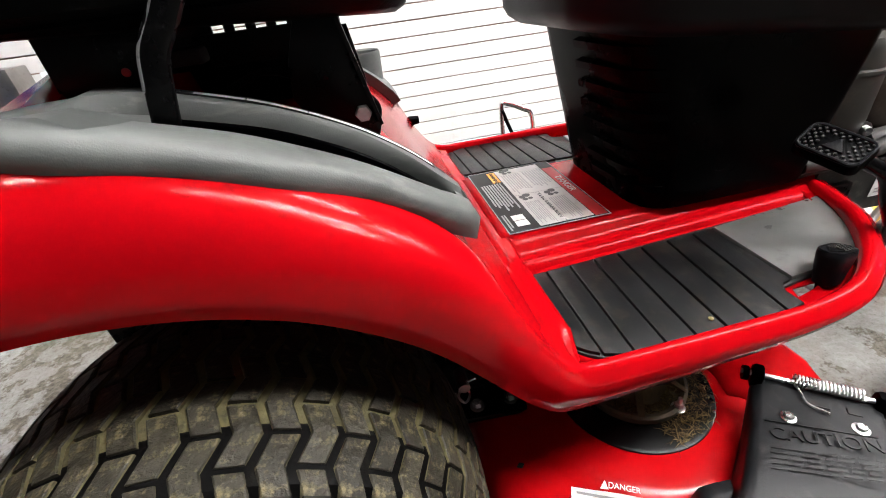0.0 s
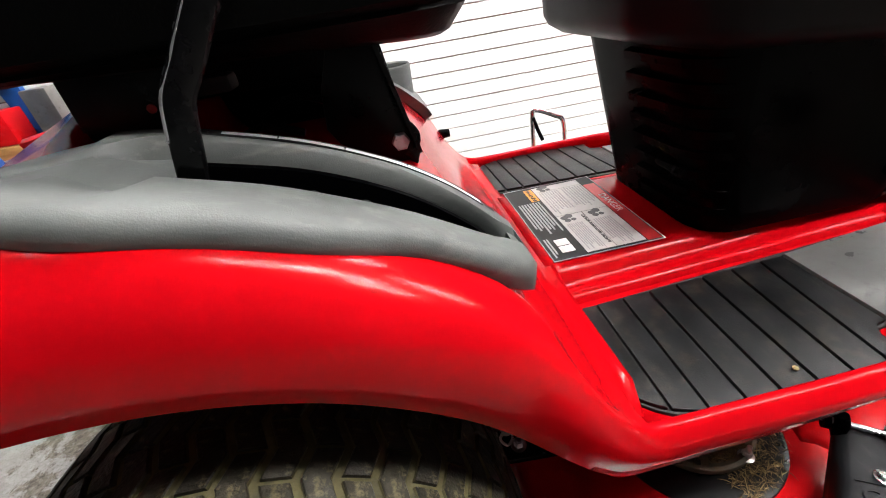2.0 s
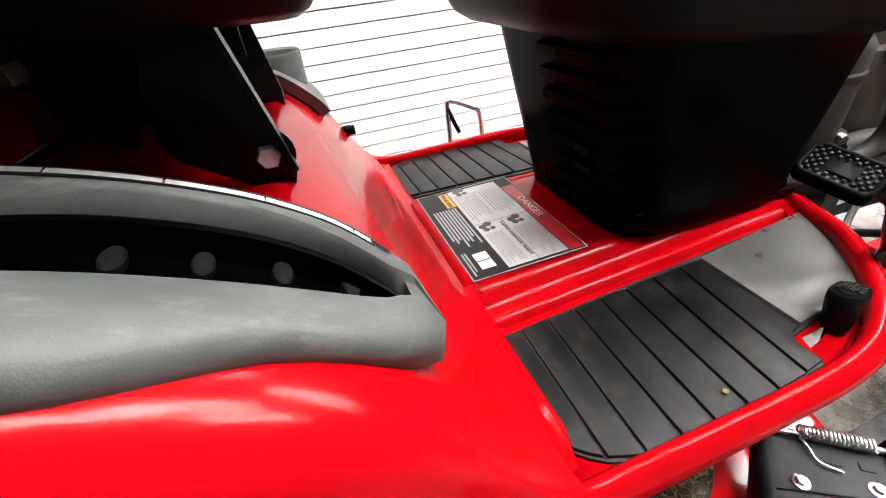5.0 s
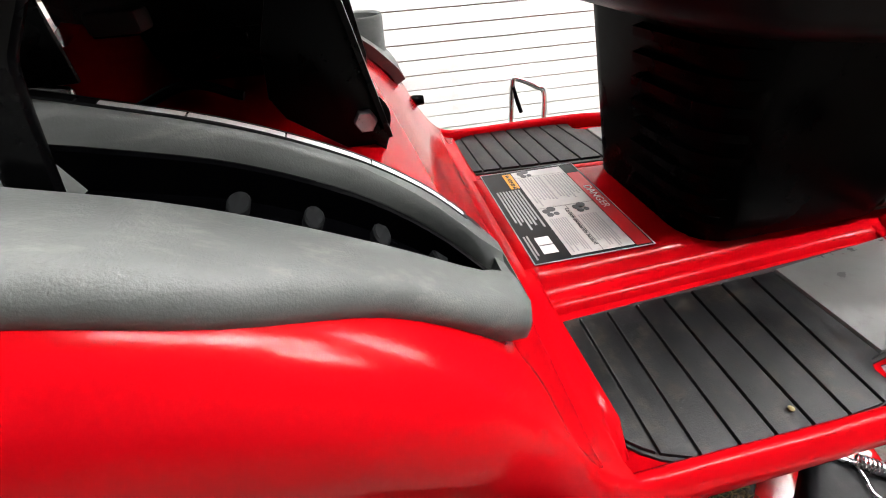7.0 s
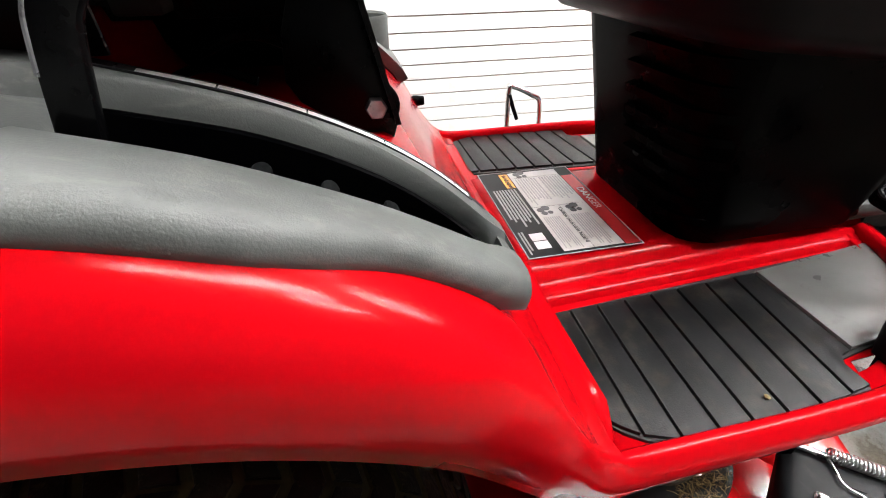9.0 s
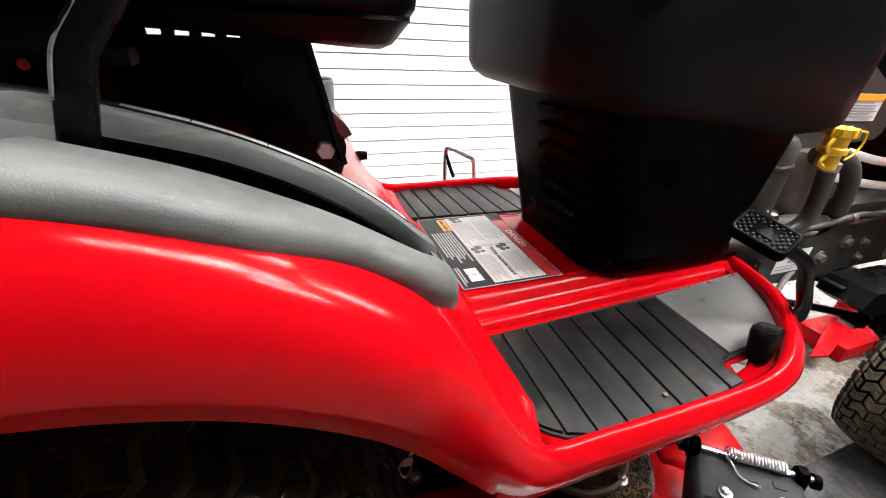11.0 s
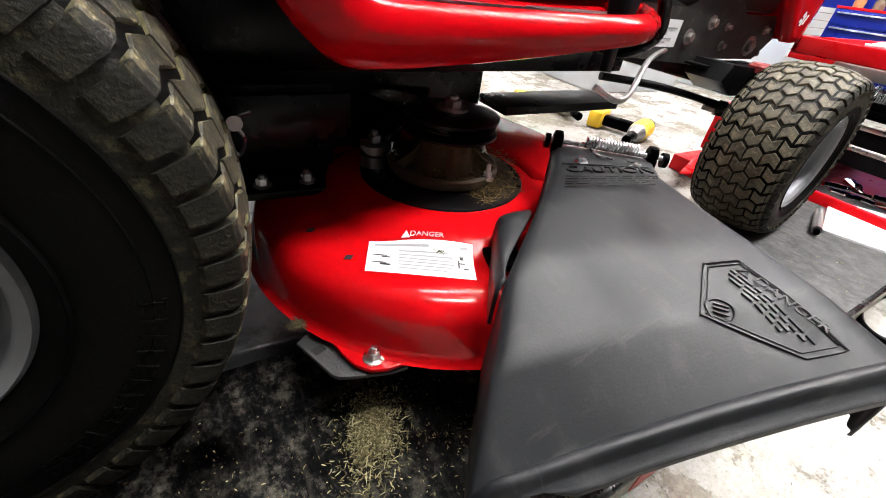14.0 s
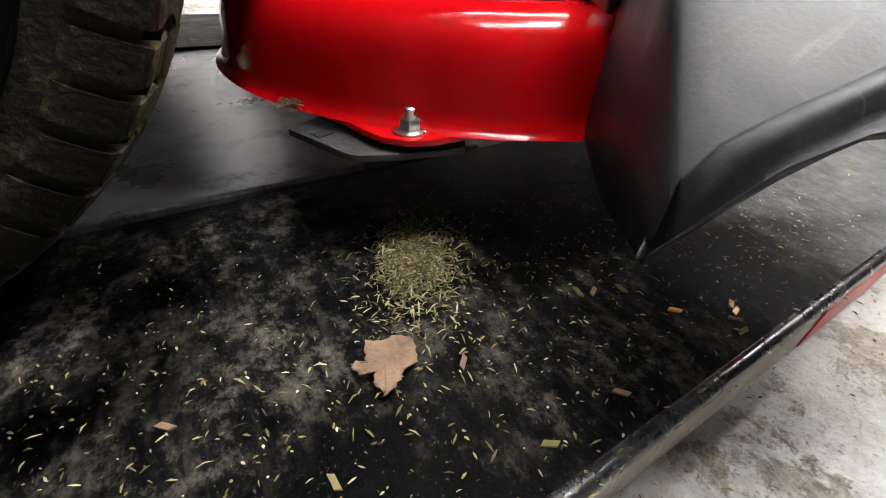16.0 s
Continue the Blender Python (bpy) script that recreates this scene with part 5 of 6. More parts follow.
part("idler_arm", plate([(.34, .56), (.375, .56), (.60, .78), (.57, .81)], .200, .206, .001), BLACK_STEEL, mower)
part("front_bar", box(.60, .86, .62, .70, .200, .215, .003, None), BLACK_STEEL, mower, "black hanger bar")

# deck label, holes, bolt and tab
deck_eval = deck_ob.evaluated_get(bpy.context.evaluated_depsgraph_get())


def drape(ob, gap, cuts=0):
    """Lays a flat print onto a curved surface."""
    bm = bmesh.new()
    bm.from_mesh(ob.data)
    if cuts:
        bmesh.ops.subdivide_edges(bm, edges=bm.edges[:], cuts=cuts, use_grid_fill=True)
    for v in bm.verts:
        ok, at, normal, face = deck_eval.ray_cast(Vector((v.co.x, v.co.y, 0.30)), Vector((0, 0, -1)))
        if ok:
            v.co = at + normal * gap
    bm.to_mesh(ob.data)
    bm.free()


O = (.3025, .429, .1530)
U, V = (.0912, -.0506, -.0035), (.0195, .0405, .004)
lab = panel(Vector(O) - Vector(V).normalized() * .045, U, V, [(0, .104, 0, .045)], LABEL_WHITE, "deck_label", mower, 0.0008, "white deck warning label")
drape(lab, .0006, 7)
O2 = Vector(O) - Vector(V).normalized() * .045 + Vector((0, 0, .0006))
drape(panel(O2, U, V, text_bars(rng, .030, .085, .004, .034, 6, .62) + text_bars(rng, .006, .098, .036, .041, 1, .5, .05), INK_GREY, "fine_print", lab, .0006), .0011, 1)
drape(panel(O2, U, V, [(.005, .019, .024, .0255), (.014, .022, .0215, .0235), (.005, .019, .013, .0145), (.013, .023, .010, .0125), (.088, .0895, .014, .026), (.0895, .095, .0205, .0222), (.093, .098, .0125, .0142), (.090, .0935, .0265, .0305)], INK, "hazard_symbol", lab, .0006), .0011, 1)
drape(letters("DANGER", .0085, LABEL_WHITE, plane_matrix(O2 + Vector(U).normalized() * .040 + Vector(V).normalized() * .0465 + Vector((0, 0, .0006)), U, V), lab), .0011, 0)
tri_m = plane_matrix(O2 + Vector((0, 0, .0006)), U, V)
drape(part("warning_triangle", move(plate([(.029, .047), (.038, .047), (.0335, .0548)], 0, .0004), tri_m), LABEL_WHITE, lab, "", False), .0011, 0)
for x, y, z in ((.276, .413, .1500), (.255, .47, .1502)):
    part("deck_hole", move(plate([(-.0055, 0), (0, -.004), (.0055, 0), (0, .004)], 0, .0006), pose(x, y, z, 0, 0, 10)), MAT_GROOVE, mower, "small square hole")
part("deck_tab", plate([(.238, .392), (.246, .374), (.2505, .354), (.256, .339), (.267, .328), (.281, .3235), (.294, .3235), (.305, .3235), (.322, .312), (.335, .33), (.30, .40)], .0835, .0872, .001), RED_STEEL, mower, "red deck lip tab")
part("deck_bolt", bolt_mesh(.0064, .008, (.274, .340, .0872), (0, 0, 1), True, .006), STEEL, mower, "bright deck bolt")
gp = plate([(.2165, .391), (.224, .3965), (.25, .41), (.30, .40), (.315, .345), (.302, .3235), (.285, .3245), (.269, .3285), (.2535, .333), (.241, .3375), (.236, .343)], .0755, .0795, .0008)
part("baffle_plate", gp, material("dusty_grey_steel", (.030, .030, .030), .6, .2, vary=.4, dirt=(.09, .085, .075), dirt_amount=.25, dirt_scale=40, grain=.3), mower, "grey steel baffle plate")
part("baffle_hole", move(plate([(-.005, -.004), (.006, -.004), (.006, .004), (-.005, .004)], 0, .0006), pose(.2325, .3745, .0796, 0, 0, 20)), MAT_GROOVE, mower)
part("chute_mount", plate([(.395, .345), (.425, .332), (.455, .40), (.43, .42), (.405, .39)], .150, .158, .002), BLACK, mower, "black chute mounting flap")

# chute hardware
hd = (HINGE_R - HINGE_L).normalized()
up = Vector((0, 0, 1))
part("hinge_rod", tube([HINGE_L - hd * .016 + up * .004, HINGE_R + hd * .020 + up * .004], .0032, 8, 2), STEEL, mower, "bright hinge rod")
for f in (0.0, 1.0):
    p = HINGE_L.lerp(HINGE_R, f) + up * .002
    part("hinge_lug", move(loft([(-.012, rounded_rect(-.012, .012, -.006, .006, .004)), (.008, rounded_rect(-.010, .010, -.006, .006, .004)), (.013, rounded_rect(-.006, .006, -.005, .005, .003))]), Matrix.Translation(p) @ pose(0, 0, 0, 0, 0, math.degrees(math.atan2(hd.y, hd.x)) + 90)), BLACK, chute)
    q = p + hd * (-.012 if f == 0 else .016)
    bw = bmesh.new()
    sweep(bw, [q - hd * .003, q + hd * .003], circle(.009, 14))
    part("hinge_cap", bw, BLACK, chute)
sp_path = []
s0, s1 = HINGE_L.lerp(HINGE_R, .30) + up * .0085, HINGE_L.lerp(HINGE_R, .86) + up * .0085
a1, b1 = frame_of(s1 - s0)
for k in range(18 * 10 + 1):
    a = 2 * math.pi * k / 10
    sp_path.append(s0.lerp(s1, k / 180) + a1 * .0065 * math.cos(a) + b1 * .0065 * math.sin(a))
spb = bmesh.new()
sweep(spb, sp_path, circle(.0013, 5))
part("torsion_spring", spb, STEEL, mower, "bright coiled torsion spring")
part("spring_leg", tube([s0 - up * .004, chute_point(.36, .04) + up * .004, chute_point(.42, .09) + up * .003, chute_point(.58, .115) + up * .003], .0014, 6), STEEL, mower)
for s, t in ((.26, .165), (.80, .15)):
    part("chute_bolt", bolt_mesh(.0050, .005, chute_point(s, t) + up * .0005, (0, 0, 1)), STEEL, chute)
for s, t, w in ((.50, .075, .020), (.78, .075, .012)):
    part("chute_slot", move(box(-w / 2, w / 2, -.004, .004, 0, .001), Matrix.Translation(chute_point(s, t) + up * .0004) @ pose(0, 0, 0, 0, 0, math.degrees(math.atan2(hd.y, hd.x)))), MAT_GROOVE, chute)
# moulded fold line on the chute and its raised lettering
# Same plastic as the chute; the relief's shading is put into this darker colour.
EMB_SHADE = material("moulded_lettering", (0.0052, 0.0055, 0.0062), 0.5, spec=0.3, vary=0.3)


def on_chute(s, t, lift_z=0.001):
    """Position and axes on the sheet: u towards the right, v towards the hinge."""
    p = chute_point(s, t)
    u = (chute_point(min(1, s + .02), t) - chute_point(max(0, s - .02), t)).normalized()
    v = (chute_point(s, max(0, t - .02)) - chute_point(s, min(1, t + .02))).normalized()
    return p + u.cross(v).normalized() * lift_z, u, v


p, u, v = on_chute(.14, .265)
letters("CAUTION", .0205, EMB_SHADE, plane_matrix(p, u, v), chute, "moulded_lettering", .0009)
for k in range(5):
    p, u, v = on_chute(.13, .288 + k * .0165)
    rects, a = [], 0.0
    while a < .088:
        w = .006 + .010 * rng.random()
        rects.append((a, min(a + w, .094), 0, .0028))
        a += w + .003
    panel(p, u, v, rects, EMB_SHADE, "moulded_line", chute, .0005)
bd = bmesh.new()
p, u, v = on_chute(.08, .195, .0008)
sweep(bd, [p, p + u * .094], circle(.0010, 5))
part("moulded_border", bd, EMB_SHADE, chute)
dia = [Vector((.495, .220, 0)), Vector((.526, .211, 0)), Vector((.520, .126, 0)), Vector((.489, .136, 0)), Vector((.450, .189, 0))]


def drop(p, h=.0007):
    """The point of the sheet above or below (x, y)."""
    s, t, w = .5, .75, .5
    for _ in range(7):
        s, t = min(((s + w * i / 4, t + w * j / 4) for i in range(-4, 5) for j in range(-4, 5) if 0 <= s + w * i / 4 <= 1 and 0 <= t + w * j / 4 <= 1), key=lambda c: (chute_point(*c) - Vector((p[0], p[1], 0))).to_2d().length)
        w *= .4
    return Vector((p[0], p[1], chute_point(s, t).z + h))


def outline(points, r, name="moulded_border"):
    b_ = bmesh.new()
    loop = []
    for a, b in zip(points, points[1:] + points[:1]):
        loop += [drop(a.lerp(b, k / 5)) for k in range(5)]
    sweep(b_, loop, circle(r, 5), closed=True)
    part(name, b_, EMB_SHADE, chute)


outline(dia, .0011)
centre = sum(dia, Vector((0, 0, 0))) / 5
outline([c.lerp(centre, .09) for c in dia], .0006)
# the writing runs along the long edge, its head towards the far corner
tu = (dia[2] - dia[1]).normalized()
tv = Vector((-tu.y, tu.x, 0))
if tv.x < 0:
    tv = -tv


def on_plate(a, b, h=.0011):
    """a along the long edge from its far end, b inwards from it."""
    return drop(dia[1] + tu * a - tv * b, h)


def plate_axes(a, b):
    return on_plate(a, b), (on_plate(a + .02, b) - on_plate(a, b)).normalized(), (on_plate(a, b - .008) - on_plate(a, b)).normalized()


o_, u_, v_ = plate_axes(.019, .0135)
letters("DANGER", .0135, EMB_SHADE, plane_matrix(o_, u_, v_), chute, "moulded_lettering", .0003)
o_, u_, v_ = plate_axes(.008, .0135)
tri_bm = bmesh.new()
sweep(tri_bm, [o_, o_ + u_ * .009, o_ + u_ * .0045 + v_ * .009], circle(.0008, 5), closed=True)
part("moulded_mark", tri_bm, EMB_SHADE, chute)
for k, (a0, a1) in enumerate(((.006, .074), (.008, .070), (.012, .060), (.026, .058))):
    line = bmesh.new()
    a = a0
    while a < a1:
        w = .004 + .008 * rng.random()
        e, b = min(a + w, a1), .0180 + .0048 * k
        quad = [line.verts.new(on_plate(p, q, .0016)) for p, q in ((a, b), (e, b), (e, b - .0026), (a, b - .0026))]
        foot = [line.verts.new(v.co - up * .0014) for v in quad]
        line.faces.new(quad)
        for m in range(4):
            line.faces.new((quad[m], quad[(m + 1) % 4], foot[(m + 1) % 4], foot[m]))
        a += w + .0022
    tagged(part("moulded_line", line, EMB_SHADE, chute, "", False), kind="stuff")
bd = bmesh.new()
cc = Vector((.465, .185, 0))
sweep(bd, [drop(cc + Vector((.0095 * math.cos(2 * math.pi * k / 20), .0095 * math.sin(2 * math.pi * k / 20), 0))) for k in range(20)], circle(.0010, 5), closed=True)
part("moulded_ring", bd, EMB_SHADE, chute)
for k in (-1, 0, 1):
    part("moulded_mark", move(box(-.005, .005, -.0009, .0009, 0, .0012), Matrix.Translation(drop(cc + Vector((.0026 * k, .0022 * k, 0)))) @ pose(0, 0, 0, 0, 0, -50)), EMB_SHADE, chute)

# ---- front end ----
def xz_plate(pts, y0, y1, bevel=0.0):
    bm = plate(pts, 0, y1 - y0, bevel)
    return move(bm, Matrix(((1, 0, 0, 0), (0, 0, 1, y0), (0, 1, 0, 0), (0, 0, 0, 1))))


part("front_frame", xz_plate([(.78, .290), (.80, .372), (1.00, .372), (1.06, .40), (1.16, .405), (1.20, .37), (1.32, .372), (1.35, .33), (1.30, .285), (1.12, .285), (1.10, .272)], .650, .657, .002), FRAME, mower, "dusty black front frame plate")
part("front_frame", xz_plate([(.78, .290), (.80, .372), (1.00, .372), (1.06, .40), (1.16, .405), (1.20, .37), (1.32, .372), (1.35, .33), (1.30, .285), (1.12, .285), (1.10, .272)], .857, .864, .002), FRAME, mower)
part("frame_cross", box(.80, 1.34, .657, .857, .290, .300, .002), BLACK_STEEL, mower)
panel((.915, .6496, .304), (1, 0, 0), (0, 0, 1), [(0, .084, 0, .046)], LABEL_WHITE, "model_label", mower, .0006, "white model label")
panel((.915, .6488, .304), (1, 0, 0), (0, 0, 1), [(.006, .034, .037, .041), (.006, .074, .030, .033), (.030, .048, .020, .026), (.006, .066, .013, .015), (.006, .05, .007, .009)], INK_GREY, "fine_print", mower, .0008)
for x, z, r in ((1.034, .323, .009), (1.093, .350, .0085), (1.15, .345, .005), (1.155, .31, .006), (1.263, .312, .013), (1.30, .345, .006)):
    part("frame_bolt", bolt_mesh(r, .010, (x, .650, z), (0, -1, 0)), GALV, mower)
part("front_axle", xz_plate([(1.05, .262), (1.07, .292), (1.16, .285), (1.24, .285), (1.22, .235), (1.10, .235)], .56, .64, .003), BLACK_STEEL, mower, "black front axle beam")
part("axle_beam", box(1.13, 1.20, .56, .96, .235, .275, .008), BLACK_STEEL, mower)
part("axle_flange", box(1.05, 1.17, .600, .648, .276, .282, .002, pose(0, 0, 0)), BLACK_STEEL, mower)
part("kingpin_tube", lathe([(0, .19), (.019, .19), (.019, .278), (0, .278)], 24, "z", (1.172, .562, 0)), BLACK_STEEL, mower, "grimy kingpin tube")
part("kingpin_cap", lathe([(0, .278), (.023, .279), (.023, .290), (.018, .295), (0, .296)], 24, "z", (1.172, .562, 0)), material("faded_red_cap", (.19, .022, .022), .6, spec=.2, vary=.3, dirt=(.12, .09, .07), dirt_amount=.4, dirt_scale=30), mower, "faded red dust cap on the kingpin")
part("spindle_shaft", tube([(1.172, .562, .19), (1.150, .515, .174), (1.115, .458, .173)], .011, 10, 4), BLACK_STEEL, mower)
part("tie_rod", tube([(.86, .68, .245), (1.00, .64, .232), (1.15, .588, .205)], .0075, 10), BLACK_STEEL, mower, "black steering tie rod")
part("steering_arm", box(1.10, 1.19, .572, .602, .196, .206, .003), GALV, mower)
part("rod_end", lathe([(0, .186), (.012, .186), (.012, .212), (.007, .216), (0, .216)], 14, "z", (1.150, .588, 0)), BLACK_STEEL, mower)
part("lift_rod", tube([(.70, .55, .262), (.74, .535, .245), (.80, .56, .250), (.90, .62, .285), (1.0, .66, .30)], .005, 8), GALV, mower, "bent steel rod")

# engine
part("engine_block", loft([(.372, rounded_rect(.86, 1.10, .70, .92, .03)), (.42, rounded_rect(.84, 1.12, .70, .93, .03)), (.50, rounded_rect(.85, 1.08, .71, .92, .03))]), ENGINE, mower, "grey cast engine block")
part("muffler", lathe([(0, .372), (.052, .374), (.057, .382), (.057, .498), (.0595, .501), (.0595, .505), (.057, .508), (.057, .535), (.050, .545), (0, .545)], 36, "z", (.835, .712, 0)), ENGINE, mower, "dark grey round canister with a seam")
part("oil_filter", lathe([(0, .405), (.036, .405), (.041, .415), (.043, .50), (.038, .518), (0, .520)], 28, "z", (.940, .712, 0)), material("brown_painted_can", (.075, .055, .045), .5, vary=.3, dirt=(.11, .09, .07), dirt_amount=.3, dirt_scale=20), mower, "dusty brown oil filter can")
shroud_bm = xz_plate([(.78, .500), (.916, .506), (1.02, .523), (1.118, .529), (1.132, .540), (1.133, .560), (1.112, .600), (1.07, .626), (.98, .668), (.78, .668)], .700, .93, .010)
part("blower_shroud", shroud_bm, ENGINE, mower, "olive grey engine shroud with labels")
panel((.986, .6995, .564), (1, 0, -.02), (.02, 0, 1), [(0, .098, 0, .044)], LABEL_WHITE, "engine_label", mower, .0008, "white and orange engine label")
panel((.986, .6985, .564), (1, 0, -.02), (.02, 0, 1), [(.001, .097, .033, .0435)], LABEL_ORANGE, "label_header", mower, .0008, "orange label header")
panel((.986, .6980, .564), (1, 0, -.02), (.02, 0, 1), text_bars(rng, .012, .09, .004, .031, 6), INK_GREY, "fine_print", mower, .0008)
panel((.990, .6995, .532), (1, 0, 0.02), (-0.02, 0, 1), [(0, .048, 0, .022)], LABEL_WHITE, "engine_label", mower, .0008, "small white engine label")
panel((.990, .6985, .532), (1, 0, 0.02), (-0.02, 0, 1), text_bars(rng, .004, .044, .003, .019, 3), INK_GREY, "fine_print", mower, .0008)
part("air_cleaner", xz_plate([(1.00, .44), (1.14, .60), (1.16, .78), (1.42, .90), (1.46, .52), (1.36, .44), (1.06, .43)], .712, .92, .02), BLACK, mower, "black plastic air cleaner cover")
GUARDS = (((1.040, .512), (1.10, .499), (1.163, .490), (1.24, .483), (1.33, .478)), ((1.030, .468), (1.10, .455), (1.197, .442), (1.28, .433), (1.38, .424)))
for run in GUARDS:
    gb = bmesh.new()
    sweep(gb, spline([(x, .690 - .012 * math.sin(math.pi * k / 4), z) for k, (x, z) in enumerate(run)], 6), [(-.0075, -.0015), (-.0055, -.0026), (.0055, -.0026), (.0075, -.0015), (.0075, .0015), (-.0075, .0015)], side=(0, 0, 1))
    part("heat_guard", gb, PALE_GUARD, mower, "curved metal guard strip, its bright reflection painted pale")
panel((1.208, .7110, .521), (1, 0, -.02), (.02, 0, 1), [(0, .185, 0, .029)], LABEL_WHITE, "cover_label", mower, .0008, "white and orange cover label")
panel((1.208, .7100, .521), (1, 0, -.02), (.02, 0, 1), [(.078, .135, .001, .028)], LABEL_ORANGE, "label_patch", mower, .0008, "orange label patch")
panel((1.190, .7110, .641), (1, 0, .03), (-.03, 0, 1), [(0, .19, 0, .013)], LABEL_WHITE, "cover_label", mower, .0008, "narrow white cover label")
part("drain_hose", tube([(.858, .616, .525), (.868, .617, .497), (.880, .620, .465), (.884, .622, .435), (.872, .626, .412), (.845, .632, .399), (.80, .640, .391), (.76, .65, .386)], .0115, 14), HOSE, mower, "dark grey rubber drain hose")
part("hose_clamp", lathe([(.012, -.006), (.0145, -.006), (.0145, .006), (.012, .006)], 20, "z", (.859, .616, .519)), GALV, mower)
part("breather_hose", tube([(.915, .668, .516), (.945, .660, .520), (.980, .655, .508), (1.004, .652, .482), (1.016, .652, .450), (1.026, .655, .415)], .0140, 14), HOSE, mower, "grey curved breather hose")
part("lower_hose", tube([(.885, .668, .396), (.93, .664, .400), (.98, .664, .394), (1.03, .670, .386)], .0150, 12), HOSE, mower, "grey hose lying on the frame")
yc = bmesh.new()
add_lathe(yc, [(.0, -.026), (.013, -.026), (.013, -.006), (.0175, -.004), (.0175, .003), (.014, .005), (.014, .018), (.0185, .020), (.0185, .030), (.015, .0315), (0, .0315)], 20, "z", (.840, .611, .545))
cap = part("drain_cap", yc, YELLOW, mower, "yellow plastic drain cap")
for k in range(10):
    a = 2 * math.pi * k / 10
    part("grip_rib", box(-.002, .002, -.0015, .0015, .019, .031, .0004, Matrix.Translation((.840 + .0185 * math.cos(a), .611 + .0185 * math.sin(a), .545)) @ pose(0, 0, 0, 0, 0, math.degrees(a))), YELLOW, cap)
part("cap_strap", tube([(.856, .600, .572), (.876, .600, .570), (.884, .602, .556), (.876, .602, .540), (.860, .602, .532)], .0016, 6), YELLOW, mower)
part("cap_wing", tube([(.824, .606, .562), (.816, .606, .551), (.823, .606, .541), (.815, .606, .530), (.828, .606, .522)], .003, 6), YELLOW, mower)
for pts in ([(.80, .655, .380), (.90, .652, .386), (1.0, .648, .396), (1.08, .645, .408), (1.16, .645, .405), (1.25, .66, .44)], [(1.0, .655, .39), (1.10, .645, .395), (1.2, .65, .41), (1.29, .66, .45)], [(.76, .65, .372), (.85, .648, .378), (.93, .66, .39)]):
    part("cable", tube(pts, .0055, 8), HOSE, mower, "dusty grey cable")
for x, z in ((1.06, .402), (1.17, .407)):
    part("cable_clip", lathe([(.004, -.006), (.0095, -.006), (.0095, .006), (.004, .006)], 12, "x", (x, .6465, z)), GALV, mower)
part("battery_tray", box(1.08, 1.34, .665, .85, .374, .42, .01), FRAME, mower, "dusty frame tray")

# raised hood
HOOD_IN = [(1.42, 1.15), (1.29, .90), (1.20, .72), (1.161, .640), (1.132, .575), (1.1175, .520), (1.150, .482), (1.195, .440), (1.245, .385), (1.296, .331)]
HOOD_OUT = [(1.74, 1.08), (1.645, .92), (1.56, .77), (1.50, .675), (1.462, .585), (1.430, .515), (1.395, .460), (1.370, .415), (1.352, .370), (1.338, .332)]


def hood_side(sign):
    """One bowed cheek of the hood, its edges turned inwards."""
    bm = bmesh.new()
    ins, outs = spline([(x, 0, z) for x, z in HOOD_IN], 4), spline([(x, 0, z) for x, z in HOOD_OUT], 4)
    y0 = .600 if sign < 0 else .914
    rows = []
    for p, q in zip(ins, outs):
        row = []
        for s, dy in ((0.0, -.012), (0.0, -.003), (.012, .003), (.035, .0065), (.08, .0085), (.20, .0105), (.33, .0075), (.45, .0055), (.62, .0075), (.8, .0085), (.92, .006), (1.0, -.001)):
            c = p.lerp(q, s)
            row.append(bm.verts.new((c.x, y0 + sign * dy, c.z)))
        rows.append(row)
    for a, b in zip(rows, rows[1:]):
        for j in range(len(a) - 1):
            bm.faces.new((a[j], a[j + 1], b[j + 1], b[j]))
    return bm


hood_ob = part("hood", hood_side(-1), RED, mower, "glossy red hood, raised", angle=60)
hood_far = part("hood", hood_side(1), RED, mower, "glossy red hood, raised", angle=60)
hb = bmesh.new()
ring = [(x, z) for x, z in HOOD_OUT[::-1]]
rows = [[hb.verts.new((x + .014 * math.sin(math.pi * k / 8), .601 + .312 * k / 8, z - .004 * math.sin(math.pi * k / 8))) for k in range(9)] for x, z in ring]
for a, b in zip(rows, rows[1:]):
    for j in range(8):
        hb.faces.new((a[j], a[j + 1], b[j + 1], b[j]))
hbo = part("hood_top", hb, RED, mower)
for o_ in (hood_ob, hood_far, hbo):
    th = o_.modifiers.new("thickness", "SOLIDIFY")
    th.thickness, th.offset = .004, 0
panel((1.300, .5905, .362), (.4, 0, .9), (-.9, 0, .4), [(0, .022, 0, .004), (.006, .026, -.008, -.004), (.003, .010, .006, .012), (.014, .024, .006, .012)], LABEL_WHITE, "hood_decal", mower, .0006, "small white decal")

# ---- things in the workshop ----
def drawer_front(parent, x, y0, y1, z0, z1, mat, handle):
    d = part("drawer", box(x - .012, x, y0, y1, z0, z1, .002), mat, parent)
    part("handle", box(x - .030, x - .012, y0 + .015, y1 - .015, z1 - .014, z1 - .006, .002), handle, d, "bright drawer pull")
    return d


chest = thing("tool_chest", "blue steel tool chest with bright drawer pulls", "tool chest", (3.30, 1.33, FLOOR))
part("cabinet", box(0, .46, -.95, 0, .09, .47, .006), BLUE, chest)
for k, (z0, z1, y1, y0) in enumerate(((.395, .462, -.01, -.47), (.395, .462, -.48, -.94), (.325, .390, -.01, -.94), (.245, .320, -.01, -.94), (.165, .240, -.01, -.94), (.10, .160, -.01, -.94))):
    drawer_front(chest, 0, y0, y1, z0, z1, BLUE, STEEL)
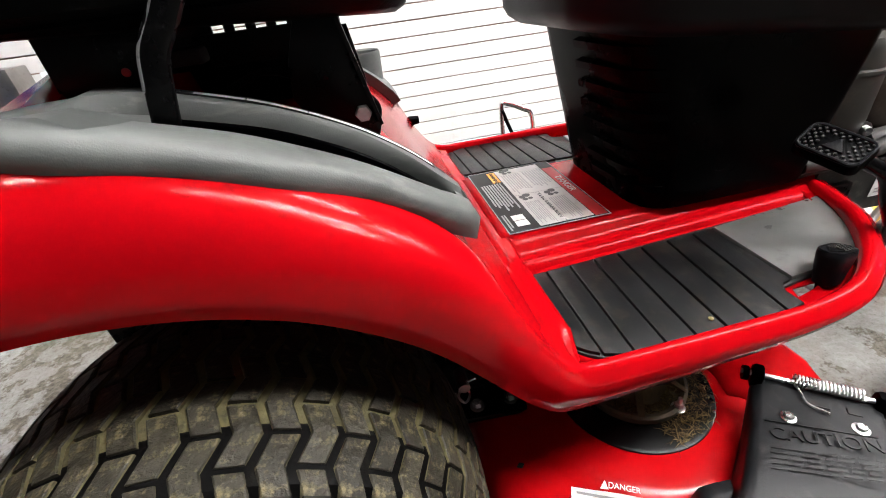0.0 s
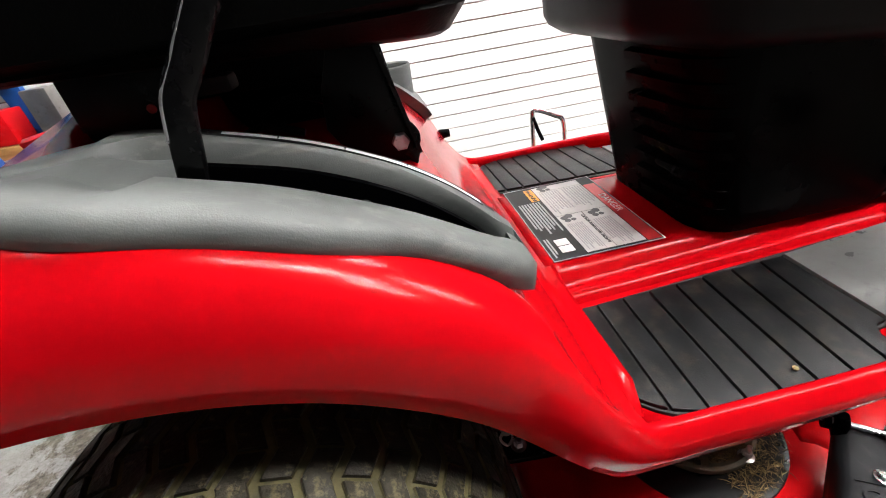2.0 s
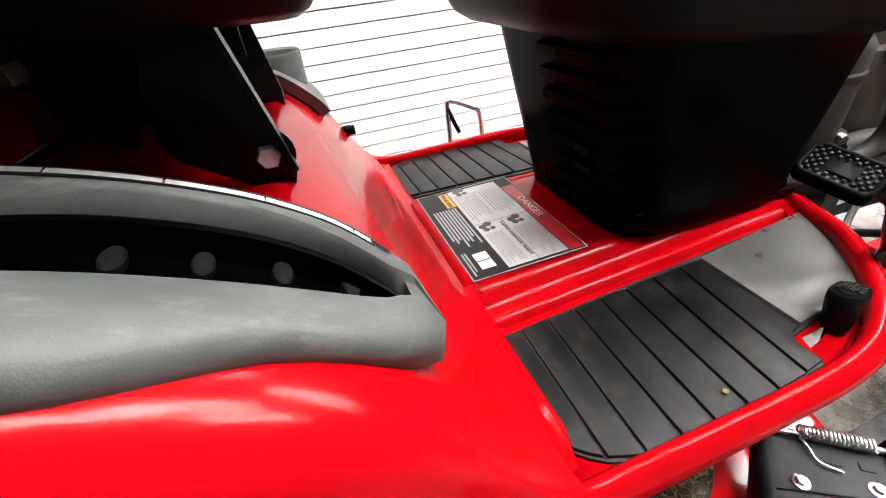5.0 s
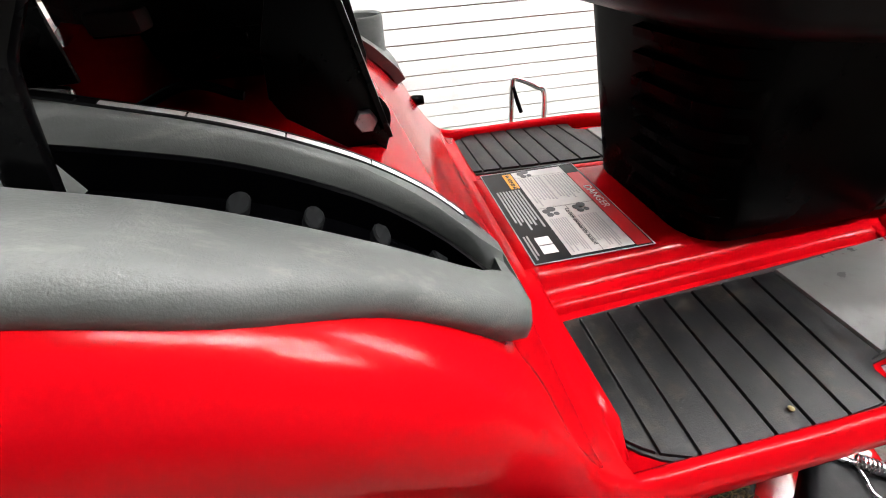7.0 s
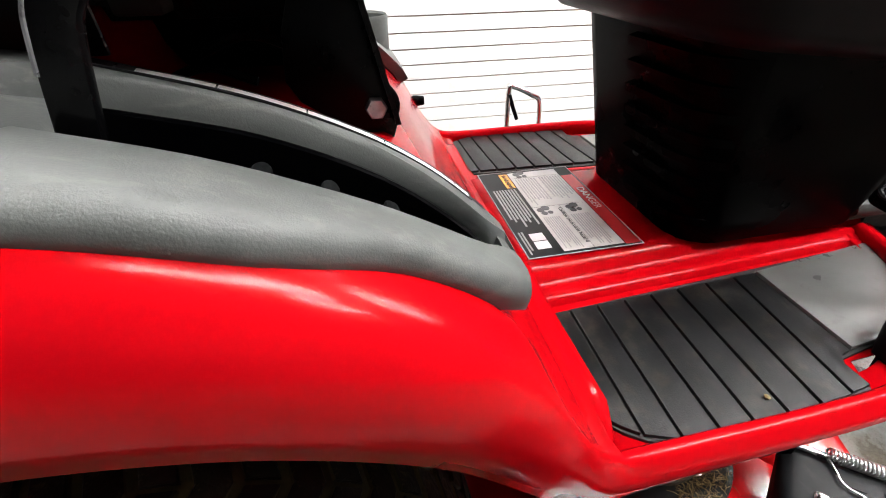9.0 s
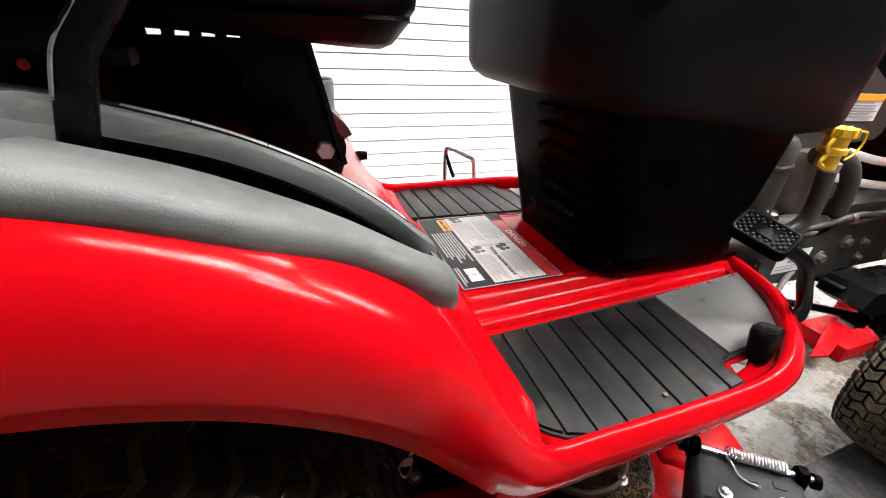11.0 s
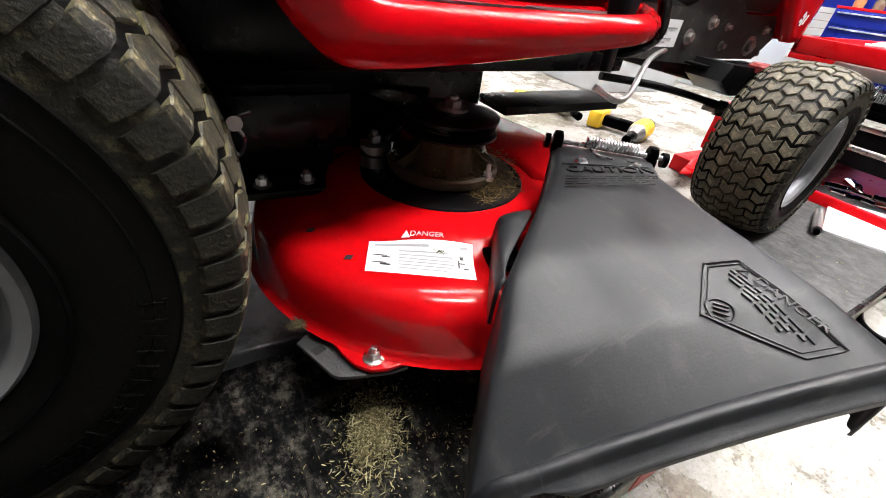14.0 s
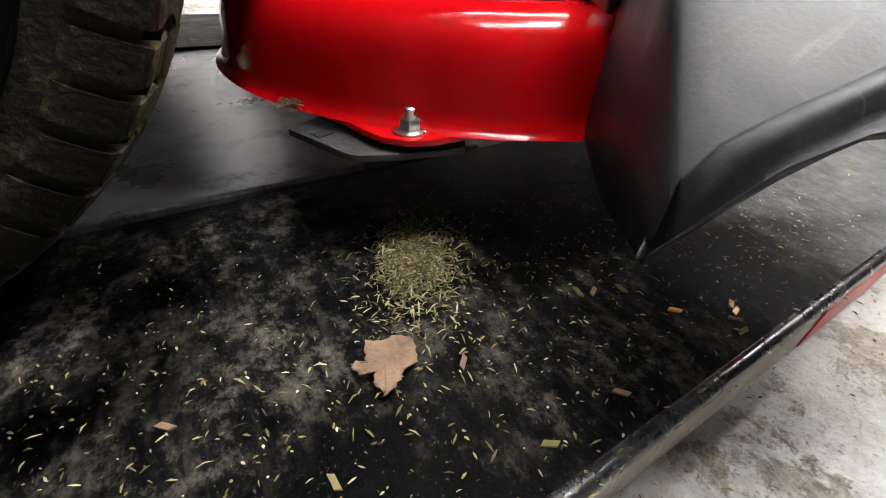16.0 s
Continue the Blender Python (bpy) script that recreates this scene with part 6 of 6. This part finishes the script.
part("lid", box(.40, .46, -.95, .55, .47, .98, .006), BLUE, chest)
part("top_tray", box(0, .40, -.95, 0, .47, .482, .002), RED_CART, chest, "red tray liner")
panel((3.699, 1.18, .70), (0, -1, 0), (0, 0, 1), [(0, .06, 0, .035), (.07, .30, 0, .035)], LABEL_WHITE, "nameplate", None, .001)
bpy.data.objects["nameplate"].parent = chest
bpy.data.objects["nameplate"].matrix_basis = Matrix.Translation((-3.30, -1.33, -FLOOR))
for y in (-.06, -.89):
    part("caster", lathe([(0, -.015), (.038, -.015), (.04, -.01), (.04, .01), (.038, .015), (0, .015)], 20, "y", (.06, y, .04)), BLACK, chest)
    part("caster_fork", box(.04, .08, y - .02, y + .02, .05, .09, .003), GALV, chest)
tagged(part("carton", box(3.42, 3.56, .92, 1.14, FLOOR + .4825, FLOOR + .575, .003), WHITE, None, "small white carton on the blue tool chest"), "", "carton")
for k in range(9):
    cx, cy = 3.34 + .06 * rng.random(), 1.27 - .085 * k
    tagged(part("jar", lathe([(0, 0), (.024, 0), (.026, .034), (.020, .044), (.020, .052), (.023, .054), (.023, .066), (0, .066)], 16, "z", (cx, cy, FLOOR + .4825)), (WOOD, CAST, SIDE, BLACK, CAST)[k % 5], None, "small jar on the blue tool chest"), "", "jar")

# low red tool cart with trays
cart = thing("tool_cart", "low red steel tool cart with open trays", "tool cart", (1.56, .60, FLOOR))
part("upper_tray", box(0.06, .75, -.62, .12, .330, .345, .003), RED_CART, cart)
part("tray_wall", box(.06, .075, -.62, .12, .345, .385, .003), RED_CART, cart)
part("tray_wall", box(.06, .75, .105, .12, .345, .385, .003), RED_CART, cart)
part("front_bar", box(.03, .06, -.66, .0, .318, .345, .003), GALV, cart)
part("middle_shelf", box(0.0, .60, -.62, .02, .245, .262, .003), BLACK, cart)
part("drawer", box(-.005, .02, -.60, .0, .185, .225, .003), BLACK_SATIN, cart)
part("drawer_trim", box(-.012, .0, -.60, .0, .222, .232, .002), STEEL, cart)
part("drawer", box(.0, .03, -.60, .0, .135, .175, .003), BLACK_SATIN, cart)
part("drawer_trim", box(-.006, .006, -.60, .0, .172, .180, .002), STEEL, cart)
for y in (.0, -.58):
    part("leg", box(.10, .135, y, y + .03, .02, .34, .004, pose(0, 0, 0, 0, 0, 0)), RED_CART, cart)
part("lower_tray", box(-.10, .50, -.60, -.06, .028, .040, .003), RED_CART, cart)
part("tray_wall", box(-.115, -.10, -.60, -.06, .028, .085, .003), RED_CART, cart)
part("tray_wall", box(-.10, .50, -.06, -.045, .028, .085, .003), RED_CART, cart)
for x, y in ((0.0, -.1), (.45, -.1), (.0, -.55), (.45, -.55)):
    part("caster", lathe([(0, -.008), (.014, -.008), (.014, .008), (0, .008)], 16, "y", (x, y, .014)), BLACK, cart)


def socket_tray():
    t = thing("socket_tray", "black tray holding chrome sockets and small bits", "tool tray", (1.52, .60, FLOOR + .262))
    part("tray", box(-.02, .26, -.20, .02, 0, .010, .003), BLACK, t)
    part("rim", box(-.02, -.012, -.20, .02, .01, .028, .002), BLACK, t)
    for i in range(9):
        for j in range(3):
            part("socket", lathe([(0, 0), (.0055, 0), (.0055, .022 + .006 * ((i + j) % 3)), (0, .022 + .006 * ((i + j) % 3))], 10, "z", (.03 + .021 * i, -.04 - .045 * j, .010)), CHROME, t)


socket_tray()


def hand_tool(name, label, at, turn, handle_mat, length=.20):
    t = thing(name, label, "tool", at)
    t.rotation_euler = (0, 0, radians(turn))
    part("handle", lathe([(0, 0), (.011, .002), (.014, .02), (.012, .06), (.014, length * .45), (.008, length * .5), (0, length * .5)], 14, "x"), handle_mat, t)
    part("shaft", lathe([(0, length * .48), (.004, length * .48), (.004, length * .95), (.002, length), (0, length)], 8, "x"), CHROME, t)
    for o in t.children:
        o.location = (0, 0, .015)
    return t


TOOLZ = FLOOR + .345
hand_tool("screwdriver", "red handled screwdriver on the tool cart", (1.70, .62, TOOLZ), -60, material("dark_red_grip", (.12, .02, .03), .4), .26)
hand_tool("screwdriver", "orange handled screwdriver on the tool cart", (1.78, .50, TOOLZ), -35, LABEL_ORANGE, .20)
hand_tool("ratchet", "chrome ratchet with a black grip on the tool cart", (1.85, .60, TOOLZ), -80, BLACK, .25)
hand_tool("chisel", "wooden handled chisel on the tool cart", (1.66, .56, TOOLZ), 40, WOOD, .16)
hand_tool("nut_driver", "yellow handled nut driver on the tool cart", (1.92, .42, TOOLZ), -70, YELLOW, .18)
hand_tool("pry_bar", "black handled pry bar on the tool cart", (2.0, .38, TOOLZ), -50, BLACK, .24)
for k in range(10):
    hand_tool("wrench", "chrome wrench lying in the lower tray", (1.52 + .24 * rng.random(), .18 + .3 * rng.random(), FLOOR + .04), 360 * rng.random(), CHROME, .12)
rag = bmesh.new()
g = [[rag.verts.new((1.66 + .022 * i, .16 + .022 * j, FLOOR + .046 + .022 * noise.noise((i * .35, j * .35, 2.0)) + .012)) for j in range(10)] for i in range(12)]
for i in range(11):
    for j in range(9):
        rag.faces.new((g[i][j], g[i + 1][j], g[i + 1][j + 1], g[i][j + 1]))
rag_ob = tagged(part("shop_rag", rag, material("orange_cloth", (.42, .10, .05), .9, vary=.2, grain=.4, grain_scale=500), None, "crumpled orange shop rag in the lower tray"), "", "rag")
rag_ob.modifiers.new("thickness", "SOLIDIFY").thickness = .003
sheet_p = bmesh.new()
g = [[sheet_p.verts.new((1.86 + .030 * i, .44 + .03 * j, TOOLZ + .040 + .012 * noise.noise((i * .3, j * .4, 7.0)))) for j in range(8)] for i in range(11)]
for i in range(10):
    for j in range(7):
        sheet_p.faces.new((g[i][j], g[i + 1][j], g[i + 1][j + 1], g[i][j + 1]))
tagged(part("paper_sheet", sheet_p, WHITE, None, "loose white paper on the tool cart").modifiers.new("t", "SOLIDIFY").id_data, "", "paper")
manual = plate([(1.285, .342), (1.502, .414), (1.601, .255), (1.352, .178)], .0102, .016, .001)
man = tagged(part("manual", manual, WHITE, None, "white open manual lying on the runway"), "", "manual")
part("print_patch", plate([(1.46, .30), (1.50, .31), (1.52, .285), (1.48, .275)], .0162, .0166), material("pale_print", (.55, .35, .38), .6), man)
pen = bmesh.new()
sweep(pen, [(1.252, .342, .0195), (1.372, .386, .0195)], circle(.0095, 14))
pen_ob = tagged(part("marker_pen", pen, GALV, None, "grey metal marker lying by the manual"), "", "marker")
part("tip", tube([(1.250, .3412, .0195), (1.240, .3376, .0195)], .006, 10, 2), BLACK, pen_ob)

# floor jack leg
jack = thing("jack_stand", "red steel jack stand foot on the floor", "jack stand")
part("foot", plate([(1.264, .668), (1.316, .656), (1.46, .700), (1.62, .755), (1.61, .80), (1.46, .745)], FLOOR + .046, FLOOR + .053, .002), RED_CART, jack)
part("base", box(1.40, 1.60, .66, .78, FLOOR, FLOOR + .046, .004), RED_CART, jack)
part("post", box(1.50, 1.56, .72, .77, FLOOR + .06, FLOOR + .20, .006), RED_CART, jack)


def impact_wrench(m, label):
    t = thing("impact_wrench", label, "power tool", (0, 0, 0), "cordless wrenches")
    t.matrix_basis = m
    part("body", lathe([(0, .04), (.030, .04), (.034, .06), (.034, .13), (.028, .155), (0, .16)], 20, "x", (0, 0, .034)), YELLOW, t)
    part("gear_case", lathe([(0, -.01), (.018, -.01), (.024, .01), (.031, .04), (0, .04)], 20, "x", (0, 0, .034)), GALV, t)
    part("socket", lathe([(0, -.07), (.014, -.07), (.014, -.03), (.009, -.028), (.009, -.008), (0, -.008)], 16, "x", (0, 0, .034)), BLACK, t)
    part("grip", box(.08, .12, .03, .14, .012, .050, .010), BLACK, t)
    part("battery", box(.055, .15, .135, .185, .004, .062, .008), YELLOW, t)
    part("rear_cap", lathe([(0, .155), (.029, .155), (.026, .172), (0, .176)], 20, "x", (0, 0, .034)), BLACK, t)


impact_wrench(pose(1.43, .955, FLOOR, 0, 0, 22), "yellow and black cordless impact wrench on the floor")
impact_wrench(pose(1.40, 1.22, FLOOR, 0, 0, 70), "yellow and black cordless drill standing further back")

# extension cable on the floor
cb = tube([(1.60, .14, FLOOR + .006), (1.40, .17, FLOOR + .006), (1.22, .20, FLOOR + .006), (1.13, .185, FLOOR + .006), (1.10, .15, FLOOR + .006), (1.13, .115, FLOOR + .006), (1.25, .08, FLOOR + .006), (1.45, .03, FLOOR + .006), (1.9, .02, FLOOR + .006)], .0055, 8)
tagged(part("extension_cable", cb, BLACK, None, "black extension cable looped on the concrete"), "", "cable")

# chrome dolly handle behind the mower
dolly = thing("floor_dolly", "floor dolly with a chrome loop handle", "dolly")
part("handle", tube([(.575, 1.46, FLOOR + .05), (.582, 1.47, .20), (.585, 1.48, .318), (.60, 1.485, .328), (.66, 1.49, .30), (.69, 1.49, .27), (.697, 1.49, .12), (.70, 1.49, FLOOR + .05)], .0075, 10, 6), CHROME, dolly, "chrome tube handle")
part("latch", tube([(.585, 1.475, .31), (.60, 1.475, .27), (.615, 1.475, .235)], .006, 8), BLACK, dolly)
part("deck", box(.50, .80, 1.42, 1.75, FLOOR + .03, FLOOR + .055, .006), BLACK, dolly)
for x in (.54, .76):
    part("caster", lathe([(0, -.01), (.015, -.01), (.015, .01), (0, .01)], 14, "y", (x, 1.46, FLOOR + .015)), BLACK, dolly)

# cabinet, ladder and clutter at the ends of the shop
post = tagged(part("cabinet", box(2.75, 3.10, 1.36, 2.02, FLOOR, .62, .006), material("pale_blue_enamel", (.50, .54, .58), .35, vary=.08, dirt_scale=4), None, "pale blue-grey steel floor cabinet"), "", "cabinet")
for k in range(2):
    part("cabinet_door", box(2.742, 2.75, 1.375 + .315 * k, 1.68 + .315 * k, FLOOR + .04, .60, .003), material("pale_enamel_door", (.52, .56, .60), .35, vary=.06, dirt_scale=5), post)
shelf = tagged(part("storage_box", box(1.85, 2.45, 1.52, 2.0, FLOOR, .40, .01), material("pale_grey_plastic", (.45, .48, .50), .4, vary=.1, dirt_scale=5), None, "pale grey storage box by the wall"), "", "box")
part("box_lid", box(1.84, 2.46, 1.51, 2.01, .40, .42, .006), BLACK, shelf)

ladder = thing("step_ladder", "blue fibreglass step ladder leaning by the wall", "ladder", (0, 0, 0))
BLUE_RAIL = material("blue_fibreglass", (.01, .07, .28), .4, vary=.15)
for dy in (0.0, .32):
    lr = bmesh.new()
    sweep(lr, [(-1.02, 1.68 + dy, FLOOR), (-1.26, 1.78 + dy * .8, 1.55)], [(-.035, -.012), (.035, -.012), (.035, .012), (-.035, .012)], side=(1, 0, 0))
    part("rail", lr, BLUE_RAIL, ladder)
for k in range(6):
    f = .12 + .15 * k
    x, y = -1.02 - .24 * f, 1.68 + .10 * f
    part("rung", box(x - .035, x + .035, y + .01, y + .30, FLOOR + 1.6 * f, FLOOR + 1.6 * f + .025, .003), GALV, ladder)
bench = tagged(part("work_bench", box(-2.4, -.62, 1.85, 2.03, .40, .44, .004), WOOD, None, "wooden wall shelf with clutter"), "", "shelf")
for k in range(2):
    part("support", box(-2.3 + 1.5 * k, -2.25 + 1.5 * k, 1.88, 2.02, FLOOR, .40, .003), WOOD, bench)
for k in range(9):
    x = -2.2 + .17 * k
    w, h = .04 + .05 * rng.random(), .06 + .14 * rng.random()
    tagged(part("parts_box", box(x, x + w, 1.88, 1.94 + .05 * rng.random(), .44, .44 + h, .004), (BLACK, RED_CART, GALV, WHITE, BLUE)[k % 5], None, "small parts box on the wall shelf"), "", "box")
crate = tagged(part("tool_box", loft([(FLOOR, rounded_rect(-1.10, -.72, 1.50, 1.74, .02)), (.30, rounded_rect(-1.10, -.72, 1.50, 1.74, .02)), (.33, rounded_rect(-1.07, -.75, 1.53, 1.71, .03))]), BLACK, None, "black plastic tool box with a coiled cable"), "", "tool box")
part("coiled_cable", tube([(-1.02, 1.62, .332), (-.98, 1.56, .372), (-.92, 1.60, .392), (-.88, 1.66, .372), (-.93, 1.69, .345), (-1.0, 1.66, .372), (-.96, 1.58, .402), (-.86, 1.58, .362), (-.82, 1.66, .334)], .007, 8), BLACK, crate)

# bright edge and tape along the runway
et = bmesh.new()
sweep(et, [(-1.6, .1592, .0058), (1.62, .1592, .0058)], circle(.0052, 12), side=(0, 1, 0))
part("edge_trim", et, material("scuffed_black_nosing", (.010, .010, .011), .25, spec=.5, vary=.5, dirt=(.12, .12, .12), dirt_amount=.25, dirt_scale=40), lift, "scuffed black edge nosing")
TAPE = material("faded_red_tape", (.50, .05, .05), .4, vary=.25, dirt=(.3, .28, .25), dirt_amount=.3, dirt_scale=30)
part("side_face", box(-1.6, 1.62, .1566, .1582, FLOOR + .002, .0035), SIDE, lift, "grimy pale side of the runway")
part("reflective_tape", box(.50, .632, .1553, .1565, -.044, -.008), TAPE, lift, "faded red reflective tape")
part("quadrant_slit", move(plate(rounded_rect(-.012, .012, -.0018, .0018, .0017), 0, .0008), pose(-.083, .484, .6300, 0, 0, -28)), MAT_GROOVE, trim)

# ---- litter ----
def blades(name, n, place, size, mat, label, category):
    bm = bmesh.new()
    r = random.Random(n)
    for _ in range(n):
        x, y, z = place(r)
        a, l, w = r.uniform(0, 6.283), r.uniform(*size) * r.choice((.6, .8, 1, 1, 1.5)), r.uniform(.00025, .0007)
        d = Vector((math.cos(a), math.sin(a), r.uniform(-.12, .12)))
        s_ = Vector((-d.y, d.x, r.uniform(-.5, .5))).normalized() * w
        p = Vector((x, y, z))
        q, m_ = p + d * l, p + d * l * .5 + Vector((0, 0, r.uniform(.0, .25) * l))
        v = [bm.verts.new(c) for c in (p - s_ * .4, p + s_ * .4, m_ + s_, q, m_ - s_)]
        bm.faces.new(v)
    return tagged(part(name, bm, mat, None, label, False), "", category, "", "stuff")


def pile(r):
    a, q = r.uniform(0, 6.283), abs(r.gauss(0, .42))
    x, y = .266 + .038 * q * math.cos(a) + .018 * q * math.sin(a) + r.gauss(0, .006), .316 + .058 * q * math.sin(a) + r.gauss(0, .006)
    return x, y, .0105 + .009 * max(0, 1 - q * q) * r.random()


GRASS_PILE = straw_material("dull_dry_clippings", [(0.0, (0.03, 0.026, 0.010)), (0.45, (0.11, 0.094, 0.042)), (0.8, (0.22, 0.19, 0.095)), (1.0, (0.42, 0.37, 0.23))])
GRASS_B = straw_material("greenish_clippings", [(0.0, (.04, .045, .012)), (0.6, (.17, .19, .05)), (1.0, (.36, .37, .16))])
blades("grass_pile", 3600, pile, (.002, .0075), GRASS_PILE, "small pile of dry yellow grass clippings on the rubber", "grass")
blades("grass_litter", 2000, lambda r: (r.uniform(.02, .62), r.gauss(.25, .06), .0108), (.0010, .0046), GRASS_PILE, "scattered dry grass bits on the runway", "grass")
blades("grass_litter", 500, lambda r: (r.uniform(.45, 1.3), r.uniform(.20, .40), .0108), (.0008, .0042), GRASS_B, "scattered greenish grass bits on the runway", "grass")
STRAW_DARK = straw_material("damp_brown_clippings", [(0.0, (.03, .02, .008)), (0.5, (.13, .085, .035)), (1.0, (.30, .22, .10))])
blades("deck_clippings", 1800, lambda r: (SX + .10 * math.cos(a_ := r.uniform(-1.6, 1.5)) * (k_ := r.uniform(.55, 1.0)), SY + .10 * math.sin(a_) * k_, .171 + .012 * r.random() * (a_ > -.3)), (.004, .014), STRAW_DARK, "damp clippings caught round the spindle on the deck", "grass")
blades("deck_clippings", 1100, lambda r: (SX + (k_ := r.uniform(.042, .062)) * math.cos(a_ := r.uniform(-2.8, .9)), SY + k_ * math.sin(a_), .178 + .014 * r.random() * (.5 + .5 * math.sin(5 * a_))), (.003, .011), STRAW_DARK, "brown clippings packed into the spindle housing", "grass")
blades("deck_clippings", 120, lambda r: (.362 + r.gauss(0, .003), .388 + r.gauss(0, .003), .1525 + .003 * r.random()), (.003, .007), MUD, "tiny clump of clippings on the deck label", "grass")
blades("lip_clippings", 160, lambda r: (.222 + r.gauss(0, .004), .405 + r.gauss(0, .004), .088 + .004 * r.random()), (.003, .008), MUD, "clippings on the deck lip", "grass")
blades("floor_clippings", 260, lambda r: (r.gauss(.93, .08), r.gauss(.47, .012), .0045 + .002 * r.random()), (.004, .012), MUD, "clippings swept along the runway edge", "grass")

leaf_pts = [(-.003, .0165), (.004, .0125), (.011, .0135), (.018, .0085), (.0185, .001), (.014, -.0065), (.006, -.009), (-.001, -.014), (-.007, -.0165), (-.0085, -.009), (-.0065, -.003), (-.0125, -.0035), (-.0145, .004), (-.0115, .0085), (-.007, .005), (-.0055, .011)]
lf = bmesh.new()
ring = []
lr_ = random.Random(3)
for (x0, y0), (x1, y1) in zip(leaf_pts, leaf_pts[1:] + leaf_pts[:1]):
    for k in range(4):
        ring.append((x0 + (x1 - x0) * k / 4 + lr_.gauss(0, .0005), y0 + (y1 - y0) * k / 4 + lr_.gauss(0, .0005)))
rows_ = []
for f_ in (0.15, 0.4, 0.6, 0.8, 1.0):
    rows_.append([lf.verts.new((x * f_, y * f_, .0022 + .0035 * noise.noise((x * f_ * 90, y * f_ * 90, 1.0)) + .0016 * f_ * f_)) for x, y in ring])
for a, c in zip(rows_, rows_[1:]):
    for k in range(len(ring)):
        lf.faces.new((a[k], a[(k + 1) % len(ring)], c[(k + 1) % len(ring)], c[k]))
lf.faces.new(rows_[0])
leaf = tagged(part("dry_leaf", lf, LEAF, None, "brown dry leaf scrap lying on the rubber"), "", "leaf")
leaf.matrix_basis = pose(.216, .251, .0112)
leaf.modifiers.new("thickness", "SOLIDIFY").thickness = .0006
chips = random.Random(9)
for k in range(16):
    x, y = chips.uniform(.08, .45), chips.uniform(.18, .33)
    tagged(part("wood_chip", move(plate([(-.004, -.001), (.003, -.0016), (.005, .0008), (-.002, .0014)], 0, .0012), pose(x, y, .0102, 0, 0, chips.uniform(0, 360))), (LEAF, GRASS, LABEL_ORANGE)[k % 3], None, "tiny pale wood chip on the rubber"), "", "chip", "chips on the runway")
tagged(part("pebble", lathe([(0, 0), (.0024, .0008), (.0028, .0022), (.0014, .0034), (0, .0036)], 7, "z", (.452, .450, .3537)), GRASS, None, "pale crumb on the footrest mat"), "", "crumb")

# ---- many small pieces ----
tread(rear_tyre, RW, 56, .044, -.079, .17, .0060, .034, TREAD)
tread(front_tyre, FW, 42, .0262, -.0524, .20, .0052, .022, FRONT_TREAD)
slats()
